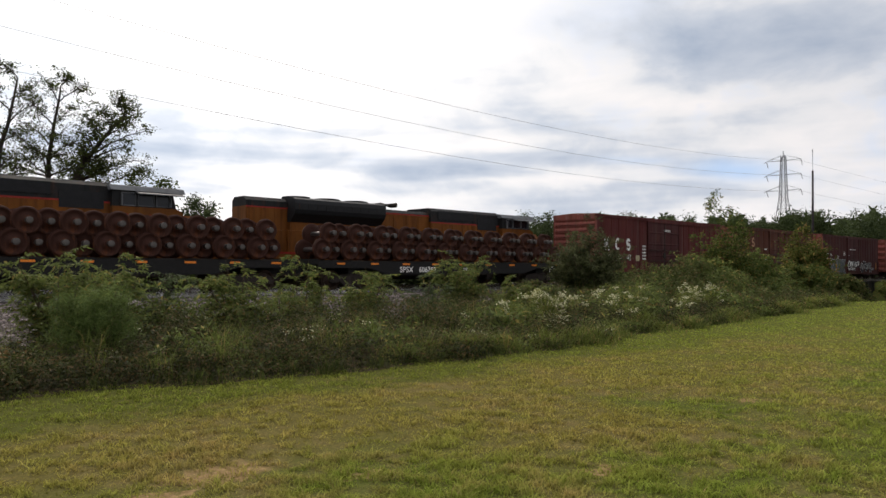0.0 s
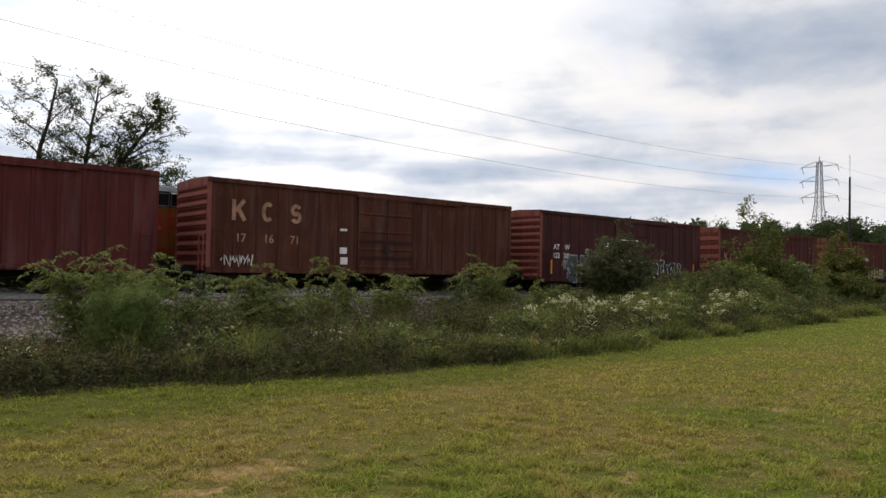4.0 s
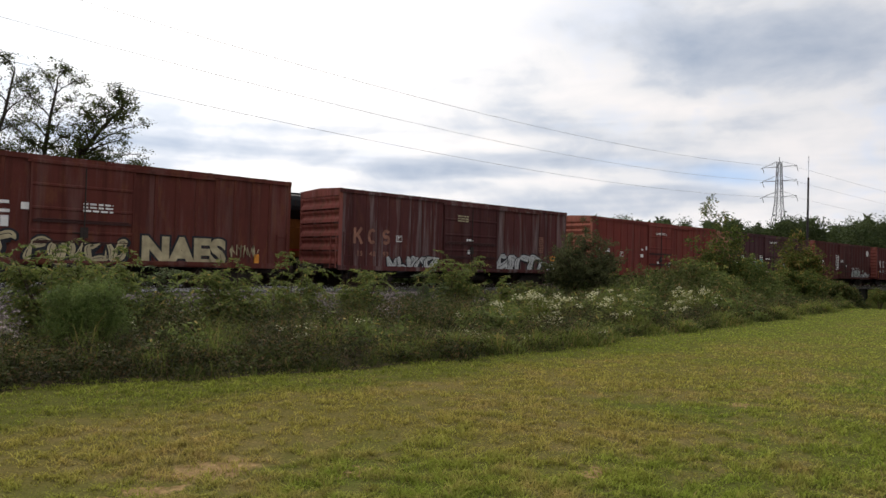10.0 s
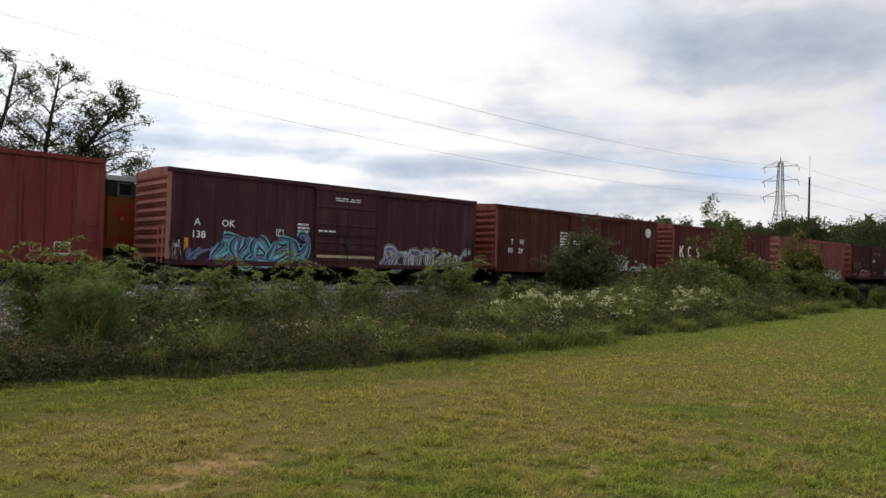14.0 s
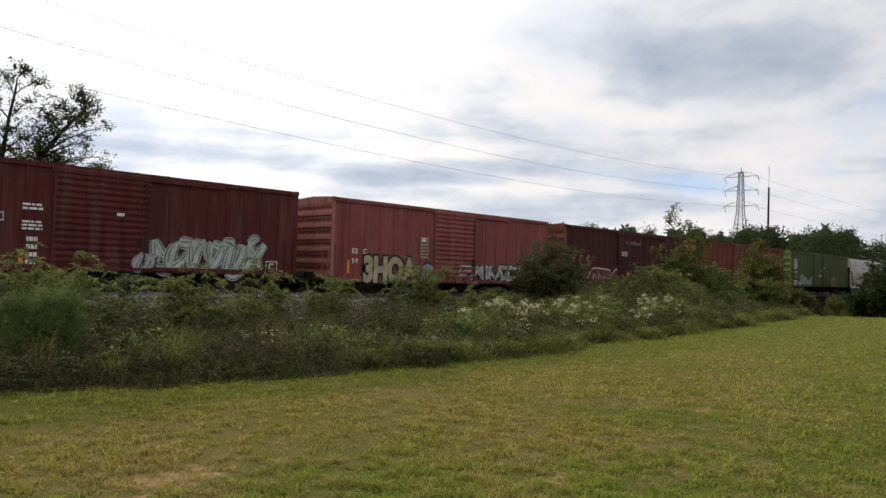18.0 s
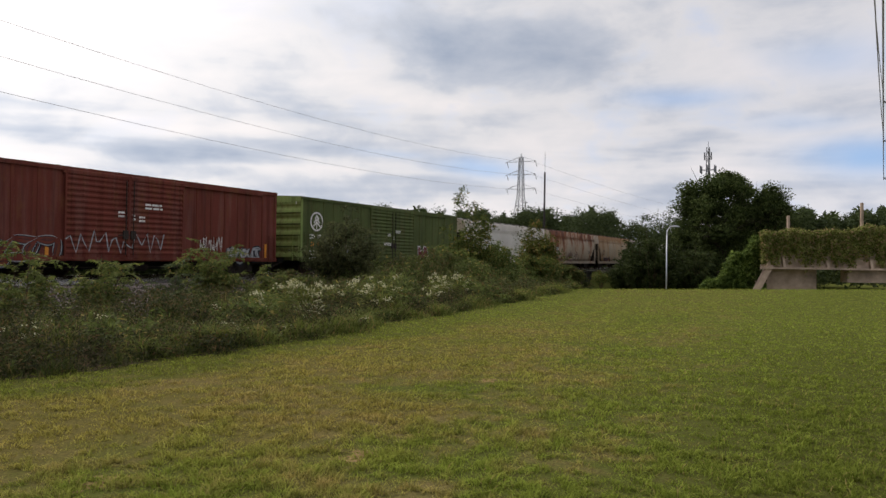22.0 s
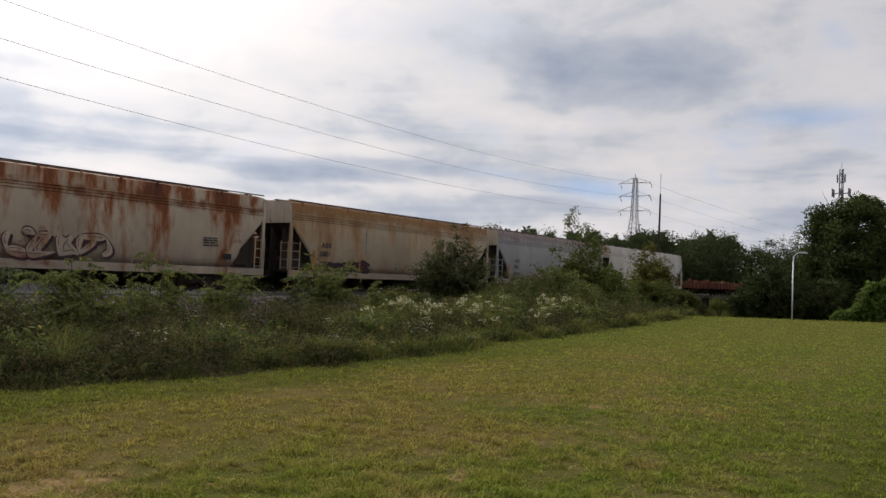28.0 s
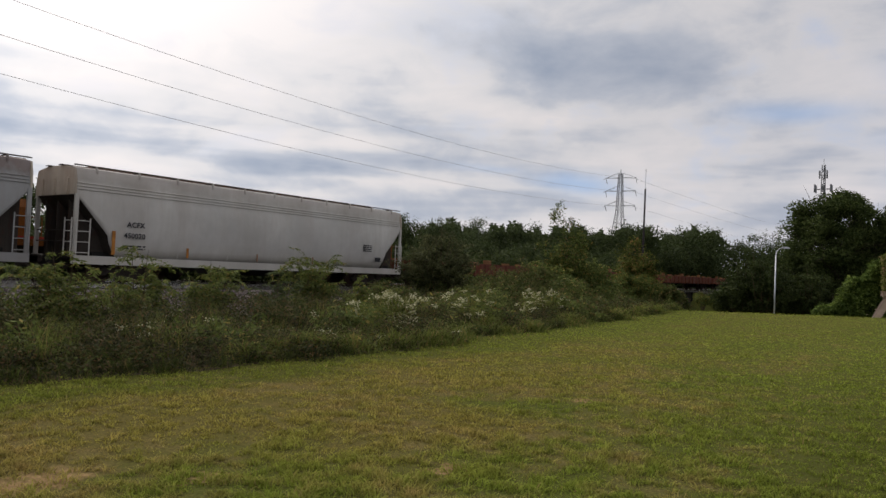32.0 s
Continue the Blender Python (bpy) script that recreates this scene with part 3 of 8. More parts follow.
def boxcar(name, label, L, mat, roof_mat, x_start, eave=4.33, doors=((0.47, 0.2, "plug"),), posts=7, end_ribs=8, end_mat=None, group="boxcars of the passing train", post_w=0.14, bottom=0.86, door_mat=None):
    """A steel boxcar. x runs from the leading end (0) to the trailing end; the side towards the lawn is at y = -1.6."""
    car = thing(name, label, "boxcar", group)
    W = 1.56
    end_mat, door_mat = end_mat or mat, door_mat or mat
    bm = bmesh.new()
    box(bm, 0.1, L - 0.1, -W, W, bottom, eave - 0.02)
    part("body", bm, mat, car)
    # top chord, side sill and corner posts
    for nm, z0, z1 in (("top_chord", eave - 0.16, eave), ("side_sill", bottom - 0.06, bottom + 0.14)):
        bm = bmesh.new()
        for s in (-1, 1):
            box(bm, 0, L, s * W if s > 0 else -W - 0.075, s * W + 0.075 if s > 0 else -W, z0, z1)
        part(nm, bm, mat, car)
    for x in (0.0, L - 0.16):
        for s in (-1, 1):
            bm = bmesh.new()
            box(bm, x, x + 0.16, s * W - 0.03, s * W + 0.03 + (0.015 if s > 0 else -0.015), bottom + 0.14, eave - 0.16)
            part("corner_post", bm, end_mat if x == 0 else mat, car)
    # doors
    spans = []
    for k, (f, w, kind) in enumerate(doors):
        x0, x1 = L * f, L * (f + w)
        spans.append((x0, x1))
        bm = bmesh.new()
        box(bm, x0, x1, -W - 0.075, -W + 0.005, bottom + 0.12, eave - 0.2)
        d = part("door", bm, door_mat, car)
        bm = bmesh.new()
        zs = [bottom + 0.2 + (eave - 0.45 - bottom) * i / (14 if kind == "ribbed" else 4) for i in range(15 if kind == "ribbed" else 5)]
        for z in zs:
            if kind == "ribbed":
                prism(bm, [(-W - 0.075, z), (-W - 0.075, z + 0.16), (-W - 0.115, z + 0.11), (-W - 0.115, z + 0.05)], x0 + 0.06, x1 - 0.06)
            else:
                prism(bm, [(-W - 0.075, z), (-W - 0.075, z + 0.12), (-W - 0.105, z + 0.09), (-W - 0.105, z + 0.03)], x0 + 0.05, x1 - 0.05)
        part("door_ribs", bm, door_mat, d)
        for x in (x0, x1 - 0.07):
            bm = bmesh.new()
            box(bm, x, x + 0.07, -W - 0.11, -W - 0.07, bottom + 0.12, eave - 0.2)
            part("door_frame", bm, door_mat, d)
        bm = bmesh.new()
        mid = (x0 + x1) / 2 if kind == "plug" else (x1 - 0.18 if k == 0 else x0 + 0.18)
        rod(bm, (mid, -W - 0.15, bottom + 0.2), (mid, -W - 0.15, eave - 0.3), 0.022, 6)
        rod(bm, (mid - 0.35, -W - 0.15, bottom + 1.0), (mid + 0.05, -W - 0.15, bottom + 1.0), 0.022, 6)
        box(bm, mid - 0.12, mid + 0.12, -W - 0.16, -W - 0.1, bottom + 0.85, bottom + 1.2)
        part("lock_bar", bm, M_TRUCK, d)
        if kind == "plug":
            for z in (bottom + 0.62, bottom + 1.32):
                bm = bmesh.new()
                box(bm, x0 + 0.12, x1 - 0.12, -W - 0.135, -W - 0.07, z, z + 0.075)
                rod(bm, (x0 + 0.2, -W - 0.15, z + 0.1), (x1 - 0.2, -W - 0.15, z + 0.1), 0.018, 5)
                part("operating_bar", bm, M_BAR, d)
    # door track
    bm = bmesh.new()
    box(bm, spans[0][0] - 0.3, min(L - 0.3, spans[-1][1] + (spans[-1][1] - spans[0][0]) * 0.9), -W - 0.16, -W - 0.05, bottom + 0.0, bottom + 0.09)
    part("door_track", bm, mat, car)
    bm = bmesh.new()
    box(bm, spans[0][0] - 0.1, min(L - 0.3, spans[-1][1] + (spans[-1][1] - spans[0][0]) * 0.9), -W - 0.12, -W - 0.05, eave - 0.26, eave - 0.17)
    part("door_track", bm, mat, car)
    # side posts: one mesh for all of them
    bm = bmesh.new()
    prism(bm, [(-post_w / 2, -W), (-post_w * 0.34, -W - 0.037), (post_w * 0.34, -W - 0.037), (post_w / 2, -W)], bottom + 0.14, eave - 0.16, "z")
    pm = mesh_of("side_post", bm, mat)
    a, b = spans[0][0], spans[-1][1]
    for lo, hi in ((0.16, a), (b, L - 0.16)):
        n = max(1, round(posts * (hi - lo) / (L * 0.4)))
        for i in range(1, n + 1):
            p = part("side_post", pm, mat, car)
            p.location.x = lo + (hi - lo) * i / (n + 1)
    # far side posts, seen by nobody, keep the car whole
    bm = bmesh.new()
    for i in range(1, 2 * posts):
        x = L * i / (2 * posts)
        box(bm, x - 0.06, x + 0.06, W, W + 0.04, bottom + 0.14, eave - 0.16)
    part("far_side_posts", bm, mat, car)
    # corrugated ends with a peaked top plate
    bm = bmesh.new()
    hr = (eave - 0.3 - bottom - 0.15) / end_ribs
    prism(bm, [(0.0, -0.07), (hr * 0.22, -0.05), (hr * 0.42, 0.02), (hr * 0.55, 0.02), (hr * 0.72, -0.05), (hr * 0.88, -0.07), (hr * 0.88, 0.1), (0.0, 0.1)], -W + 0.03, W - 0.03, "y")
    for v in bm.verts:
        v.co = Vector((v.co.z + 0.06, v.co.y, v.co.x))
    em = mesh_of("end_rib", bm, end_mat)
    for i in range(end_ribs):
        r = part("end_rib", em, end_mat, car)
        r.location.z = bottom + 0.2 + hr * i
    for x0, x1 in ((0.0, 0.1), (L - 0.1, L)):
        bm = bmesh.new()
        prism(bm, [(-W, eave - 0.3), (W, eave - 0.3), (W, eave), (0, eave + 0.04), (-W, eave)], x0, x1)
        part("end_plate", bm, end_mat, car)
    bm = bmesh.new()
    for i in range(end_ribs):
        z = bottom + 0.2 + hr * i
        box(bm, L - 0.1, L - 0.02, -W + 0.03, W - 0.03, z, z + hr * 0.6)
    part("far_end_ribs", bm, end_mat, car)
    # roof sheets with raised seams
    n = 14
    seam = bmesh.new()
    prism(seam, [(-W - 0.06, eave), (0, eave + 0.07), (W + 0.06, eave), (W + 0.06, eave + 0.014), (0, eave + 0.09), (-W - 0.06, eave + 0.014)], -0.05, 0.05)
    sm = mesh_of("roof_seam", seam, roof_mat)
    bm = bmesh.new()
    prism(bm, [(-W - 0.05, eave - 0.01), (W + 0.05, eave - 0.01), (0, eave + 0.06)], 0.02, L - 0.02)
    roof = part("roof", bm, roof_mat, car)
    for i in range(n + 1):
        s = part("roof_seam", sm, roof_mat, roof)
        s.location.x = 0.1 + (L - 0.2) * i / n
    # ladders, grab irons, steps, brake wheel
    ladder(car, 0.2, bottom + 0.1, bottom + 1.5, mat, -W - 0.12)
    ladder(car, L - 0.62, bottom + 0.1, bottom + 1.2, mat, -W - 0.12)
    ladder(car, -0.09, bottom + 0.1, bottom + 1.3, end_mat, -W + 0.05, end=True)
    for x in (0.22, L - 0.6):
        bm = bmesh.new()
        rod(bm, (x, -W - 0.02, bottom), (x + 0.03, -W - 0.02, bottom - 0.42), 0.02, 6)
        rod(bm, (x + 0.38, -W - 0.02, bottom), (x + 0.35, -W - 0.02, bottom - 0.42), 0.02, 6)
        rod(bm, (x + 0.03, -W - 0.02, bottom - 0.42), (x + 0.35, -W - 0.02, bottom - 0.42), 0.02, 6)
        part("step", bm, M_BLACK, car)
    n = 6
    for i in range(1, n):
        bm = bmesh.new()
        x = 3.8 + (L - 7.6) * i / n
        prism(bm, [(-1.5, bottom), (1.5, bottom), (1.5, bottom - 0.1), (0.4, bottom - 0.32), (-0.4, bottom - 0.32), (-1.5, bottom - 0.1)], x - 0.05, x + 0.05)
        part("cross_bearer", bm, M_BLACK, car)
    bm = bmesh.new()
    box(bm, 3.9, L - 3.9, -0.3, 0.3, bottom - 0.42, bottom - 0.1)
    part("sill_belly", bm, M_BLACK, car)
    bm = bmesh.new()
    lathe(bm, [(0.16, L * 0.55), (0.2, L * 0.55 + 0.08), (0.2, L * 0.55 + 1.0), (0.16, L * 0.55 + 1.08)], "x", 12, (0, -0.75, bottom - 0.3))
    part("air_reservoir", bm, M_TRUCK, car)
    bm = bmesh.new()
    rod(bm, (3.4, -0.55, bottom - 0.35), (L - 3.4, -0.55, bottom - 0.3), 0.025, 6)
    rod(bm, (L * 0.42, -0.9, bottom - 0.45), (L * 0.42, -0.9, bottom - 0.05), 0.05, 6)
    part("brake_rigging", bm, M_TRUCK, car)
    running_gear(car, L)
    MOVERS.append((car, x_start, NEAR_Y, RAIL_Z))
    return car


M_SLOPE = paint("shaded_slope_steel", (0.05, 0.042, 0.036), 0.3, 0.1, (0.07, 0.03, 0.02), (0.09, 0.075, 0.065))


def hopper(name, label, L, mat, roof_mat, sill_mat, x_start, top=4.2, hood_mat=None):
    """A long covered hopper with smooth, slightly bulged sides and sloped ends."""
    car = thing(name, label, "hopper car", "covered hoppers of the passing train")
    W, low, knee = 1.55, 1.05, 3.25
    # cross-section at a station: from the bottom of the near side over the roof to the far side
    def floor_z(x):
        d = min(x, L - x) - 0.05
        if d <= 0:
            return knee
        if d < 1.25:
            return knee - 1.4 * d / 1.25
        return max(low, knee - 1.4 - (knee - 1.4 - low) * min(1.0, (d - 1.25) / 0.32) ** 0.6)
    cut = [0.05, 0.65, 1.3, 1.33, 1.38, 1.44, 1.5, 1.56, 1.62]
    xs = cut + [L / 2] + [L - c for c in cut[::-1]]
    V, Fc = [], []
    for x in xs:
        z0 = floor_z(x)
        ring = []
        for i in range(9):
            f = i / 8
            z = z0 + (3.82 - z0) * f
            ring.append((-W + 0.24 * ((z - 2.5) / 1.5) ** 2, z))
        ring += [(-W + 0.16, 4.2), (-0.95, 4.3), (-0.5, 4.34)]
        ring = ring + [(-y, z) for y, z in ring[::-1]][1:]
        V += [(x, y, z) for y, z in ring]
    K = len(V) // len(xs)
    for a in range(len(xs) - 1):
        for i in range(K):
            j = (i + 1) % K
            Fc.append((a * K + i, (a + 1) * K + i, (a + 1) * K + j, a * K + j))
    body = smooth(raw("body", V, Fc, mat, car))
    body.data.validate()
    # hood ends
    for x0, x1 in ((0.0, 0.06), (L - 0.06, L)):
        bm = bmesh.new()
        prism(bm, [(-W + 0.04, knee), (W - 0.04, knee), (W - 0.06, 3.8), (W - 0.17, 4.2), (0.6, 4.33), (-0.6, 4.33), (-W + 0.17, 4.2), (-W + 0.06, 3.8)], x0, x1)
        part("end_hood", bm, hood_mat or mat, car)
    for s in (-1, 1):
        for y in (-0.95, 0.0, 0.95):
            bm = bmesh.new()
            x = 0.0 if s < 0 else L
            box(bm, min(x, x + s * 0.05), max(x, x + s * 0.05), y - 0.05, y + 0.05, knee, 3.85)
            part("end_stiffener", bm, hood_mat or mat, car)
        for y in (-0.85, 0.0, 0.85):
            bm = bmesh.new()
            prism(bm, [(c if s < 0 else L - c, z) for c, z in ((0.12, 1.0), (1.55, 1.0), (1.4, 1.6), (1.2, 1.9), (0.12, 3.05))], y - 0.04, y + 0.04, "y")
            part("shear_plate", bm, M_SLOPE, car)
        bm = bmesh.new()
        lathe(bm, [(0.26, -0.6), (0.3, -0.5), (0.3, 0.5), (0.26, 0.6)], "y", 14, (0.7 if s < 0 else L - 0.7, 0, 1.35))
        part("air_reservoir", bm, M_SLOPE, car)
        # extra dark sheet just under the slope: its shade is put into the colour
        at = [c if s < 0 else L - c for c in cut]
        V = [(x + s * 0.012, y, floor_z(x) - 0.014) for x in at for y in (-W + 0.07, W - 0.07)]
        raw("slope_shade_sheet", V, [(2 * i, 2 * i + 1, 2 * i + 3, 2 * i + 2) for i in range(len(at) - 1)], M_SLOPE, car)
    # long beads under the eave
    for i, z in enumerate((3.45, 3.56, 3.67)):
        bm = bmesh.new()
        y = -W + 0.24 * ((z - 2.5) / 1.5) ** 2
        prism(bm, [(y + 0.02, z - 0.03), (y - 0.035, z - 0.015), (y - 0.035, z + 0.015), (y + 0.02, z + 0.03)], 0.1, L - 0.1)
        part("side_bead", bm, mat, car)
    # sill, end platforms, posts, rails
    bm = bmesh.new()
    for s in (-1, 1):
        box(bm, 0, L, -W - 0.01 if s < 0 else W - 0.1, -W + 0.1 if s < 0 else W + 0.01, 0.74, 1.05)
    part("side_sill", bm, sill_mat, car)
    for x0, x1 in ((0.0, 1.7), (L - 1.7, L)):
        bm = bmesh.new()
        box(bm, x0, x1, -W + 0.1, W - 0.1, 0.92, 1.0)
        part("end_platform", bm, M_BLACK, car)
        for x in ((0.08,) if x0 == 0 else (L - 0.08,)):
            for y in (-W + 0.07, W - 0.13):
                bm = bmesh.new()
                box(bm, x - 0.07, x + 0.07, y - 0.05, y + 0.05, 1.05, knee + 0.02)
                part("corner_post", bm, mat, car)
        bm = bmesh.new()
        for y in (-0.45, 0.45):
            rod(bm, ((x0 + x1) / 2 - 0.3, y, 1.06), ((x0 + x1) / 2 + (0.5 if x0 == 0 else -0.5), y, 2.4), 0.05, 6)
        part("slope_strut", bm, M_TRUCK, car)
        bm = bmesh.new()
        e = x0 + 0.06 if x0 == 0 else x1 - 0.06
        for z in (1.55, 1.95):
            rod(bm, (e, -W + 0.06, z), (e, W - 0.06, z), 0.02, 6)
            rod(bm, (e, -W + 0.06, z), (0.6 if x0 == 0 else L - 0.6, -W + 0.04, z), 0.02, 6)
        for y in (-W + 0.06, -0.5, 0.5, W - 0.06):
            rod(bm, (e, y, 1.0), (e, y, 1.97), 0.022, 6)
        part("end_railing", bm, M_SLOPE, car)
    # dark slope sheets behind the posts
    for s in (0, 1):
        bm = bmesh.new()
        a, b = (0.6, 2.6) if s == 0 else (L - 0.6, L - 2.6)
        box(bm, min(a, b) + 0.3, max(a, b) - 0.1, -W + 0.35, W - 0.35, 0.98, 1.2)
        part("slope_pocket", bm, M_BLACK, car)
    ladder(car, 0.06, 1.15, 2.3, sill_mat, -W - 0.05, 0.5, n=3)
    ladder(car, L - 0.56, 1.15, 2.3, sill_mat, -W - 0.05, 0.5, n=3)
    ladder(car, -0.06, 1.15, 2.3, sill_mat, -W + 0.06, 0.5, end=True, n=3)
    # roof walk, hatches
    bm = bmesh.new()
    for y in (-0.62, 0.36):
        box(bm, -0.1, L + 0.1, y, y + 0.26, top + 0.13, top + 0.16)
    roof = part("roof_walk", bm, M_SLOPE, car)
    bm = bmesh.new()
    rod(bm, (0.0, -1.32, top + 0.13), (L, -1.32, top + 0.13), 0.025, 6)
    n = 10
    for i in range(n + 1):
        x = 0.8 + (L - 1.6) * i / n
        box(bm, x - 0.015, x + 0.015, -1.33, -0.4, top + 0.1, top + 0.13)
    part("roof_rail", bm, M_SLOPE, car)
    bm = bmesh.new()
    for i in range(n + 1):
        x = 0.8 + (L - 1.6) * i / n
        box(bm, x - 0.03, x + 0.03, -1.42, -1.34, top - 0.12, top + 0.13)
    part("rail_bracket", bm, mat, car)
    for i in range(1, 6):
        x = 1.9 + (L - 3.8) * i / 6
        zs = [1.06 + 2.45 * k / 8 for k in range(9)]
        V = [(x + dx, -W + 0.24 * ((z - 2.5) / 1.5) ** 2 - 0.008, z) for z in zs for dx in (-0.02, 0.02)]
        raw("side_seam", V, [(2 * k, 2 * k + 1, 2 * k + 3, 2 * k + 2) for k in range(8)], sill_mat, car)
    bm = bmesh.new()
    box(bm, -0.05 + 1.2, 0.02 + L - 1.2, -0.3, 0.3, top + 0.1, top + 0.26, 0.03)
    part("hatch_cover", bm, roof_mat, car)
    # outlets under the body
    for k in range(3):
        x = L * (0.28 + 0.22 * k)
        bm = bmesh.new()
        a = [bm.verts.new((x + dx, dy, low)) for dx, dy in ((-1.4, -1.1), (1.4, -1.1), (1.4, 1.1), (-1.4, 1.1))]
        b = [bm.verts.new((x + dx, dy, 0.5)) for dx, dy in ((-0.35, -0.4), (0.35, -0.4), (0.35, 0.4), (-0.35, 0.4))]
        for i in range(4):
            bm.faces.new((a[i], a[(i + 1) % 4], b[(i + 1) % 4], b[i]))
        bm.faces.new(b)
        part("outlet", bm, M_BLACK, car)
    running_gear(car, L)
    MOVERS.append((car, x_start, NEAR_Y, RAIL_Z))
    return car


def wheel_flat(name, label, L, x_start, mat):
    """A flat car with racks of spare wheelsets."""
    car = thing(name, label, "flat car", "flat cars carrying wheelsets")
    bm = bmesh.new()
    box(bm, 0, L, -1.4, 1.4, 1.12, 1.26)
    part("deck", bm, mat, car)
    for s in (-1, 1):
        bm = bmesh.new()
        prism(bm, [(0, 1.26), (0, 0.98), (2.6, 0.98), (3.6, 0.72), (L - 3.6, 0.72), (L - 2.6, 0.98), (L, 0.98), (L, 1.26)], -1.5 if s < 0 else 1.4, -1.4 if s < 0 else 1.5, "y")
        part("side_sill", bm, mat, car)
    for y in (-0.78, 0.68):
        bm = bmesh.new()
        box(bm, 0.3, L - 0.3, y - 0.1, y + 0.1, 1.26, 1.32)
        part("rack_rail", bm, M_TRUCK, car)
    for x in (0.0, L - 0.12):
        bm = bmesh.new()
        box(bm, x, x + 0.12, -1.3, 1.3, 1.26, 1.36)
        part("end_stop", bm, mat, car)
    for i in range(9):
        bm = bmesh.new()
        x = 0.9 + (L - 2.1) * i / 8
        box(bm, x, x + 0.42, -1.512, -1.5, 1.13, 1.21)
        part("reflector", bm, M_ORANGE_REFLECT, car)
    running_gear(car, L, 2.0)
    MOVERS.append((car, x_start, NEAR_Y, RAIL_Z))
    return car


def wheelset():
    ob = thing("wheelset", "spare rusty steel railway wheelset stacked on a flat car", "wheelset", "wheelsets loaded on the flat cars")
    for s in (-1, 1):
        bm = bmesh.new()
        lathe(bm, [(0.09, -0.12), (0.15, -0.11), (0.17, -0.03), (0.33, 0.02), (0.37, -0.05), (0.43, -0.06), (0.44, 0.04), (0.47, 0.055), (0.47, 0.075), (0.3, 0.08), (0.1, 0.09)], "y", 28)
        w = smooth(part("wheel", bm, M_RUST_WHEEL, ob))
        w.location, w.rotation_euler = (0, s * 0.76, 0), (0, 0, 0 if s < 0 else math.pi)
    bm = bmesh.new()
    lathe(bm, [(0.075, -1.12), (0.085, -0.95), (0.1, -0.85), (0.09, 0.0), (0.1, 0.85), (0.085, 0.95), (0.075, 1.12)], "y", 12)
    smooth(part("axle", bm, M_AXLE, ob))
    for s in (-1, 1):
        bm = bmesh.new()
        lathe(bm, [(0.11, s * 1.0), (0.11, s * 1.16), (0.06, s * 1.17)], "y", 12)
        part("bearing_cap", bm, M_CAP, ob)
    return ob


SPARES = []


def load_wheels(x_start, L, skip=()):
    """Two layers of wheelsets, each second one shifted sideways between its neighbours."""
    n = int((L - 0.75) / 0.71) + 1
    for layer in range(2):
        for i in range(n - layer):
            x = 0.38 + 0.71 * i + (0.355 if layer else 0)
            dy = -0.42 if (i % 2 == 0) else -0.1
            z = 1.32 + 0.46 + layer * 0.70
            if not SPARES:
                SPARES.append(wheelset())
                ws = SPARES[0]
            else:
                ws = copy_thing(SPARES[0], pose(0, 0, 0))
            MOVERS.append((ws, x_start + x, NEAR_Y + dy, RAIL_Z + z))


def low_gondola(name, label, L, x_start, mat):
    car = thing(name, label, "gondola", "low rusty cars at the tail of the train")
    for s in (-1, 1):
        bm = bmesh.new()
        box(bm, 0, L, -1.5 if s < 0 else 1.42, -1.42 if s < 0 else 1.5, 0.85, 1.62)
        part("side_wall", bm, mat, car)
        bm = bmesh.new()
        box(bm, 0, 0.12, -1.57 if s < 0 else 1.5, -1.5 if s < 0 else 1.57, 0.8, 1.6)
        rib = mesh_of("side_rib", bm, mat)
        for i in range(15):
            part("side_rib", rib, mat, car).location.x = 0.1 + (L - 0.32) * i / 14
    bm = bmesh.new()
    box(bm, 0.02, L - 0.02, -1.42, 1.42, 0.88, 1.0)
    part("floor_plate", bm, mat, car)
    for x in (0.0, L - 0.1):
        bm = bmesh.new()
        box(bm, x, x + 0.1, -1.42, 1.42, 1.0, 1.62)
        part("end_wall", bm, mat, car)
    for i in range(9):
        x = 0.8 + (L - 1.9) * i / 8
        bm = bmesh.new()
        box(bm, x - 0.25 * (i % 2), x + 0.34 + 0.3 * (i % 3), -1.46, -1.2, 1.62, 1.62 + 0.12 + 0.14 * (i % 3 == 0))
        part("stake", bm, M_TAN, car)
    running_gear(car, L)
    MOVERS.append((car, x_start, NEAR_Y, RAIL_Z))
    return car

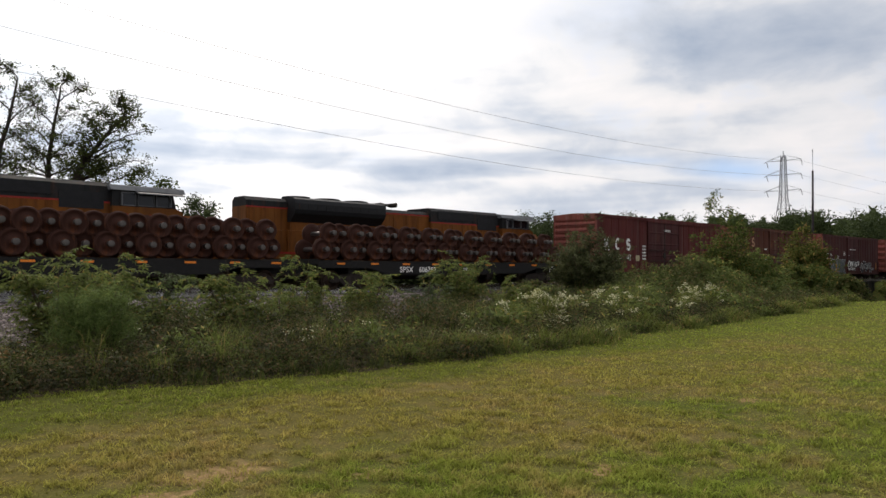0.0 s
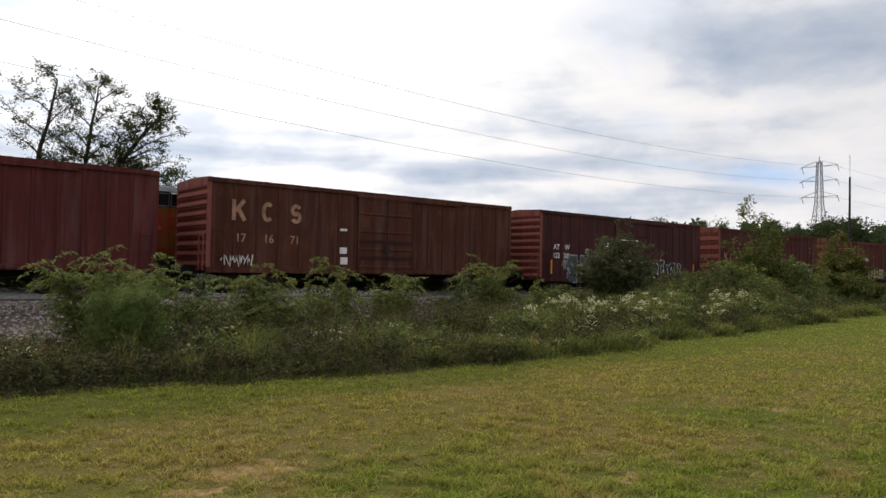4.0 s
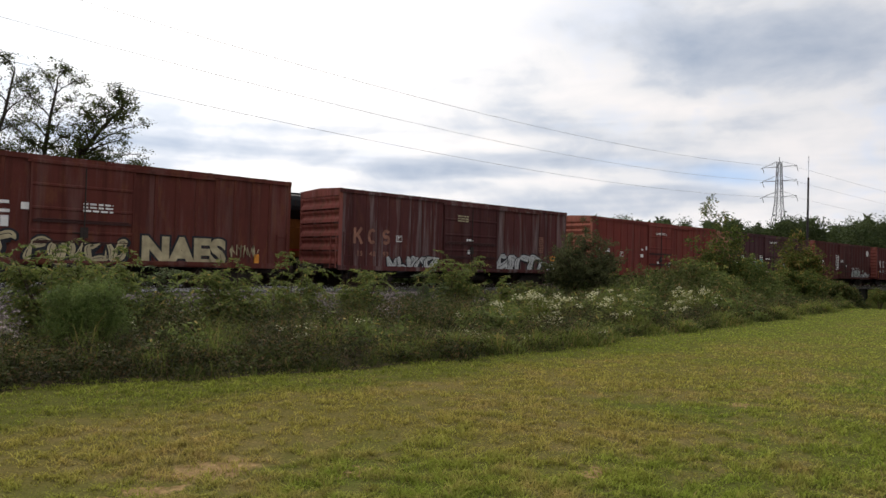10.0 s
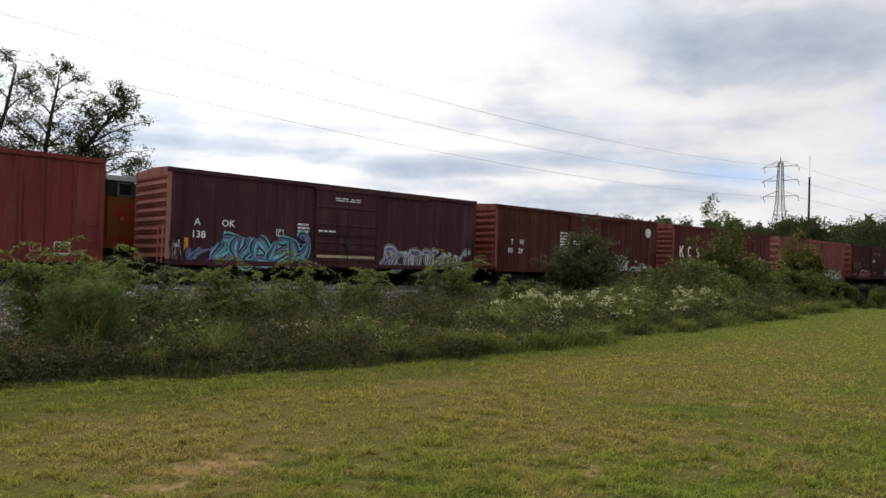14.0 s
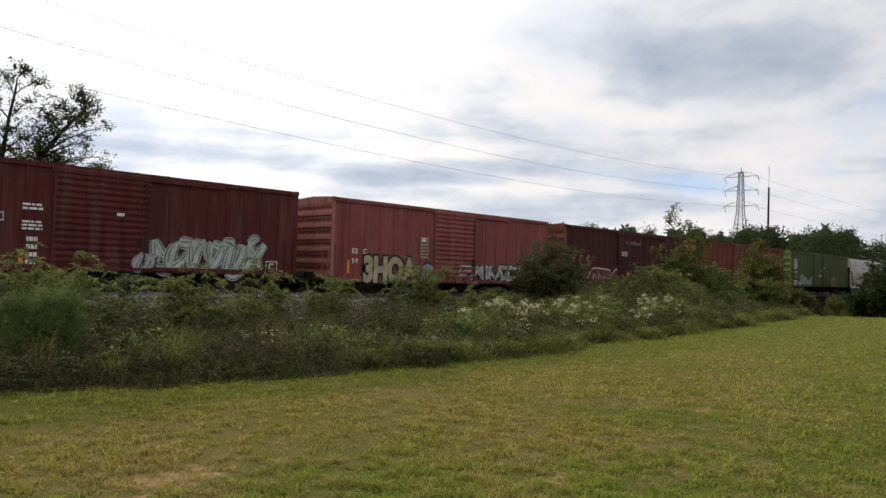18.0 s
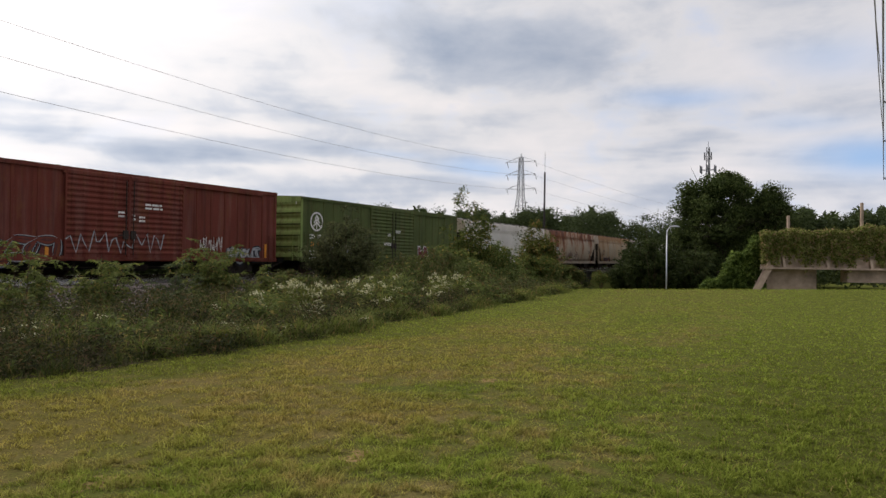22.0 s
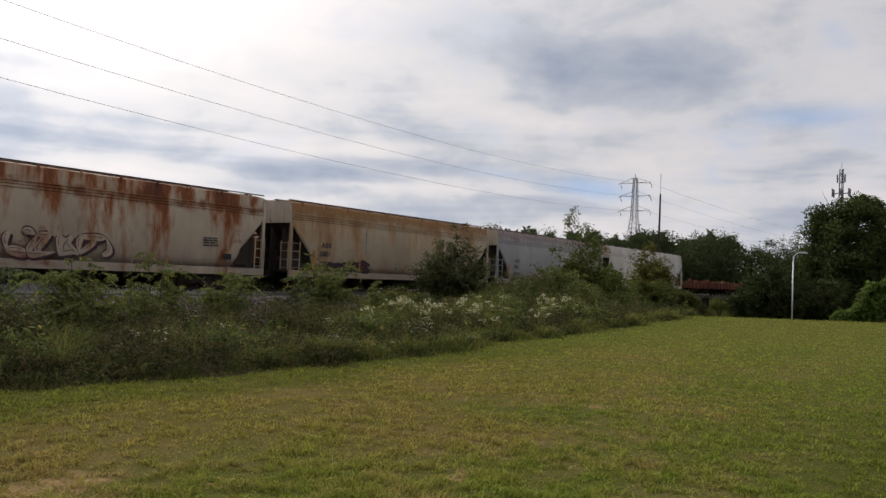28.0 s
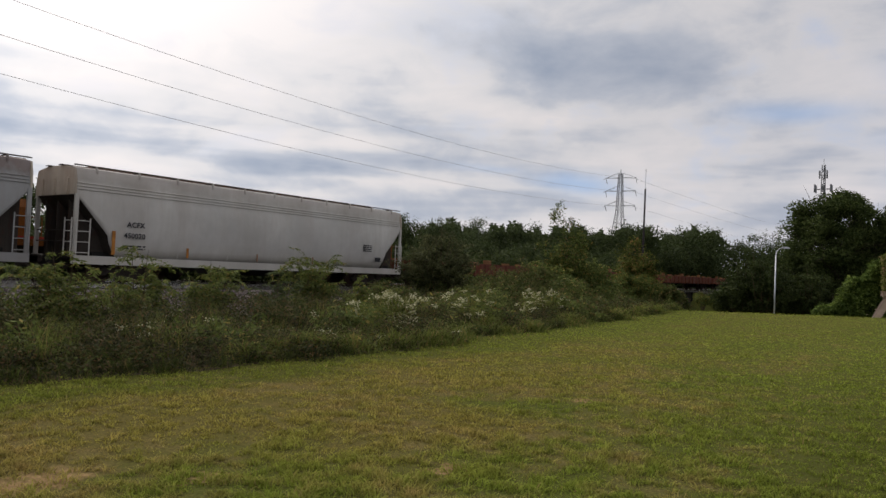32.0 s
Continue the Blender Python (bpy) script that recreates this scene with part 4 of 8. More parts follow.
# ---- the train, leading car first ----
M_RUST_WHEEL = paint("rusty_wheel_steel", (0.048, 0.02, 0.014), 0.5, 0.05, (0.13, 0.045, 0.02))
M_AXLE = plain("grimy_axle_steel", (0.16, 0.14, 0.13), 0.35, 0.7)
M_CAP = plain("worn_bearing_cap", (0.1, 0.088, 0.08), 0.4, 0.6)
M_TAN = plain("rusty_tan_block", (0.24, 0.115, 0.05), 0.8, 0, 0.5, 2.0)
P = {
    "a": paint("boxcar_red_oxide", (0.09, 0.022, 0.02), 0.1, 0.1),
    "b": paint("boxcar_rusty_brown", (0.075, 0.026, 0.017), 0.5, 0.1, (0.12, 0.045, 0.022)),
    "c": paint("boxcar_dark_maroon", (0.06, 0.02, 0.019), 0.1, 0.08),
    "d": paint("boxcar_deep_maroon", (0.072, 0.02, 0.018), 0.15, 0.08),
    "e": paint("boxcar_brown_red", (0.1, 0.028, 0.021), 0.25, 0.12),
    "f": paint("boxcar_bleached_maroon", (0.08, 0.027, 0.025), 0.12, 0.75, pale=(0.25, 0.21, 0.2)),
    "g": paint("boxcar_bright_oxide", (0.155, 0.034, 0.026), 0.12, 0.08),
    "h": paint("boxcar_plum", (0.06, 0.024, 0.028), 0.1, 0.06),
    "l": paint("boxcar_pinkish_oxide", (0.22, 0.066, 0.058), 0.08, 0.2, pale=(0.4, 0.28, 0.27)),
    "m": paint("boxcar_black_maroon", (0.06, 0.019, 0.018), 0.1, 0.05),
    "o": paint("boxcar_green", (0.078, 0.1, 0.034), 0.08, 0.1, pale=(0.2, 0.24, 0.14)),
    # end paints are lighter than the sides: sun on the ends is in the colour
    "end": paint("boxcar_end_sunlit_oxide", (0.23, 0.07, 0.055), 0.3, 0.2),
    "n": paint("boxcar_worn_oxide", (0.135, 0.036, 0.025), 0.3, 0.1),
    "end_l": paint("boxcar_end_sunlit_pink", (0.34, 0.14, 0.11), 0.15, 0.2),
    "end_g": paint("boxcar_end_sunlit_red", (0.4, 0.14, 0.095), 0.15, 0.15),
    "end_o": paint("boxcar_end_sunlit_green", (0.19, 0.25, 0.075), 0.1, 0.1),
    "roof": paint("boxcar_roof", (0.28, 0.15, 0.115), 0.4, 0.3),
    "roof_o": paint("green_roof", (0.1, 0.17, 0.05), 0.2, 0.2),
    "white": stained("hopper_light_grey", (0.55, 0.535, 0.5), 0.05, 0.12, grime=(0.4, 0.37, 0.32)),
    "rusty": stained("hopper_rusty_white", (0.42, 0.34, 0.25), 1.0, 0.9, (0.23, 0.08, 0.026), (0.08, 0.027, 0.018), strip=True),
    "tan": stained("hopper_stained_tan", (0.4, 0.32, 0.22), 0.6, 0.85, (0.32, 0.17, 0.06), (0.16, 0.075, 0.035)),
    "grey": stained("hopper_mid_grey", (0.33, 0.33, 0.325), 0.1, 0.55, (0.24, 0.15, 0.12), (0.14, 0.08, 0.065), (0.24, 0.225, 0.21)),
    "rusttop": paint("hopper_rusty_roof", (0.2, 0.13, 0.10), 0.5, 0.3),
    "gon": paint("gondola_rust_red", (0.13, 0.042, 0.026), 0.4, 0.1),
}
G_WHITE = plain("pale_spray_paint", (0.42, 0.42, 0.4), 0.6, 0, 0.3, 2.5)
G_GREY = plain("grey_spray_paint", (0.3, 0.31, 0.32), 0.6, 0, 0.35, 2.5)
G_SAGE = plain("sage_spray_paint", (0.34, 0.42, 0.33), 0.6, 0, 0.35, 2.5)
G_CREAM = plain("cream_spray_paint", (0.38, 0.32, 0.19), 0.6, 0, 0.35, 2.5)
G_BLUE = plain("blue_spray_paint", (0.03, 0.125, 0.3), 0.55, 0, 0.4, 2)
G_CYAN = plain("turquoise_spray_paint", (0.14, 0.42, 0.44), 0.55, 0, 0.4, 2)
G_LILAC = plain("slate_blue_spray_paint", (0.13, 0.15, 0.28), 0.55, 0, 0.4, 2)
G_RED = plain("wine_red_spray_paint", (0.14, 0.02, 0.028), 0.55, 0, 0.4, 2)
G_BLACK = plain("black_spray_paint", (0.02, 0.02, 0.024), 0.55, 0, 0.3, 2)
G_SLATE = plain("slate_grey_spray_paint", (0.07, 0.08, 0.082), 0.6, 0, 0.3, 2.5)
G_ORANGE = plain("orange_spray_paint", (0.6, 0.24, 0.04), 0.55, 0, 0.3, 2)
G_CREAMLETTER = plain("cream_stencil_paint", (0.62, 0.5, 0.28), 0.6, 0, 0.2, 3)
G_PINKLETTER = plain("faded_pink_stencil", (0.36, 0.2, 0.12), 0.7, 0, 0.4, 3)
G_DULL = plain("dull_orange_reflector", (0.36, 0.15, 0.03), 0.6, 0, 0.3, 3)
ON_DOOR = -1.69

# x of the leading end at 0 s, length
wheel_flat("flat_car", "black flat car loaded with rusty wheelsets", 16.2, -1.0, M_BLACK)
fl = wheel_flat("flat_car", "black flat car with orange reflectors, stacked with rusty wheelsets", 16.6, 16.2, M_BLACK)
letters(fl, "SPSX", 4.35, 0.8, 0.26, M_LETTER, 1.05, -1.515), letters(fl, "606760", 5.5, 0.8, 0.26, M_LETTER, 1.0, -1.515)
bars(fl, 8.3, 0.86, 0.7, 0.2, 2, M_LETTER, -1.515), outline_square(fl, 15.1, 0.82, 0.4, M_LETTER, -1.515)
load_wheels(-1.0, 16.2), load_wheels(16.2, 16.6)


def red_panel(car):
    """A sprayed red block with a jagged pale outline and faint marks in it."""
    ring = [(2.4, 0.82), (2.95, 1.62), (3.5, 1.74), (5.1, 1.64), (5.5, 1.32), (5.95, 1.76), (6.25, 1.42), (5.85, 0.82)]
    bm = bmesh.new()
    bm.faces.new([bm.verts.new((x, -1.6, z)) for x, z in ring])
    part("graffiti_fill", bm, G_RED, car)
    bm = bmesh.new()
    ribbon(bm, ring, 0.06, -1.606, True)
    for x in (3.3, 3.9, 4.5, 5.1):
        ribbon(bm, [(x - 0.12, 0.9), (x + 0.02, 1.4), (x + 0.2, 1.1)], 0.035, -1.605)
    part("graffiti_outline", bm, M_LETTER, car)


BOX = {}
for key, label, x0, x1, mat, extra in (
    ("a", "red-oxide steel boxcar with large white letter shapes", 35.5, 51.25, "a", {"doors": ((0.36, 0.25, "plug"),), "door_mat": P["c"]}),
    ("b", "rusty orange-brown boxcar with faded letter shapes", 53.0, 68.8, "b", {"doors": ((0.415, 0.19, "plug"),), "posts": 6}),
    ("c", "dark maroon boxcar with sprayed graffiti along its bottom", 71.0, 86.75, "c", {"doors": ((0.408, 0.2, "plug"),), "end_ribs": 9, "bottom": 0.6}),
    ("d", "maroon boxcar with faded letter shapes and blue graffiti", 89.23, 104.97, "d", {"doors": ((0.372, 0.24, "plug"),), "end_ribs": 5, "bottom": 0.76}),
    ("e", "brown-red boxcar with cream letter shapes and pale graffiti", 106.97, 122.72, "e", {"doors": ((0.402, 0.206, "plug"),), "end_ribs": 5, "posts": 7}),
    ("f", "streaky bleached maroon boxcar with white graffiti", 125.11, 140.84, "f", {"door_mat": P["c"], "doors": ((0.387, 0.24, "plug"),), "end_ribs": 5, "posts": 8}),
    ("g", "bright oxide-red boxcar with small white stencils", 143.24, 159.03, "g", {"doors": ((0.402, 0.19, "plug"),), "end_ribs": 9}),
    ("h", "plum-brown boxcar with light blue graffiti", 161.14, 176.88, "h", {"doors": ((0.395, 0.206, "plug"),), "end_ribs": 9, "posts": 6}),
    ("j", "maroon boxcar with a white disc near its end", 178.34, 194.09, "d", {"doors": ((0.395, 0.21, "plug"),), "posts": 6, "end_ribs": 9}),
    ("k", "maroon boxcar with white letter shapes and green-white graffiti", 196.17, 211.91, "a", {"doors": ((0.399, 0.203, "ribbed"),), "end_ribs": 9}),
    ("l", "pinkish faded boxcar with a ribbed door and graffiti", 213.69, 229.42, "l", {"doors": ((0.402, 0.195, "ribbed"),), "posts": 6, "end_ribs": 6, "bottom": 0.64}),
    ("m", "almost black maroon boxcar with faded letter shapes", 231.23, 246.95, "m", {"doors": ((0.39, 0.226, "plug"),), "end_ribs": 5}),
    ("n", "long oxide-red boxcar with twin doors and scrawled tags", 248.94, 267.8, "n", {"doors": ((0.372, 0.15, "ribbed"), (0.522, 0.15, "ribbed")), "eave": 4.42, "end_ribs": 6}),
    ("o", "long green boxcar with a white tree roundel and twin ribbed doors", 269.79, 288.5, "o", {"doors": ((0.36, 0.142, "ribbed"), (0.502, 0.142, "ribbed")), "eave": 4.42, "posts": 7, "end_ribs": 5}),
):
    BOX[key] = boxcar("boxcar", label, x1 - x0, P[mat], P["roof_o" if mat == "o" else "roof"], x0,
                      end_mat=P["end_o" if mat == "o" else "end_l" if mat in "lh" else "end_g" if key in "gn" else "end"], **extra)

c = BOX["a"]
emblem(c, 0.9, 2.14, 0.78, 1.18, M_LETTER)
for i, s in enumerate(("74", "90", "41")):
    letters(c, s, 1.02 + 1.15 * i, 1.54, 0.37, M_LETTER)
placard(c, 4.35, 1.5, 0.42, 0.36, G_CREAM), bars(c, 5.1, 1.6, 0.4, 1.0, 5, M_LETTER), bars(c, 7.6, 3.5, 0.8, 0.16, 2, M_LETTER, ON_DOOR)
placard(c, -0.02, 1.4, 0.02, 0.34, G_CREAM, -1.2)
c = BOX["b"]
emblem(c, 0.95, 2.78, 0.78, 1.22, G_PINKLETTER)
for i, (x, s) in enumerate(((1.1, "17"), (2.25, "16"), (3.38, "71"))):
    letters(c, s, x, 1.98, 0.32, G_PINKLETTER)
placard(c, 5.7, 2.6, 0.34, 0.1, M_LETTER), placard(c, 5.7, 1.65, 0.34, 0.26, M_LETTER), placard(c, 5.74, 1.2, 0.34, 0.3, M_LETTER)
tag_scrawl(c, 0.6, 1.8, 1.0, 1.5, M_LETTER, 3, 0.05)
c = BOX["c"]
letters(c, "AT", 1.06, 2.28, 0.28, M_LETTER), letters(c, "W", 1.98, 2.28, 0.28, M_LETTER)
letters(c, "122", 1.02, 1.82, 0.27, M_LETTER), letters(c, "200", 1.88, 1.82, 0.27, M_LETTER)
outline_square(c, 3.77, 2.1, 0.32, M_LETTER), bars(c, 5.45, 2.4, 0.5, 0.45, 3, M_LETTER), bars(c, 6.9, 2.96, 1.7, 0.15, 1, M_LETTER, ON_DOOR), bars(c, 6.6, 2.4, 0.4, 0.1, 1, M_LETTER, ON_DOOR)
bubble_word(c, "SHARK", 2.2, 0.64, 1.25, G_SLATE, G_GREY, 0.84, -1.64, 1.42), graffiti(c, 1.95, 2.5, 1.2, 1.75, G_GREY, G_SAGE, 5, 1, 0.1, -1.598), graffiti(c, 6.5, 9.4, 1.3, 1.85, M_LETTER, G_BLACK, 6, 6, 0.12, ON_DOOR)
tag_scrawl(c, 6.5, 8.4, 0.95, 1.2, M_LETTER, 8, 0.1, ON_DOOR), graffiti(c, 10.4, 13.4, 0.85, 1.8, G_BLACK, M_LETTER, 7, 5, 0.13), tag_scrawl(c, 13.2, 14.3, 0.9, 1.25, G_GREY, 9, 0.05), placard(c, 3.3, 0.95, 0.14, 0.6, M_REFLECT, -1.66)
placard(c, 0.85, 0.95, 0.12, 0.75, M_REFLECT), placard(c, 14.9, 1.0, 0.12, 0.7, M_REFLECT)
c = BOX["d"]
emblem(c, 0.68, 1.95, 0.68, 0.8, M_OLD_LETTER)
graffiti(c, 0.4, 4.6, 0.85, 1.62, G_CREAM, G_CREAM, 11, 6, 0.14, -1.6)
letters(c, "17", 0.95, 1.3, 0.26, M_DARK_LETTER, y=-1.622), letters(c, "22", 1.75, 1.3, 0.26, M_DARK_LETTER, y=-1.622)
tag_scrawl(c, 4.2, 5.2, 1.0, 1.6, G_CREAM, 12, 0.06)
placard(c, 5.3, 2.5, 0.3, 0.32, M_LETTER), placard(c, 5.35, 1.7, 0.25, 0.12, M_LETTER), outline_square(c, 3.1, 2.2, 0.3, G_PINKLETTER)
bars(c, 6.5, 2.78, 1.05, 0.3, 3, G_CREAM, ON_DOOR), tag_scrawl(c, 8.15, 8.85, 1.35, 1.7, M_LETTER, 13, 0.05, ON_DOOR)
graffiti(c, 9.9, 13.9, 0.78, 2.05, M_LETTER, M_LETTER, 14, 4, 0.1, -1.6), bubble_word(c, "NERE", 10.0, 0.8, 1.55, G_BLUE, M_LETTER, 0.98, -1.64)
tag_scrawl(c, 13.9, 14.8, 1.1, 1.8, M_LETTER, 16, 0.04), placard(c, 14.2, 0.95, 0.4, 0.3, M_REFLECT)
c = BOX["e"]
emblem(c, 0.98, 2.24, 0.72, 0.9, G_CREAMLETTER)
letters(c, "11", 1.04, 1.67, 0.27, M_LETTER, 1.3), letters(c, "63", 1.95, 1.67, 0.27, M_LETTER, 1.2), letters(c, "78", 2.85, 1.67, 0.27, M_LETTER, 1.2)
placard(c, 0.93, 1.0, 0.14, 0.8, M_REFLECT), outline_square(c, 3.83, 2.48, 0.3, G_PINKLETTER)
placard(c, 5.45, 2.7, 0.32, 0.1, M_LETTER), placard(c, 5.5, 2.42, 0.3, 0.1, M_LETTER), placard(c, 6.1, 2.55, 0.24, 0.22, M_LETTER), placard(c, 5.55, 1.98, 0.22, 0.34, M_LETTER)
bars(c, 7.9, 2.58, 0.95, 0.34, 3, M_LETTER, ON_DOOR)
graffiti(c, 2.35, 5.9, 0.82, 1.68, G_CREAM, G_BLACK, 21, 6, 0.15, -1.6), graffiti(c, 6.4, 9.3, 0.9, 1.6, G_CREAM, G_BLACK, 22, 5, 0.14, ON_DOOR), bubble_word(c, "NAES", 9.85, 0.92, 1.3, G_CREAM, G_BLACK, 1.0)
tag_scrawl(c, 13.2, 14.3, 1.2, 1.7, G_CREAM, 24, 0.05), placard(c, 14.2, 1.0, 0.2, 0.35, M_REFLECT)
c = BOX["f"]
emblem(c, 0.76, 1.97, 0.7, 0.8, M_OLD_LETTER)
letters(c, "15", 0.95, 1.44, 0.22, M_OLD_LETTER, 1.2), letters(c, "40", 1.65, 1.44, 0.22, M_OLD_LETTER, 1.2), letters(c, "92", 2.4, 1.44, 0.22, M_OLD_LETTER, 1.2)
outline_square(c, 3.17, 2.15, 0.32, M_LETTER), bars(c, 6.95, 3.3, 0.75, 0.36, 3, G_CREAM, ON_DOOR), bars(c, 7.6, 2.35, 0.5, 0.18, 1, M_LETTER, ON_DOOR), placard(c, 7.7, 1.7, 0.2, 0.2, M_LETTER, ON_DOOR)
graffiti(c, 2.6, 5.75, 0.8, 1.55, G_WHITE, G_BLACK, 31, 5, 0.14, -1.6), graffiti(c, 9.95, 13.3, 0.8, 1.75, G_WHITE, G_BLACK, 36, 4, 0.14, -1.6), graffiti(c, 13.5, 15.4, 0.8, 1.45, G_WHITE, G_BLACK, 33, 3, 0.12, -1.6)
bars(c, 13.3, 1.95, 0.4, 0.9, 9, M_OLD_LETTER)
placard(c, 14.3, 1.5, 0.5, 0.28, M_REFLECT)
c = BOX["g"]
letters(c, "A", 0.85, 2.2, 0.25, M_LETTER), letters(c, "OK", 1.52, 2.2, 0.25, M_LETTER), letters(c, "322", 0.7, 1.74, 0.24, M_LETTER), letters(c, "338", 1.48, 1.74, 0.24, M_LETTER)
outline_square(c, 3.12, 1.98, 0.34, M_LETTER), placard(c, 5.5, 1.98, 0.32, 0.2, M_LETTER), placard(c, 5.55, 2.42, 0.26, 0.1, M_LETTER), placard(c, 6.1, 2.46, 0.14, 0.24, M_LETTER)
bars(c, 7.2, 3.54, 1.35, 0.16, 2, M_LETTER, ON_DOOR), placard(c, 7.4, 1.55, 0.18, 0.18, M_LETTER, ON_DOOR), tag_scrawl(c, 8.8, 9.1, 1.3, 1.75, M_LETTER, 41, 0.04, ON_DOOR), outline_square(c, 14.3, 1.08, 0.46, M_LETTER), outline_square(c, 13.6, 1.15, 0.3, G_PINKLETTER)
placard(c, 0.3, 1.0, 0.12, 0.7, M_REFLECT), bars(c, 7.9, 1.9, 0.5, 0.1, 1, G_PINKLETTER, ON_DOOR)
c = BOX["h"]
letters(c, "A", 1.04, 2.29, 0.26, M_LETTER), letters(c, "OK", 2.11, 2.29, 0.26, M_LETTER), letters(c, "138", 0.93, 1.82, 0.27, M_LETTER), letters(c, "15", 2.15, 1.84, 0.27, M_LETTER)
placard(c, 0.67, 0.95, 0.16, 0.85, M_REFLECT), outline_square(c, 4.44, 2.05, 0.3, M_LETTER), bars(c, 5.4, 2.1, 0.56, 0.56, 4, M_LETTER)
bars(c, 7.15, 3.66, 1.3, 0.18, 2, M_LETTER, ON_DOOR), bars(c, 6.35, 2.3, 0.9, 0.14, 1, M_LETTER, ON_DOOR), placard(c, 6.31, 1.22, 3.0, 0.12, G_CREAM, ON_DOOR)
graffiti(c, 0.85, 2.4, 0.82, 1.5, G_LILAC, G_BLACK, 51, 2, 0.15), graffiti(c, 2.0, 5.9, 0.95, 1.98, G_LILAC, G_CYAN, 52, 5, 0.28, -1.61, G_CYAN), graffiti(c, 2.2, 5.6, 0.72, 1.1, G_SAGE, G_CYAN, 55, 5, 0.08, -1.602), graffiti(c, 9.8, 15.0, 0.8, 1.7, G_WHITE, G_GREY, 53, 7, 0.16, -1.6, G_LILAC)
tag_scrawl(c, 0.1, 0.55, 0.95, 1.7, M_LETTER, 54, 0.05)
c = BOX["j"]
bm = bmesh.new()
lathe(bm, [(0.3, -1.612), (0.3, -1.56)], "y", 24, (14.66, 0, 3.52))
part("white_disc", bm, M_LETTER, c)
bars(c, 14.45, 3.49, 0.42, 0.06, 1, G_SAGE, -1.615)
letters(c, "T", 1.2, 2.28, 0.27, M_LETTER), letters(c, "W", 1.9, 2.28, 0.27, M_LETTER), letters(c, "00", 1.0, 1.82, 0.27, M_LETTER), letters(c, "29", 1.8, 1.82, 0.27, M_LETTER)
bars(c, 5.4, 1.7, 0.7, 1.5, 9, M_LETTER), placard(c, 6.15, 1.8, 0.05, 1.3, M_LETTER), bars(c, 6.5, 2.45, 0.7, 0.3, 2, M_LETTER, ON_DOOR), placard(c, 8.0, 2.05, 0.16, 0.16, M_LETTER, ON_DOOR)
graffiti(c, 10.0, 12.2, 0.8, 1.7, G_WHITE, G_BLACK, 61, 4, 0.2, -1.6, G_SAGE), tag_scrawl(c, 9.9, 12.2, 1.7, 2.0, M_LETTER, 62, 0.04), graffiti(c, 12.7, 15.2, 0.8, 1.35, G_WHITE, G_GREY, 63, 3, 0.12)
placard(c, 13.2, 1.55, 0.16, 0.16, G_SAGE), placard(c, 14.4, 0.95, 0.4, 0.16, M_REFLECT)
c = BOX["k"]
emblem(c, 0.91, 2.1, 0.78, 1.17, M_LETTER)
G_AQUA = plain("pale_aqua_stencil", (0.45, 0.62, 0.62), 0.6, 0, 0.15, 3)
for i, s in enumerate(("74", "92", "22")):
    letters(c, s, 0.92 + 1.16 * i, 1.53, 0.33, G_AQUA)
outline_square(c, 4.57, 2.36, 0.3, M_LETTER), bars(c, 5.4, 2.75, 0.6, 0.26, 2, M_LETTER), bars(c, 5.4, 2.1, 0.6, 0.34, 3, M_LETTER), bars(c, 5.55, 0.98, 0.32, 1.0, 4, M_LETTER), placard(c, 0.55, 1.0, 0.12, 0.75, M_REFLECT), placard(c, 5.35, 0.95, 0.12, 0.5, M_REFLECT), placard(c, 8.3, 2.75, 0.26, 0.1, M_LETTER, ON_DOOR)
graffiti(c, 9.7, 14.1, 0.8, 2.15, G_SAGE, G_WHITE, 71, 6, 0.14, -1.6, G_WHITE), graffiti(c, 9.0, 9.7, 0.9, 1.5, G_WHITE, G_GREY, 72, 2, 0.1, ON_DOOR), outline_square(c, 14.3, 0.95, 0.5, M_LETTER)
c = BOX["l"]
letters(c, "EE", 1.15, 1.88, 0.22, M_LETTER, 1.2), letters(c, "C", 1.78, 1.88, 0.22, M_LETTER), letters(c, "59", 1.16, 1.43, 0.22, M_LETTER, 1.2), letters(c, "05", 1.75, 1.43, 0.22, M_LETTER, 1.2)
bars(c, 5.38, 1.8, 0.56, 1.1, 7, G_CREAM), placard(c, 5.5, 2.62, 0.26, 0.16, M_LETTER)
graffiti(c, 4.4, 6.2, 0.78, 1.45, G_GREY, G_BLACK, 82, 3, 0.2), bubble_word(c, "3HOA", 1.8, 0.66, 1.2, G_CREAM, G_BLACK, 0.98, -1.64, 1.28), graffiti(c, 8.3, 14.9, 0.72, 1.65, G_WHITE, G_BLACK, 83, 7, 0.16, -1.64)
placard(c, 0.9, 0.95, 0.14, 0.6, M_REFLECT)
c = BOX["m"]
emblem(c, 0.8, 1.82, 0.72, 0.8, M_OLD_LETTER)
tag_scrawl(c, 0.4, 1.9, 1.05, 1.5, G_GREY, 91, 0.04), red_panel(c)
bars(c, 6.5, 2.62, 0.8, 0.34, 3, M_LETTER, ON_DOOR), tag_scrawl(c, 6.95, 8.9, 3.35, 3.7, G_GREY, 93, 0.04, ON_DOOR), placard(c, 7.2, 1.35, 0.34, 0.26, M_REFLECT, ON_DOOR), tag_scrawl(c, 10.7, 11.9, 1.25, 1.9, M_LETTER, 94, 0.05)
placard(c, 0.75, 0.95, 0.14, 0.85, M_REFLECT), placard(c, 14.4, 0.95, 0.14, 0.8, M_REFLECT)
c = BOX["n"]
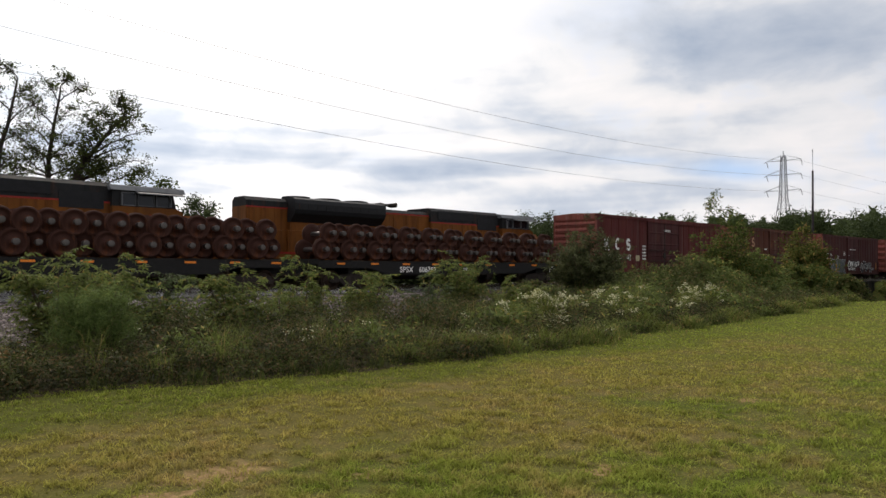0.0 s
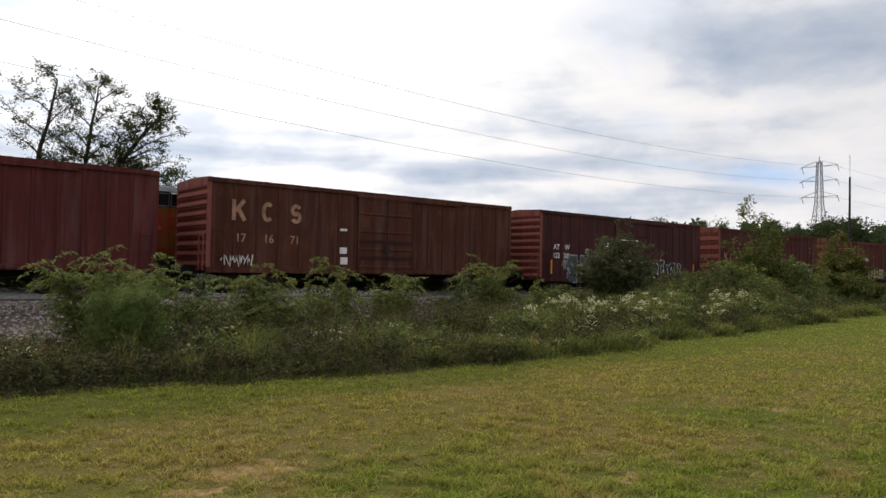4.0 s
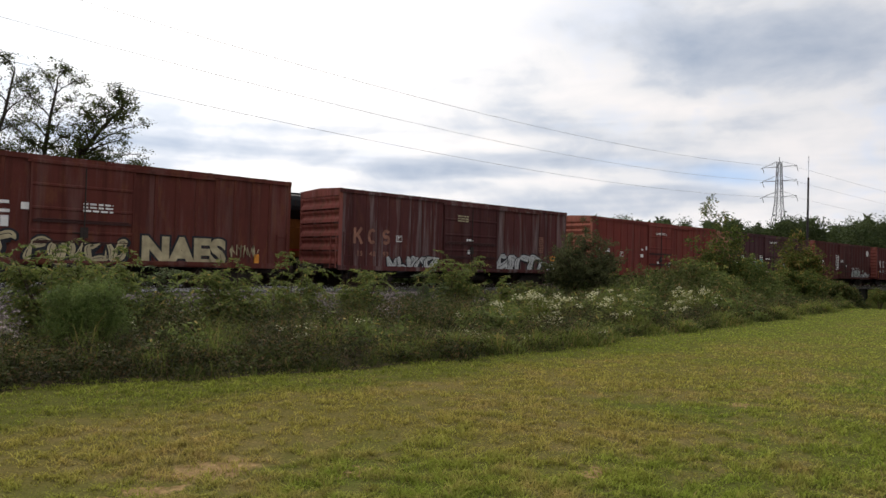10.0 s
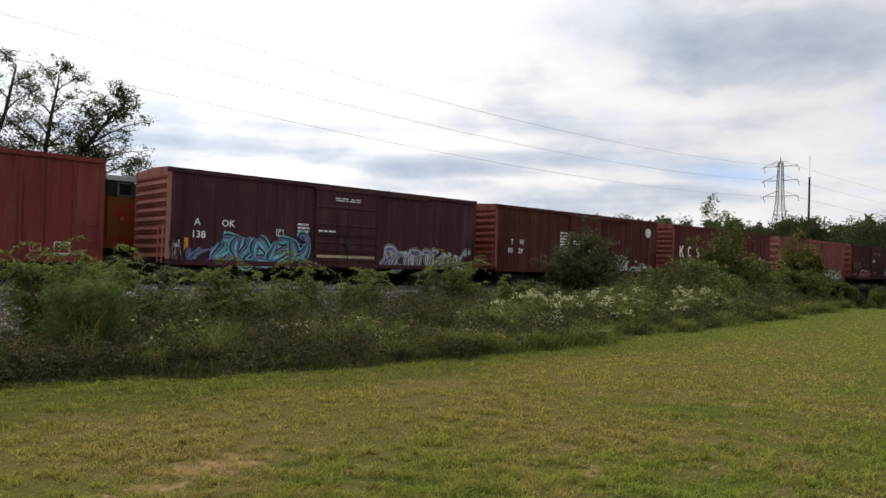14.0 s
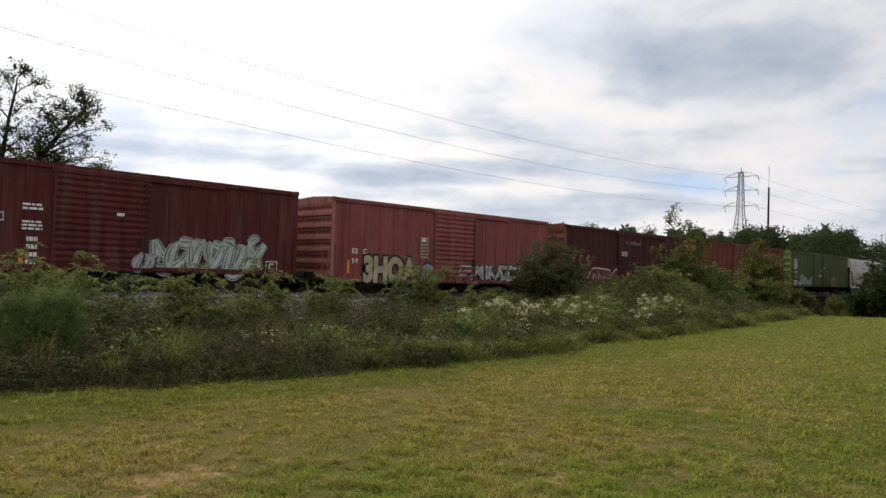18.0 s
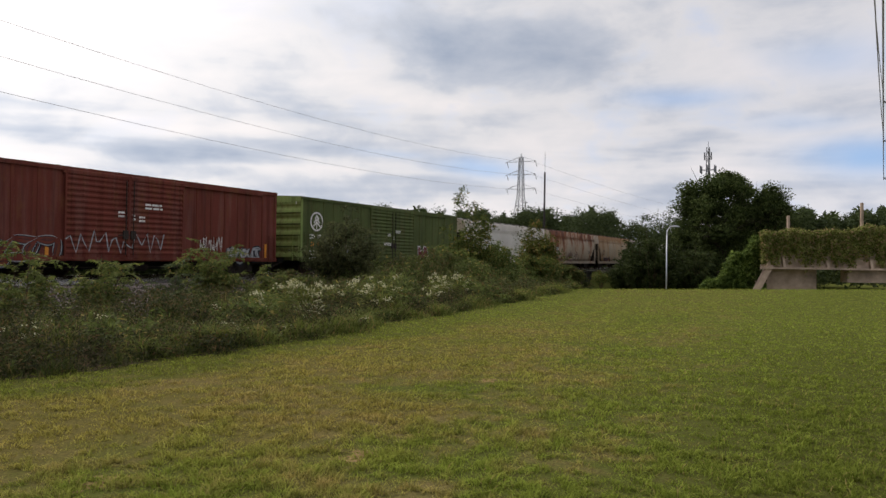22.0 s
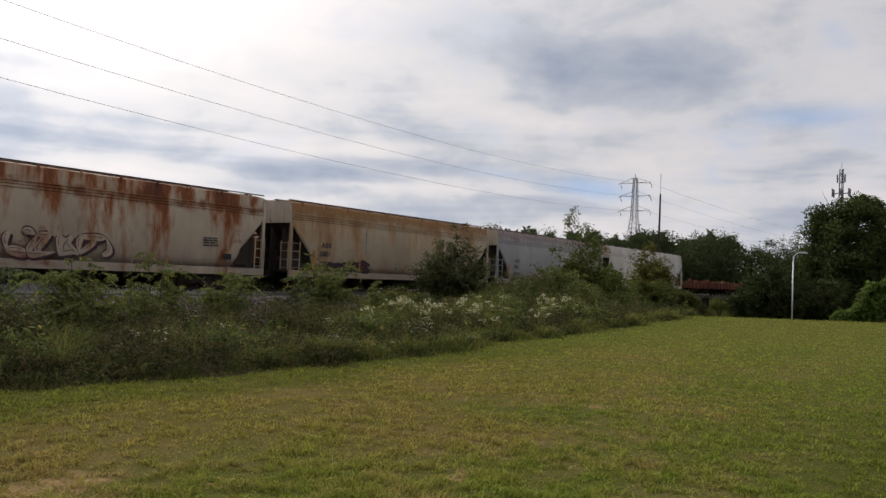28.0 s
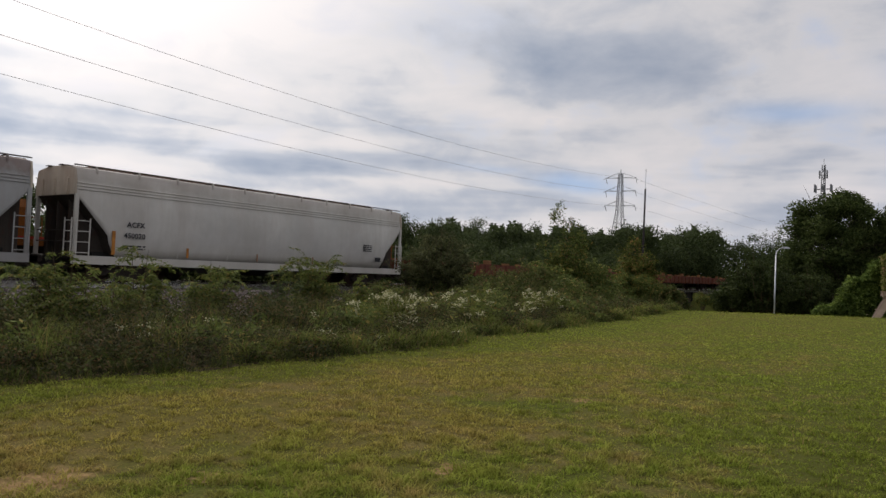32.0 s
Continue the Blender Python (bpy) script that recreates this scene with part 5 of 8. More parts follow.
letters(c, "CO", 0.9, 2.09, 0.23, M_LETTER, 1.1), letters(c, "ER", 1.6, 2.09, 0.23, M_LETTER, 1.1), letters(c, "173", 0.84, 1.59, 0.24, M_LETTER), letters(c, "581", 1.58, 1.59, 0.24, M_LETTER)
graffiti(c, 2.3, 6.7, 0.82, 1.7, P["n"], G_GREY, 101, 5, 0.12, -1.6), tag_scrawl(c, 7.1, 11.6, 1.1, 2.0, G_GREY, 102, 0.06, ON_DOOR), tag_scrawl(c, 13.65, 15.0, 1.25, 2.0, M_LETTER, 103, 0.05)
graffiti(c, 15.4, 17.6, 0.85, 1.5, G_GREY, G_BLACK, 104, 4, 0.15)
for x in (0.7, 4.3, 6.3, 18.0):
    placard(c, x, 0.95, 0.14, 0.75, M_REFLECT)
for x, z, w in ((9.3, 2.6, 0.3), (10.0, 2.5, 0.12), (10.3, 2.45, 0.3), (10.6, 3.0, 0.9)):
    bars(c, x, z, w, 0.3, 2, M_LETTER, ON_DOOR)
c = BOX["o"]
bm = bmesh.new()
ribbon(bm, arc(1.36, 3.09, 0.52, 0.5, 0, 360, 32), 0.09, -1.6)
part("roundel_ring", bm, M_LETTER, c)
bm = bmesh.new()
ribbon(bm, [(1.36, 2.66), (1.36, 3.45)], 0.06, -1.601)
for k, (zz, hw) in enumerate(((3.22, 0.17), (3.02, 0.25), (2.82, 0.3))):
    ribbon(bm, [(1.36 - hw, zz), (1.36, zz + 0.22), (1.36 + hw, zz)], 0.1, -1.602 - 0.001 * k)
part("roundel_tree", bm, M_LETTER, c)
letters(c, "CO", 0.7, 2.12, 0.24, M_LETTER), letters(c, "ER", 1.45, 2.12, 0.24, M_LETTER), letters(c, "171", 0.66, 1.67, 0.25, G_ORANGE), letters(c, "443", 1.42, 1.67, 0.25, G_ORANGE)
bars(c, 0.7, 1.0, 1.2, 0.5, 3, M_LETTER), outline_square(c, 3.13, 1.87, 0.3, M_LETTER)
graffiti(c, 2.45, 6.2, 0.82, 1.62, G_GREY, M_LETTER, 111, 5, 0.22), bubble_word(c, "JeR", 12.75, 1.1, 1.05, G_RED, M_LETTER, 1.0)
for x, z, w in ((8.7, 2.5, 0.3), (9.35, 2.3, 0.1), (9.55, 2.75, 0.7), (8.2, 1.9, 0.9)):
    bars(c, x, z, w, 0.22, 2, M_LETTER, ON_DOOR)
placard(c, -0.08, 4.0, 0.02, 0.14, M_LETTER, -1.3)

HOP = {}
M_HOOD = stained("hopper_end_cream", (0.5, 0.44, 0.36), 0.12, 0.1)
for key, label, x0, x1, mat, roof in (
    ("p", "clean light grey covered hopper with black stencils", 290.06, 308.57, "white", "white"),
    ("q", "badly rusted off-white covered hopper", 309.83, 326.2, "rusty", "rusttop"),
    ("r", "rust-stained tan covered hopper", 327.66, 344.3, "tan", "rusttop"),
    ("s", "mid grey covered hopper with a rust-patched roof edge", 345.38, 361.8, "grey", "rusttop"),
    ("t", "light grey covered hopper, the last high car", 363.25, 381.66, "white", "rusttop"),
):
    HOP[key] = hopper("covered_hopper", label, x1 - x0, P[mat], P[roof], P["rusty" if mat == "rusty" else "tan" if mat == "tan" else "grey" if mat == "grey" else "white"], x0, hood_mat=M_HOOD)
SIDE = -1.585
for key, a, b, x, sz in (("p", "SHPX", "458791", 1.88, 0.27), ("q", "AEX", "8522", 1.8, 0.27), ("r", "AEX", "5081", 1.86, 0.24), ("s", "AEX", "7005", 2.05, 0.22), ("t", "ACFX", "450020", 1.88, 0.2)):
    c = HOP[key]
    ink = M_LETTER if key == "q" else M_DARK_LETTER
    if key == "q":
        placard(c, 1.92, 2.16, 0.76, 0.36, G_BLACK, SIDE), placard(c, 1.68, 1.76, 1.24, 0.34, G_BLACK, SIDE)
    letters(c, a, x + 0.1, 2.2, sz, ink, 1.05, SIDE - 0.004), letters(c, b, x, 1.78, sz, ink, 1.05, SIDE - 0.004)
    bars(c, x, 1.35, 0.9, 0.2, 2, M_DARK_LETTER, SIDE), placard(c, 1.42, 1.12, 0.13, 0.9, G_DULL, SIDE), placard(c, 4.6, 1.12, 0.1, 0.4, G_DULL, SIDE)
    L_ = 18.4 if key in "pt" else 16.4
    bars(c, L_ - 3.2, 1.9, 0.7, 0.4, 4, M_DARK_LETTER, SIDE), placard(c, L_ - 2.2, 1.38, 0.4, 0.24, G_BLACK, SIDE)
    for x in (8.2, 11.6):
        placard(c, x, 1.1, 0.06, 0.34, G_DULL if key != "t" else M_TAN, SIDE)
c = HOP["q"]
tag_scrawl(c, 1.7, 4.1, 1.2, 1.6, G_BLACK, 121, 0.03, SIDE), graffiti(c, 5.8, 9.0, 1.2, 2.0, P["rusty"], G_RED, 122, 4, 0.09, SIDE)
G_MAROON = plain("faded_maroon_spray", (0.06, 0.024, 0.026), 0.6, 0, 0.4, 2)
graffiti(HOP["r"], 2.6, 5.4, 1.12, 1.55, G_MAROON, G_MAROON, 123, 4, 0.2, SIDE + 0.04)
placard(HOP["r"], 5.1, 2.03, 0.1, 1.2, plain("faded_aqua_streak", (0.26, 0.33, 0.31), 0.7, 0, 0.4, 3), SIDE)
for x0 in (383.9, 404.6, 425.3, 446.0):
    low_gondola("low_gondola", "low rust-red gondola with tan blocks along its top edge", 18.8, x0, P["gon"])

# ---- ground, tracks ----
def ground_z(x, y):
    """Height of the ground: lawn, railway bank, and the lower road beyond the brow."""
    d = (x + y - 53.5) / 1.41
    low = -3.2 * min(1.0, max(0.0, (d - 0.3) / 7.0)) ** 0.8 if d > 0.3 and (y < 24.0 or (58 < x < 83 and y < 37.0)) else 0.0
    if x < 58 and low < 0:
        low *= 1 - (1 - min(1.0, max(0.0, (17.6 - y) / 2.6))) * min(1.0, (58 - x) / 1.5)
    bank = 0.32 * min(1.0, max(0.0, (y - 19.0) / 5.0)) if y < 60 else 0.32
    return low + (bank if low > -0.5 else 0)


def sheet(name, xs, ys, fz, mat):
    nx, ny = len(xs), len(ys)
    V = [(x, y, fz(x, y)) for y in ys for x in xs]
    Fc = [(j * nx + i, j * nx + i + 1, (j + 1) * nx + i + 1, (j + 1) * nx + i) for j in range(ny - 1) for i in range(nx - 1)]
    return smooth(raw(name, V, Fc, mat))


BARE = ((2.47, 5.35, 0.22), (4.94, 3.44, 0.09), (8.88, 4.07, 0.09), (3.4, 4.6, 0.07), (1.9, 5.1, 0.12))


def lawn_tone(n, lush, dull, dry):
    """Lawn colours in patches: lush and darker along the weeds and away from the railway, lush and lighter at high x;
    straw where the ground is worn.
    """
    sx = n.t.nodes.new("ShaderNodeSeparateXYZ")
    n.link(n.coord, sx.inputs[0])
    x, y = sx.outputs[0], sx.outputs[1]
    broad = n.noise(0.35, 3)
    away = n.math("ADD", n.math("MULTIPLY", n.math("SUBTRACT", y, 2.2), 0.13), n.math("MULTIPLY", n.math("SUBTRACT", broad, 0.5), 2.0))
    deep_green = n.math("ADD", n.math("MULTIPLY", n.math("SUBTRACT", 2.4, y), 0.28), n.math("SUBTRACT", broad, 0.5))
    deep_green = n.ramp(deep_green, [(0.0, 0.0), (0.7, 1.0)])
    c = n.mix(deep_green, n.mix(n.ramp(away, [(0.0, 0.0), (0.5, 1.0)]), lush, dull), shade_node(n, lush, 0.72))
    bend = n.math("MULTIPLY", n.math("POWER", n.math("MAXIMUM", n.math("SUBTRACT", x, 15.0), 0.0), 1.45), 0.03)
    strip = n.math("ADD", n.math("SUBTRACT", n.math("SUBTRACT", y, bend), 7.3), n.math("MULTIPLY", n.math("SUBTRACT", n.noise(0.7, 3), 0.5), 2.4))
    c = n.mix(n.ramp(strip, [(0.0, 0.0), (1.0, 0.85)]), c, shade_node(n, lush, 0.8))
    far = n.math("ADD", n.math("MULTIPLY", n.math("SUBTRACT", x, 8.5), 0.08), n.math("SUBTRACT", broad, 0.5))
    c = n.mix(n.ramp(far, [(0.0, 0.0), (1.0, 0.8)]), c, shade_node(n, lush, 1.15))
    worn = n.math("ADD", n.math("MULTIPLY", n.noise(0.55, 4, 0.6), 0.5), n.math("MULTIPLY", n.noise(2.6, 5, 0.65), 0.5))
    worn = n.math("SUBTRACT", worn, n.math("MULTIPLY", n.ramp(strip, [(0.0, 0.0), (1.0, 1.0)]), 0.09))
    worn = n.math("SUBTRACT", worn, n.math("MULTIPLY", deep_green, 0.14))
    worn = n.math("SUBTRACT", worn, n.math("MULTIPLY", n.ramp(far, [(0.0, 0.0), (1.0, 1.0)]), 0.05))
    c = n.mix(n.ramp(worn, [(0.47, 0.0), (0.61, 0.8)]), c, dry)
    return n.mix(n.ramp(n.noise(1.1, 5, 0.65), [(0.5, 0.0), (0.68, 0.35)]), c, lush)


def bare_mask(n):
    """One where the turf is worn through, with ragged edges."""
    sx = n.t.nodes.new("ShaderNodeSeparateXYZ")
    n.link(n.coord, sx.inputs[0])
    rag = n.math("MULTIPLY", n.math("SUBTRACT", n.noise(6.0, 5, 0.7), 0.5), 0.9)
    total = None
    for bx, by, br in BARE:
        u, v = n.math("MULTIPLY", n.math("SUBTRACT", sx.outputs[0], bx), 0.62), n.math("SUBTRACT", sx.outputs[1], by)
        d = n.math("ADD", n.math("SQRT", n.math("ADD", n.math("MULTIPLY", u, u), n.math("MULTIPLY", v, v))), rag)
        f = n.ramp(n.math("DIVIDE", d, br * 2.0), [(0.35, 1.0), (0.65, 0.0)])
        total = f if total is None else n.math("MAXIMUM", total, f)
    return total


def shade_node(n, c, k):
    return shade(c, k) if isinstance(c, tuple) else n.mix(1.0, c, (k, k, k), "MULTIPLY")


def grass_ground():
    n = Nodes("mown_lawn_soil")
    small = n.noise(26, 5, 0.75)
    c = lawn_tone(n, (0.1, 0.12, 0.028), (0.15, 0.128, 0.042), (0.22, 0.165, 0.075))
    c = n.mix(n.math("MULTIPLY", n.ramp(small, [(0.42, 0.0), (0.58, 1.0)]), 0.7), c, (0.06, 0.05, 0.02))
    sand = n.mix(n.ramp(n.noise(14, 5, 0.7), [(0.35, 0.0), (0.65, 1.0)]), (0.17, 0.11, 0.055), (0.37, 0.255, 0.13))
    c = n.mix(n.math("MULTIPLY", bare_mask(n), 0.9), c, sand)
    n.bump(small, 0.5, 0.03)
    return n.done(c, 0.95, 0, 0.0)


M_LAWN = grass_ground()
xs = [-900, -420, -300, -120, -60, -30] + [-20 + 2 * i for i in range(70)] + [124, 140, 180, 260, 420, 800, 1800]
ys = [-900, -300, -120, -60, -40] + [-30 + 2 * i for i in range(40)] + [52, 60, 80, 120, 200, 400, 900, 2000]
tagged(sheet("ground", xs, ys, ground_z, M_LAWN), "mown lawn sloping into weeds beside a railway bank", "ground", kind="structure")


def ballast_material():
    n = Nodes("grey_ballast")
    v = n.t.nodes.new("ShaderNodeTexVoronoi")
    v.inputs["Scale"].default_value = 14
    n.link(n.coord, v.inputs["Vector"])
    c = n.mix(n.ramp(v.outputs["Distance"], [(0.1, 0.0), (0.6, 1.0)]), (0.105, 0.083, 0.07), (0.025, 0.02, 0.017))
    c = n.mix(n.ramp(n.noise(0.6, 4), [(0.4, 0.0), (0.7, 0.6)]), c, (0.058, 0.042, 0.032))
    n.bump(v.outputs["Distance"], 1.0, 0.06)
    return n.done(c, 0.9, 0, 0.2)


M_BALLAST = ballast_material()
bm = bmesh.new()
prism(bm, [(14.6, 0.012), (19.0, 0.05), (22.6, 0.36), (22.6, -0.2), (14.6, -0.2)], -420, 44)
prism(bm, [(22.4, 0.30), (22.6, 0.36), (24.9, 0.40), (34.2, 0.40), (36.2, 0.2), (36.2, -0.2), (22.4, -0.2)], -420, 57)
prism(bm, [(22.9, 0.2), (24.9, 0.40), (34.2, 0.40), (36.2, 0.2), (36.2, -0.2), (22.9, -0.2)], 84, 600)
ballast = tagged(part("ballast", bm, M_BALLAST, None), "grey crushed-stone ballast bed under two tracks", "ballast", kind="structure")
M_TIE = plain("creosoted_timber", (0.05, 0.038, 0.028), 0.85)
for name, yc in (("near_track", NEAR_Y), ("far_track", FAR_Y)):
    tr = tagged(new(name), "straight railway track with steel rails on timber ties", "railway track", kind="structure")
    for s in (-0.72, 0.72):
        bm = bmesh.new()
        prism(bm, [(-0.036, 0.0), (0.036, 0.0), (0.036, -0.035), (0.01, -0.05), (0.01, -0.145), (0.075, -0.165), (0.075, -0.175), (-0.075, -0.175), (-0.075, -0.165), (-0.01, -0.145), (-0.01, -0.05), (-0.036, -0.035)], -420, 600)
        r = part("rail", bm, M_RAIL, tr)
        r.location = (0, yc + s, RAIL_Z)
    bm = bmesh.new()
    box(bm, -0.11, 0.11, -1.3, 1.3, -0.17, 0.0, 0.015)
    tie = mesh_of("tie", bm, M_TIE)
    for i in range(90):
        t = part("tie", tie, M_TIE, tr)
        t.location = (2.0 + 0.5 * i, yc, RAIL_Z - 0.17)

# loose stones on the near shoulder
RS = np.random.default_rng(91)
k = 14000
x, y = RS.uniform(1.5, 22, k), 24.8 - RS.uniform(0, 1, k) ** 1.2 * 10
z = np.interp(y, [14.6, 19.0, 22.6, 24.9], [0.012, 0.05, 0.36, 0.40])
r = RS.uniform(0.02, 0.055, k)
o = np.array([(1, 0, 0), (-1, 0, 0), (0, 1, 0), (0, -1, 0), (0, 0, 0.7), (0, 0, -0.7)])
V = (np.stack([x, y, z + r * 0.3], 1)[:, None, :] + o[None] * (r[:, None, None] * RS.uniform(0.6, 1.4, (k, 6, 1)))).reshape(-1, 3)
F = (np.arange(k)[:, None, None] * 6 + np.array([(0, 2, 4), (2, 1, 4), (1, 3, 4), (3, 0, 4), (2, 0, 5), (1, 2, 5), (3, 1, 5), (0, 3, 5)])[None]).reshape(-1, 3)
n_ = Nodes("ballast_stone")
M_STONE = n_.done(n_.mix(n_.island(), (0.09, 0.072, 0.068), (0.36, 0.3, 0.28)), 0.85, 0, 0.2)
tagged(raw("ballast_stones", V, F, M_STONE), "loose grey ballast stones on the bank", "stones", kind="stuff")

# ---- standing locomotives on the far track ----
M_YELLOW_L = paint("locomotive_yellow", (0.15, 0.052, 0.01), 0.2, 0.1, (0.06, 0.025, 0.012), pale=(0.3, 0.18, 0.06), rough=0.45)
M_GREY_L = paint("locomotive_grey", (0.02, 0.02, 0.02), 0.08, 0.15, pale=(0.04, 0.04, 0.04), rough=0.45)
M_PALE_ROOF = paint("pale_cab_roof", (0.12, 0.125, 0.13), 0.05, 0.15, rough=0.5)
M_BLACK_L = plain("locomotive_black_grille", (0.012, 0.012, 0.013), 0.6)
M_RED_L = plain("red_stripe", (0.26, 0.022, 0.012), 0.5)
M_BLUE_L = plain("blue_stripe_paint", (0.03, 0.07, 0.22), 0.5)
M_GLASS = Nodes("dark_cab_glass").done((0.01, 0.012, 0.015), 0.15, 0.0, 0.25)


def locomotive(x):
    lo = thing("locomotive", "orange-yellow diesel locomotive with grey upper body, standing on the far track", "locomotive", "locomotives on the far track", pose(x, FAR_Y, RAIL_Z))
    bm = bmesh.new()
    box(bm, 0, 22.0, -1.5, 1.5, 1.35, 1.72)
    part("underframe", bm, M_YELLOW_L, lo)
    bm = bmesh.new()
    box(bm, 0.1, 21.9, -1.515, -1.5, 1.62, 1.72)
    part("sill_stripe", bm, M_RED_L, lo)
    # long hood in sections: (x0, x1, half width, top)
    for nm, x0, x1, w, top, cut in (("rear_hood", 0.5, 2.7, 0.72, 4.36, 3.9), ("engine_hood", 8.2, 11.7, 0.98, 4.18, 3.98), ("cabinet_hood", 11.7, 17.3, 1.18, 4.42, 3.62)):
        bm = bmesh.new()
        box(bm, x0, x1, -w, w, 1.72, cut)
        h = part(nm, bm, M_YELLOW_L, lo)
        bm = bmesh.new()
        prism(bm, [(-w, cut), (w, cut), (w, top - 0.18), (w - 0.25, top), (-w + 0.25, top), (-w, top - 0.18)], x0, x1)
        part("upper_band", bm, M_GREY_L, h)
        n = max(2, round((x1 - x0) / 0.85))
        for i in range(n):
            bm = bmesh.new()
            a = x0 + (x1 - x0) * i / n
            box(bm, a + 0.05, a + (x1 - x0) / n - 0.05, -w - 0.025, -w, 1.85, cut - 0.12)
            part("hood_door", bm, M_YELLOW_L, h)
        bm = bmesh.new()
        box(bm, x0, x1, -w - 0.012, -w, cut - 0.07, cut)
        part("stripe", bm, M_RED_L, h)
    # flared radiator
    bm = bmesh.new()
    box(bm, 2.7, 8.2, -0.98, 0.98, 1.72, 3.2)
    part("radiator_hood", bm, M_YELLOW_L, lo)
    bm = bmesh.new()
    prism(bm, [(-1.0, 3.2), (1.0, 3.2), (1.42, 3.6), (1.5, 3.8), (1.5, 4.1), (1.42, 4.3), (1.2, 4.4), (-1.2, 4.4), (-1.42, 4.3), (-1.5, 4.1), (-1.5, 3.8), (-1.42, 3.6)], 2.7, 8.2)
    rad = part("radiator", bm, M_BLACK_L, lo)
    for i in range(10):
        bm = bmesh.new()
        a = 2.9 + 0.52 * i
        box(bm, a, a + 0.05, -1.515, -1.5, 3.82, 4.08)
        part("grille_bar", bm, M_GREY_L, rad)
    for a in (3.6, 5.4, 7.2):
        bm = bmesh.new()
        lathe(bm, [(0.72, 4.4), (0.72, 4.53), (0.6, 4.55)], "z", 20, (a, 0, 0))
        part("fan", bm, M_GREY_L, rad)
    # black intake panels on the cabinet
    for a, b, z0, z1 in ((12.2, 15.1, 3.78, 4.26), (15.4, 17.05, 3.3, 3.98)):
        bm = bmesh.new()
        box(bm, a, b, -1.22, -1.18, z0, z1)
        part("intake_panel", bm, M_BLACK_L, lo)
    # striped wing painted on the engine hood
    for i in range(5):
        bm = bmesh.new()
        ribbon(bm, [(8.6 + 0.28 * k, 2.95 - 0.11 * i + 0.10 * math.sin(k * 0.8)) for k in range(9)], 0.06, -1.012)
        part("painted_stripe", bm, M_RED_L if i % 2 == 0 else M_LETTER, lo)
    bm = bmesh.new()
    ribbon(bm, [(10.9, 2.5), (11.6, 2.66)], 0.55, -1.014)
    part("painted_field", bm, M_BLUE_L, lo)
    # horn
    bm = bmesh.new()
    rod(bm, (9.3, 0, 4.18), (9.3, 0, 4.45), 0.05, 6)
    for s in (-0.2, 0.0, 0.2):
        lathe(bm, [(0.14, 9.9), (0.05, 9.5), (0.04, 9.1), (0.1, 8.8)], "x", 8, (0, s, 4.5))
    part("horn", bm, M_TRUCK, lo)
    # cab
    bm = bmesh.new()
    prism(bm, [(17.3, 1.72), (20.2, 1.72), (20.2, 3.3), (19.9, 3.45), (17.3, 3.45)], -1.5, 1.5, "y")
    cab = part("cab", bm, M_YELLOW_L, lo)
    bm = bmesh.new()
    prism(bm, [(17.3, 3.45), (19.9, 3.45), (19.75, 4.1), (17.3, 4.1)], -1.48, 1.48, "y")
    part("cab_upper", bm, M_GREY_L, cab)
    bm = bmesh.new()
    prism(bm, [(-1.46, 4.06), (-1.46, 4.1), (-1.95, 3.99), (-1.95, 3.95)], 18.2, 20.1)
    part("window_visor", bm, M_PALE_ROOF, cab)
    for a in (17.62, 19.62):
        bm = bmesh.new()
        box(bm, a, a + 0.03, -1.66, -1.5, 3.5, 3.92)
        part("wind_deflector", bm, M_PALE_ROOF, cab)
    bm = bmesh.new()
    prism(bm, [(-1.6, 4.1), (1.6, 4.1), (1.35, 4.32), (0.5, 4.42), (-0.5, 4.42), (-1.35, 4.32)], 17.2, 20.25)
    part("cab_roof", bm, M_PALE_ROOF, cab)
    for a, b in ((17.65, 18.2), (18.3, 18.95), (19.05, 19.6)):
        bm = bmesh.new()
        box(bm, a, b, -1.5, -1.47, 3.5, 4.02)
        part("cab_window", bm, M_GLASS, cab)
        bm = bmesh.new()
        for p, q in (((a, 3.5), (b, 3.5)), ((b, 3.5), (b, 4.02)), ((b, 4.02), (a, 4.02)), ((a, 4.02), (a, 3.5))):
            rod(bm, (p[0], -1.505, p[1]), (q[0], -1.505, q[1]), 0.025, 4)
        part("window_frame", bm, M_PALE_ROOF, cab)
    bm = bmesh.new()
    prism(bm, [(19.9, 3.46), (19.78, 4.05), (19.82, 4.05), (19.94, 3.46)], -1.2, 1.2, "y")
    part("windscreen", bm, M_GLASS, cab)
    bm = bmesh.new()
    prism(bm, [(-0.9, 1.72), (0.9, 1.72), (0.9, 2.9), (0.6, 3.25), (-0.6, 3.25), (-0.9, 2.9)], 20.2, 21.5)
    part("nose", bm, M_YELLOW_L, lo)
    for s in (-0.2, 0.2):
        bm = bmesh.new()
        lathe(bm, [(0.11, 21.5), (0.11, 21.54)], "x", 12, (0, s, 2.7))
        part("headlight", bm, M_GLASS, lo)
    # handrail along the walkway
    for i in range(17):
        bm = bmesh.new()
        a = 0.3 + 1.03 * i
        rod(bm, (a, -1.46, 1.72), (a, -1.46, 2.75), 0.02, 6)
        part("stanchion", bm, M_YELLOW_L, lo)
    bm = bmesh.new()
    rod(bm, (0.3, -1.46, 2.75), (17.0, -1.46, 2.75), 0.022, 6)
    rod(bm, (20.3, -1.46, 2.5), (21.8, -1.3, 2.5), 0.022, 6)
    rod(bm, (21.8, -1.3, 2.5), (21.8, -1.3, 1.7), 0.022, 6)
    part("handrail", bm, M_YELLOW_L, lo)
    bm = bmesh.new()
    box(bm, 8.0, 14.0, -1.35, 1.35, 0.35, 1.3, 0.2)
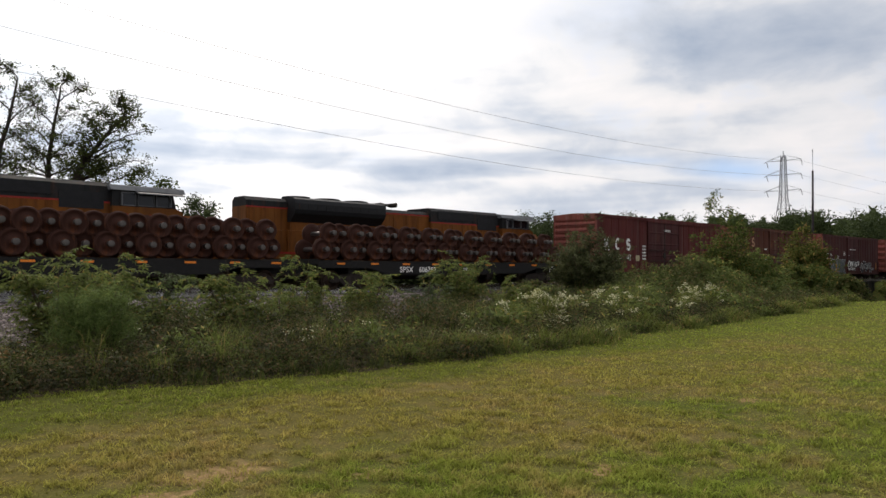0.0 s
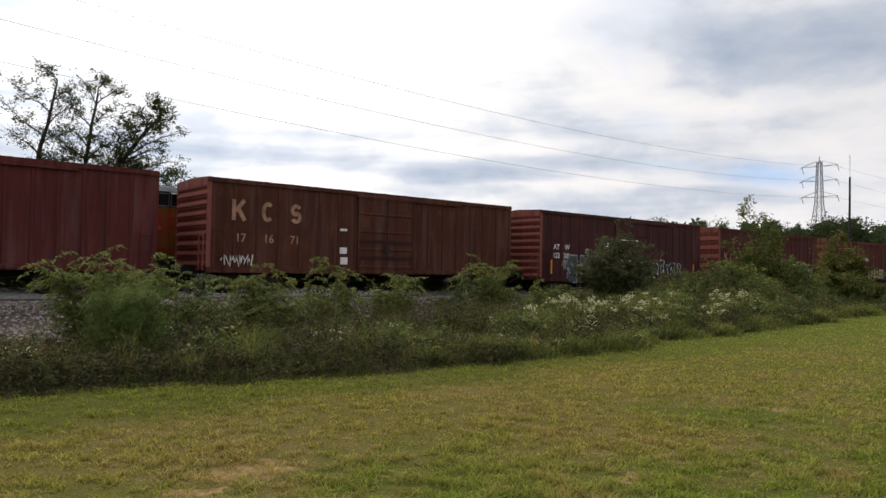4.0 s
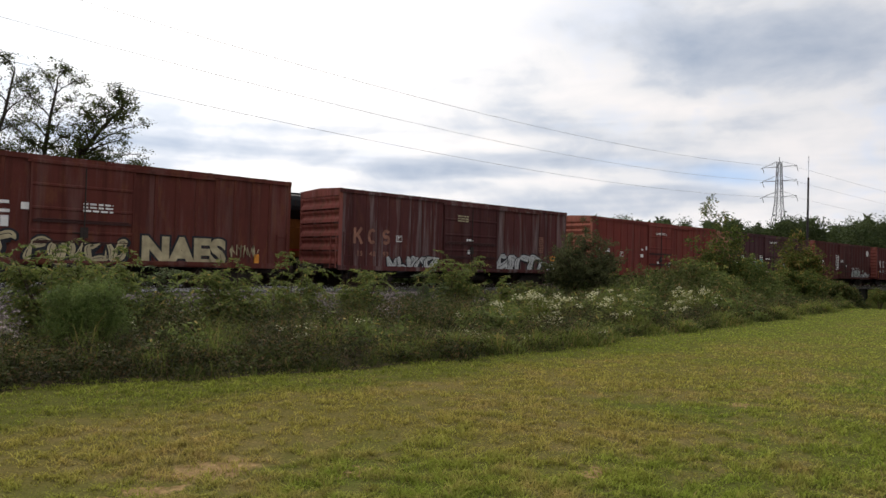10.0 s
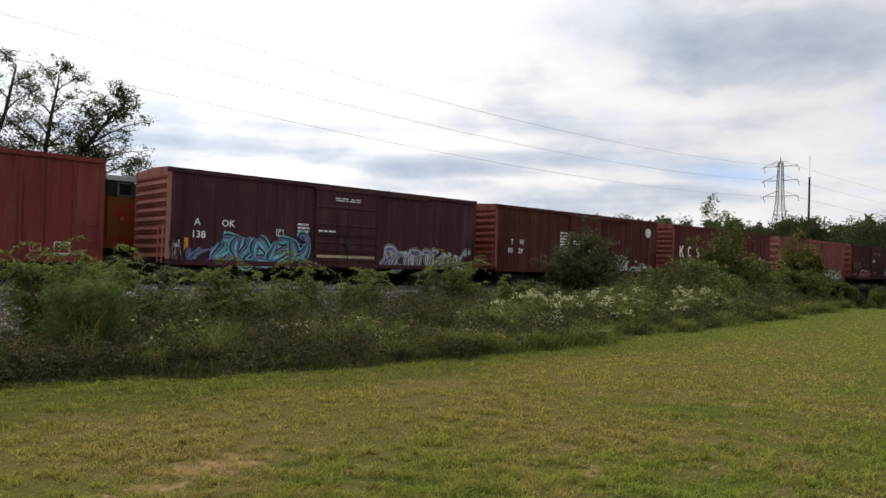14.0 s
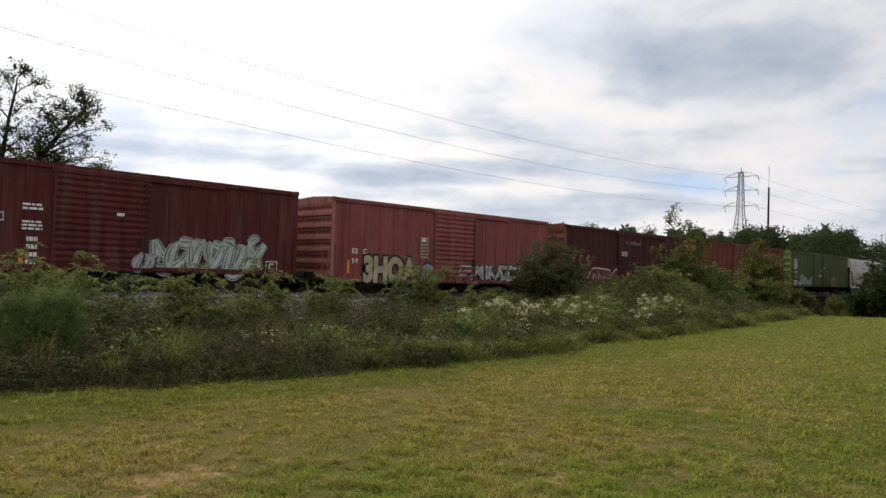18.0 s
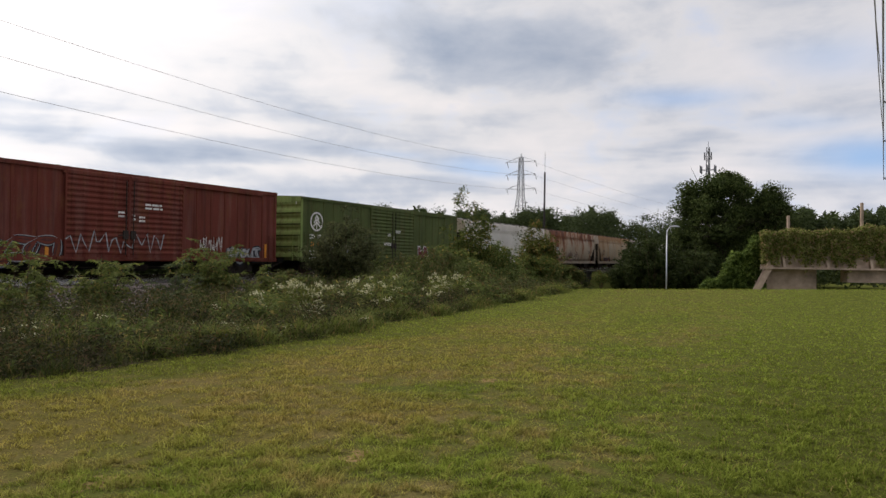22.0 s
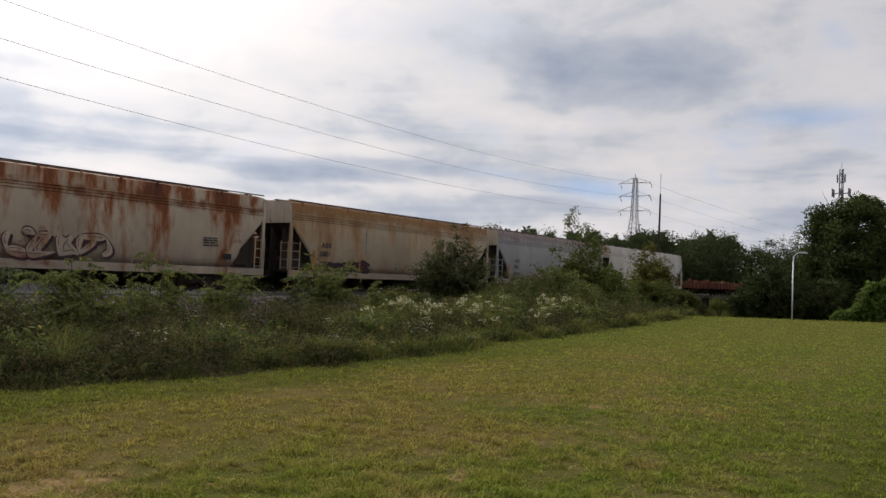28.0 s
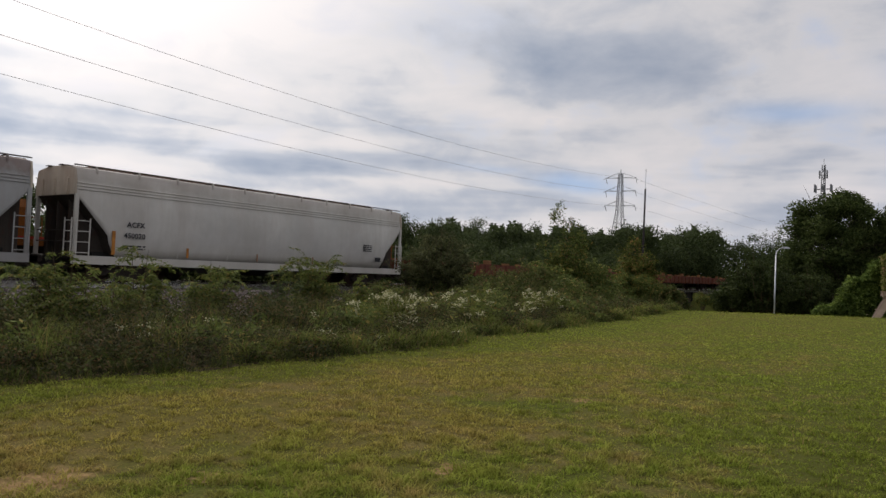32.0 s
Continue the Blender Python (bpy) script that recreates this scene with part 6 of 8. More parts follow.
    part("fuel_tank", bm, M_BLACK, lo)
    wm, tm = wheel_mesh()
    for c in (3.6, 18.2):
        bm = bmesh.new()
        for s in (-1, 1):
            box(bm, c - 2.4, c + 2.4, s * 1.1 - 0.08, s * 1.1 + 0.08, 0.5, 0.95, 0.05)
            for d in (-1.75, 0, 1.75):
                box(bm, c + d - 0.2, c + d + 0.2, s * 1.12 - 0.12, s * 1.12 + 0.12, 0.3, 0.75)
        box(bm, c - 0.5, c + 0.5, -1.0, 1.0, 0.7, 1.35)
        tr = part("truck", bm, M_TRUCK, lo)
        for d in (-1.75, 0, 1.75):
            for s in (-1, 1):
                w = part("wheel", wm, M_WHEEL, tr)
                w.location, w.rotation_euler, w.scale = (c + d, s * 0.72, 0.5), (0, 0, 0 if s < 0 else math.pi), (1.1, 1.0, 1.1)
    for a, s in ((0, -1), (22, 1)):
        bm = bmesh.new()
        box(bm, min(a, a + s * 0.45), max(a, a + s * 0.45), -0.15, 0.15, 0.75, 1.05, 0.04)
        box(bm, min(a, a + s * 0.12), max(a, a + s * 0.12), -1.4, 1.4, 0.45, 1.35)
        part("coupler", bm, M_TRUCK, lo)
    return lo


loco = locomotive(15.05)
second = copy_thing(loco, pose(-7.95, FAR_Y, RAIL_Z))
letters(second, "4364", 17.5, 2.46, 0.72, M_RED_L, 1.0, -1.512, 0.02)
copy_thing(loco, pose(-30.6, FAR_Y, RAIL_Z))

# ---- plants ----
RNG = np.random.default_rng(7)


def leaf_material(name, low, high, dry=None, dry_share=0.0, through_light=0.35, patch=0.85, size=0.9, deep=0.75):
    """Leaves vary one by one, and let some light through."""
    n = Nodes(name)
    isl = n.island()
    c = n.mix(isl, low, high)
    # noise blots paint shadowed gaps and lit tips into the foliage colour
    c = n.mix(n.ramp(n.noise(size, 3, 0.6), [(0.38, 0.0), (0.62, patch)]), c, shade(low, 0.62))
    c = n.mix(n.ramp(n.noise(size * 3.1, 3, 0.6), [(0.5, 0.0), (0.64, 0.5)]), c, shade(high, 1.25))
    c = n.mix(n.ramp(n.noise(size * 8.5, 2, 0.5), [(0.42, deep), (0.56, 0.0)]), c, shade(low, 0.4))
    if dry:
        w = n.math("FRACT", n.math("MULTIPLY", isl, 17.3))
        c = n.mix(n.ramp(w, [(1.0 - dry_share - 0.01, 0.0), (1.0 - dry_share, 1.0)]), c, dry)
    n.done(c, 0.75, 0, 0.1)
    tr, mx = n.t.nodes.new("ShaderNodeBsdfTranslucent"), n.t.nodes.new("ShaderNodeMixShader")
    n.link(c, tr.inputs["Color"])
    mx.inputs[0].default_value = through_light
    n.link(n.bsdf.outputs[0], mx.inputs[1]), n.link(tr.outputs[0], mx.inputs[2])
    n.link(mx.outputs[0], n.t.nodes["Material Output"].inputs["Surface"])
    return n.mat


def leaf_quads(pos, length, width, droop=0.3, up=0.0):
    """Pointed four-cornered leaves at the given places, turned every way."""
    k = len(pos)
    a = RNG.uniform(0, 2 * np.pi, k)
    tilt = RNG.normal(up, 0.5, k) - droop
    d = np.stack([np.cos(a) * np.cos(tilt), np.sin(a) * np.cos(tilt), np.sin(tilt)], 1)
    s = np.cross(d, np.array([0, 0, 1.0]) + RNG.normal(0, 0.55, (k, 3)))
    s /= np.linalg.norm(s, axis=1, keepdims=True) + 1e-9
    L, W = (np.asarray(length) * RNG.uniform(0.6, 1.3, k))[:, None], (np.asarray(width) * RNG.uniform(0.7, 1.2, k))[:, None]
    V = np.stack([pos, pos + d * L * 0.45 + s * W / 2, pos + d * L, pos + d * L * 0.45 - s * W / 2], 1).reshape(-1, 3)
    return V, np.arange(4 * k).reshape(k, 4)


def blades(base, height, width, lean=0.35):
    """Grass blades: a bent strip that ends in a point, two faces each joined as one island."""
    k = len(base)
    a = RNG.uniform(0, 2 * np.pi, k)
    h = np.asarray(height) * RNG.uniform(0.55, 1.25, k)
    out = np.stack([np.cos(a), np.sin(a), np.zeros(k)], 1)
    side = np.stack([-np.sin(a), np.cos(a), np.zeros(k)], 1) * (np.asarray(width) * RNG.uniform(0.7, 1.3, k))[:, None] / 2
    ln = (RNG.uniform(0.1, 1.0, k) * lean)[:, None]
    up = np.array([0, 0, 1.0])
    mid = base + up * (h * 0.6)[:, None] + out * ln * (h * 0.4)[:, None]
    tip = base + up * (h * 0.92)[:, None] + out * ln * (h * 1.3)[:, None]
    V = np.stack([base - side, base + side, mid + side * 0.8, mid - side * 0.8, tip], 1).reshape(-1, 3)
    i = np.arange(k)[:, None] * 5
    F = np.concatenate([i + np.array([0, 1, 2]), i + np.array([0, 2, 3]), i + np.array([3, 2, 4])], 0)
    return V, F


def gz(x, y):
    return np.array([ground_z(a, b) for a, b in zip(x, y)])


def stuff(name, V, F, mat, label, category):
    return tagged(raw(name, V, F, mat), label, category, kind="stuff")


def border_y(x):
    return 9.8 + 0.16 * np.sin(x * 0.9) + 0.1 * np.sin(x * 2.7) - 0.95 * np.exp(-((x - 9.0) / 4.5) ** 2) + 0.03 * np.maximum(0, x - 15) ** 1.45


# lawn: mown grass; blades thin out evenly with distance and grow coarser
def lawn_blade_material():
    n = Nodes("lawn_grass")
    isl = n.island()
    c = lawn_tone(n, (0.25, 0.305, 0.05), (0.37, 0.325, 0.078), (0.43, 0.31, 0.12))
    c = n.mix(isl, shade_node(n, c, 0.68), shade_node(n, c, 1.4))
    c = n.mix(n.ramp(n.noise(4.5, 4, 0.65), [(0.42, 0.0), (0.6, 0.5)]), c, shade_node(n, c, 0.45))
    w = n.math("FRACT", n.math("MULTIPLY", isl, 17.3))
    c = n.mix(n.ramp(w, [(0.965, 0.0), (0.97, 1.0)]), c, (0.33, 0.275, 0.095))
    n.done(c, 0.85, 0, 0.0)
    tr, mx = n.t.nodes.new("ShaderNodeBsdfTranslucent"), n.t.nodes.new("ShaderNodeMixShader")
    n.link(c, tr.inputs["Color"])
    mx.inputs[0].default_value = 0.35
    n.link(n.bsdf.outputs[0], mx.inputs[1]), n.link(tr.outputs[0], mx.inputs[2])
    n.link(mx.outputs[0], n.t.nodes["Material Output"].inputs["Surface"])
    return n.mat


M_GRASS = lawn_blade_material()
def value_noise(x, y, size, seed):
    """Smooth random heights, 0 to 1, over a grid of the given size."""
    g = np.random.default_rng(seed).uniform(0, 1, (128, 128))
    u, v = x / size, y / size
    i, j = np.floor(u).astype(int), np.floor(v).astype(int)
    a, b = u - i, v - j
    a, b = a * a * (3 - 2 * a), b * b * (3 - 2 * b)
    at = lambda p, q: g[p % 128, q % 128]
    return (at(i, j) * (1 - a) + at(i + 1, j) * a) * (1 - b) + (at(i, j + 1) * (1 - a) + at(i + 1, j + 1) * a) * b


k = 680000
r = np.exp(RNG.uniform(math.log(2.0), math.log(56.0), k))
a = RNG.uniform(radians(-26), radians(84), k)
x, y = r * np.cos(a), r * np.sin(a)
keep = (y < border_y(x) + 0.35) & (x + y < 53.5)
for bx, by, br in BARE:
    d = np.hypot((x - bx) / 1.5, y - by)
    keep &= (d > br * RNG.uniform(-0.5, 1.8, k) * (0.5 + value_noise(x, y, 0.13, 21)))
thick = 0.6 * value_noise(x, y, 0.11, 3) + 0.25 * value_noise(x, y, 0.31, 4) + 0.15 * value_noise(x, y, 1.3, 5)
keep &= RNG.uniform(0.22, 0.58, k) < thick + 0.22 * np.clip((r - 6) / 12, 0, 1) + 0.16 * np.clip((2.4 - y) / 3, 0, 1)
x, y, r, thick = x[keep], y[keep], r[keep], thick[keep]
V, F = blades(np.stack([x, y, gz(x, y) - 0.004], 1), (0.016 + 0.15 * np.clip(thick - 0.4, 0, 0.5)) / (1 + 0.5 * (r / 14) ** 2) + 0.0003 * r, 0.0034 + 0.00105 * r + 0.00045 * np.maximum(0, r - 10), 1.7)
stuff("lawn_grass", V, F, M_GRASS, "short mown lawn grass, patchy and partly dry", "grass")

# fringe of long grass where the mower stops
M_LONG = leaf_material("long_grass", (0.09, 0.12, 0.024), (0.225, 0.255, 0.058), (0.29, 0.22, 0.08), 0.12, 0.4, 0.45, 0.9, 0.35)
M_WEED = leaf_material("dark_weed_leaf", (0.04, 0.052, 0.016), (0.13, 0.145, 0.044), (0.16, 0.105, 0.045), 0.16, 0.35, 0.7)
# next two are darkened: shade on the backlit weed fronts is in their colour
M_LOW = leaf_material("tangled_weed_shaded", (0.03, 0.034, 0.014), (0.088, 0.09, 0.034), (0.12, 0.085, 0.045), 0.18, 0.35, 0.7)
M_EDGE = leaf_material("edge_grass_shaded", (0.05, 0.07, 0.016), (0.12, 0.15, 0.036), (0.16, 0.125, 0.05), 0.1, 0.35)
# lighter weed leaf for x over 13.5; the better light there is painted in
M_WEED3 = leaf_material("lit_weed_leaf", (0.06, 0.08, 0.024), (0.165, 0.185, 0.058), (0.19, 0.135, 0.055), 0.1, 0.4, 0.6, 0.9, 0.5)
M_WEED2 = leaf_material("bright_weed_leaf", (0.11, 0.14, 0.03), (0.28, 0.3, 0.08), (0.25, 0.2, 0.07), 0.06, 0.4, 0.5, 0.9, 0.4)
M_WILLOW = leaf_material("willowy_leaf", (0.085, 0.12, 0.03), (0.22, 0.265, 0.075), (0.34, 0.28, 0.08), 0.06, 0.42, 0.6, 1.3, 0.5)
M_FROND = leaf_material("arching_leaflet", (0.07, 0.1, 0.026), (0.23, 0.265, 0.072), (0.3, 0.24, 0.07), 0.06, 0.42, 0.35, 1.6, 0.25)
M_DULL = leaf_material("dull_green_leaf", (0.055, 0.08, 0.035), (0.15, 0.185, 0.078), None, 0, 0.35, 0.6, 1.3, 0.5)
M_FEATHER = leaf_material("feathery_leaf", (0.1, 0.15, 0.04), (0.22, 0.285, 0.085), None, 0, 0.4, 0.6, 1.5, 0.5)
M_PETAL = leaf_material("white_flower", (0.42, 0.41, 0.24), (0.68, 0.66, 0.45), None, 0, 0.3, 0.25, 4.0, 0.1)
M_STEM = plain("dry_stem", (0.075, 0.055, 0.032), 0.85)
M_DRY = leaf_material("dead_weed", (0.11, 0.075, 0.04), (0.2, 0.145, 0.08), None, 0, 0.25)


# brown litter, coloured dark to carry the shadow below the weeds as well
n_ = Nodes("weedy_earth")
M_EARTH = n_.done(n_.mix(n_.ramp(n_.noise(5, 5, 0.65), [(0.35, 0.0), (0.65, 1.0)]), (0.03, 0.024, 0.014), (0.075, 0.058, 0.03)), 0.95, 0, 0.05)
bx_ = np.arange(0.0, 56.1, 0.5)
V = [(float(x), float(border_y(x) + 0.05 + (22.0 - border_y(x)) * f), ground_z(x, float(border_y(x) + 0.05 + (22.0 - border_y(x)) * f)) + 0.006) for x in bx_ for f in (0, 0.2, 0.4, 0.6, 0.74, 0.87, 1.0)]
F = [(7 * i + j, 7 * i + 7 + j, 7 * i + 8 + j, 7 * i + 1 + j) for i in range(len(bx_) - 1) for j in range(6)]
tagged(raw("verge_earth", V, F, M_EARTH), "littered earth below the trackside weeds, their shadow in its dark colour", "soil", kind="structure")


def tufts(k, x0, x1, dy0, dy1, blades_each, h0, h1, r, w, lean, mat, name, label):
    """Separate tussocks of long grass, each leaning out from its middle."""
    cx = RNG.uniform(x0, x1, k)
    cy = border_y(cx) + RNG.uniform(dy0, dy1, k)
    i = np.repeat(np.arange(k), blades_each)
    g = RNG.normal(0, 1, (len(i), 2)) * r * RNG.uniform(0.6, 1.3, k)[i][:, None]
    x, y = cx[i] + g[:, 0], cy[i] + g[:, 1]
    hh = RNG.uniform(h0, h1, k)[i] * np.exp(-(g ** 2).sum(1) / (2.5 * r * r))
    V, F = blades(np.stack([x, y, gz(x, y)], 1), np.maximum(0.08, hh), w * (1 + x / 30), lean)
    stuff(name, V, F, mat, label, "grass")


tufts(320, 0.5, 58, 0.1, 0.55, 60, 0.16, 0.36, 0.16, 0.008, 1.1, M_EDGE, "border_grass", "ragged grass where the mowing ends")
tufts(62, 7.5, 42, 0.15, 1.1, 300, 0.26, 0.56, 0.34, 0.012, 1.5, M_LONG, "grass_tussocks", "arching tussocks of long yellow-green grass")
tufts(40, 0.5, 14, 0.5, 4.5, 90, 0.5, 1.0, 0.2, 0.007, 0.9, M_LONG, "tall_grass", "tall wild grass standing among the weeds")


def weed_height(x, y):
    """How tall the wild growth stands on the strip between lawn and railway."""
    d = np.clip((y - border_y(x)) / 3.5, 0, 1)
    h = 0.3 + 0.34 * d + 0.16 * np.sin(x * 0.9 + y * 0.7) * d + 0.12 * np.sin(x * 2.3 - y * 1.3) * d
    h += 0.62 * d * np.clip((x - 17) / 8, 0, 1) * (0.75 + 0.3 * np.sin(x * 0.8 + 1.0))
    h = h * (1 - 0.5 * np.clip((y - 14.5) / 2, 0, 1) * (x < 26))
    return np.maximum(0.15, h)


CLX = 0.5 + RNG.uniform(0, 1, 420) ** 1.2 * 60
CLY = border_y(CLX) + 0.5 + RNG.uniform(0, 1, 420) * (21.8 - border_y(CLX))
CLH = RNG.uniform(0.5, 1.35, 420)
CLR = RNG.uniform(0.3, 0.75, 420) * (1 + CLX / 70)


def weed_field(k, per, leaf_l, leaf_w, mat, name, label, share, scale=1.0, droop=0.2, reach=(0.3, 99)):
    """Leafy stalks that stand in clumps of unequal height; each kind holds its own share of the clumps."""
    mine = np.where(RNG.uniform(0, 1, len(CLX)) < share)[0]
    c = mine[RNG.integers(0, len(mine), k)]
    x = CLX[c] + RNG.normal(0, 1, k) * CLR[c] * 0.6
    y = CLY[c] + RNG.normal(0, 1, k) * CLR[c] * 0.5
    y = np.maximum(y, border_y(x) + 0.1)
    ok = (RNG.uniform(0, 1, k) < np.where((y > 15.0) & (x < 22), 0.22, 1.0)) & (x + y < 76) & (x > reach[0]) & (x < reach[1]) & ~((x < 5.2) & (y > 13.2))
    x, y, c = x[ok], y[ok], c[ok]
    h = weed_height(x, y) * CLH[c] * RNG.uniform(0.6, 1.15, len(x)) * scale
    z = gz(x, y)
    i = np.repeat(np.arange(len(x)), per)
    f = RNG.uniform(0.05, 1.0, len(i)) ** 0.8
    spread = 0.15 * (1.15 - 0.75 * f)
    lean = RNG.normal(0, 0.14, (len(x), 2))
    pos = np.stack([x[i] + lean[i, 0] * f * h[i] + RNG.normal(0, 1, len(i)) * spread, y[i] + lean[i, 1] * f * h[i] + RNG.normal(0, 1, len(i)) * spread, z[i] + f * h[i]], 1)
    grow = 1 + x[i] / 45
    V, F = leaf_quads(pos, leaf_l * grow, leaf_w * grow, droop)
    stuff(name, V, F, mat, label, "weeds")
    return x, y, z, h


def stalks(x, y, z, h, r, mat, name, label):
    k = len(x)
    lean = RNG.normal(0, 0.12, (k, 2))
    a = RNG.uniform(0, 6.283, k)
    s = np.stack([np.cos(a) * r, np.sin(a) * r, np.zeros(k)], 1)
    b = np.stack([x, y, z - 0.02], 1)
    t = np.stack([x + lean[:, 0] * h, y + lean[:, 1] * h, z + h], 1)
    c, d = np.roll(s, 1, axis=1) * np.array([1, -1, 0]), None
    V = np.stack([b - s, b + s, t + s * 0.5, t - s * 0.5], 1).reshape(-1, 3)
    stuff(name, V, np.arange(4 * k).reshape(k, 4), mat, label, "weeds")


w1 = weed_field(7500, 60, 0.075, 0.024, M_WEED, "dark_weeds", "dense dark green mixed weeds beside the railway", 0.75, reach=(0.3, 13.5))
weed_field(4300, 36, 0.1, 0.036, M_WEED3, "olive_weeds", "olive-green mixed weeds beside the railway, better light put into their leaf colour", 0.75, reach=(13.5, 99))
weed_field(1900, 34, 0.12, 0.04, M_WILLOW, "bright_weeds", "yellow-green leafy weeds among darker ones", 0.22, 1.05)
weed_field(500, 30, 0.11, 0.045, M_WEED, "broad_leaved_weeds", "broad-leaved dark weeds beside the railway", 0.25, 0.8)
stalks(*[a[::2] for a in w1], 0.006, M_STEM, "weed_stalks", "thin brown weed stalks")
weed_field(900, 26, 0.05, 0.014, M_DRY, "dead_weeds", "brown dried-out weeds among the green", 0.15, 1.1)

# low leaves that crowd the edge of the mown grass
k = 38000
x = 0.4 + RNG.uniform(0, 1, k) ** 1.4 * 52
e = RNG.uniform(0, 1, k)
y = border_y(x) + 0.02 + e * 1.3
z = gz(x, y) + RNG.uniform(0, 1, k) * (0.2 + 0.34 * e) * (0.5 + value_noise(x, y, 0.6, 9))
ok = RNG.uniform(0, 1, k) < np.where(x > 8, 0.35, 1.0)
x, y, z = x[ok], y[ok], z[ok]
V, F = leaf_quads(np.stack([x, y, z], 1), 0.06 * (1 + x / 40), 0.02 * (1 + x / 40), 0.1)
stuff("edge_weeds", V, F, M_LOW, "low weeds crowding the edge of the mown grass, coloured dark as their backlit front", "weeds")

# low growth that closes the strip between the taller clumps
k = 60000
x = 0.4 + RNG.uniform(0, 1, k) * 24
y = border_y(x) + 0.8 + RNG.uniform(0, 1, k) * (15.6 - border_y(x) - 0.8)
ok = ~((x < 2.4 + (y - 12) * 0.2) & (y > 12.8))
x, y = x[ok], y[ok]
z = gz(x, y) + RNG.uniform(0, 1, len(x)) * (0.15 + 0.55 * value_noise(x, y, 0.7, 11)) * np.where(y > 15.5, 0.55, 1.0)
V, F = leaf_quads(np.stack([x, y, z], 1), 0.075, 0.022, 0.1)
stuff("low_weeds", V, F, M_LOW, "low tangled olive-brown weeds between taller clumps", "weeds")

# spindly weeds up to the shoulder of the ballast, in uneven clumps
k = 150
cx, cy, ch = 4.6 + RNG.uniform(0, 1, k) * 18, 13.6 + RNG.uniform(0, 1, k) * 2.9, RNG.uniform(0.3, 0.95, k)
i = np.repeat(np.arange(k), 260)
f = RNG.uniform(0.0, 1.0, len(i))
x, y = cx[i] + RNG.normal(0, 0.3, len(i)) * (1.1 - 0.6 * f), cy[i] + RNG.normal(0, 0.26, len(i)) * (1.1 - 0.6 * f)
V, F = leaf_quads(np.stack([x, y, gz(x, y) + f * ch[i] * RNG.uniform(0.7, 1.1, len(i))], 1), 0.095, 0.024, 0.1)
stuff("shoulder_weeds", V, F, M_WEED, "spindly dark weeds growing up to the ballast", "weeds")

# weeds with flat white flower heads
k = 46
patch = RNG.integers(0, 12, k)
px_, py_ = RNG.uniform(0, 1, 12), RNG.uniform(0, 1, 12)
fx = 12.9 + px_[patch] * 12 + RNG.normal(0, 0.4, k)
fy = 10.9 + px_[patch] * 0.9 + py_[patch] * 1.5 + RNG.normal(0, 0.3, k)
fh = RNG.uniform(0.6, 1.2, k) * np.where(fx > 20, 0.9, 1.0)
fz = gz(fx, fy)
i = np.repeat(np.arange(k), 110)
f = RNG.uniform(0.15, 1.0, len(i))
V, F = leaf_quads(np.stack([fx[i] + RNG.normal(0, 0.13, len(i)), fy[i] + RNG.normal(0, 0.13, len(i)), fz[i] + f * fh[i]], 1), 0.12, 0.036, 0.1)
stuff("flowering_weed_leaves", V, F, M_WEED2, "leafy green stems of white-flowered weeds", "weeds")
hd = np.repeat(np.arange(k), 2)
hx, hy = fx[hd] + RNG.normal(0, 0.17, len(hd)), fy[hd] + RNG.normal(0, 0.17, len(hd))
hz = fz[hd] + fh[hd] + 0.05 - np.abs(RNG.normal(0, 0.36, len(hd)))
i = np.repeat(np.arange(len(hd)), 34)
g = RNG.normal(0, 1, (len(i), 3)) * RNG.uniform(0.035, 0.085, len(hd))[i][:, None] * np.array([1, 1, 0.5])
V, F = leaf_quads(np.stack([hx[i], hy[i], hz[i]], 1) + g, 0.055, 0.05, 0.0)
stuff("white_flowers", V, F, M_PETAL, "flat clusters of small white flowers", "flowers")
i = RNG.integers(0, len(w1[0]), 36)
j = np.repeat(i, 16)
V, F = leaf_quads(np.stack([w1[0][j] + RNG.normal(0, 0.08, len(j)), w1[1][j] + RNG.normal(0, 0.08, len(j)), w1[2][j] + w1[3][j] + RNG.normal(0.02, 0.03, len(j))], 1), 0.035, 0.03, 0.0)
stuff("scattered_white_flowers", V, F, M_PETAL, "small pale flower heads scattered through the weeds", "flowers")


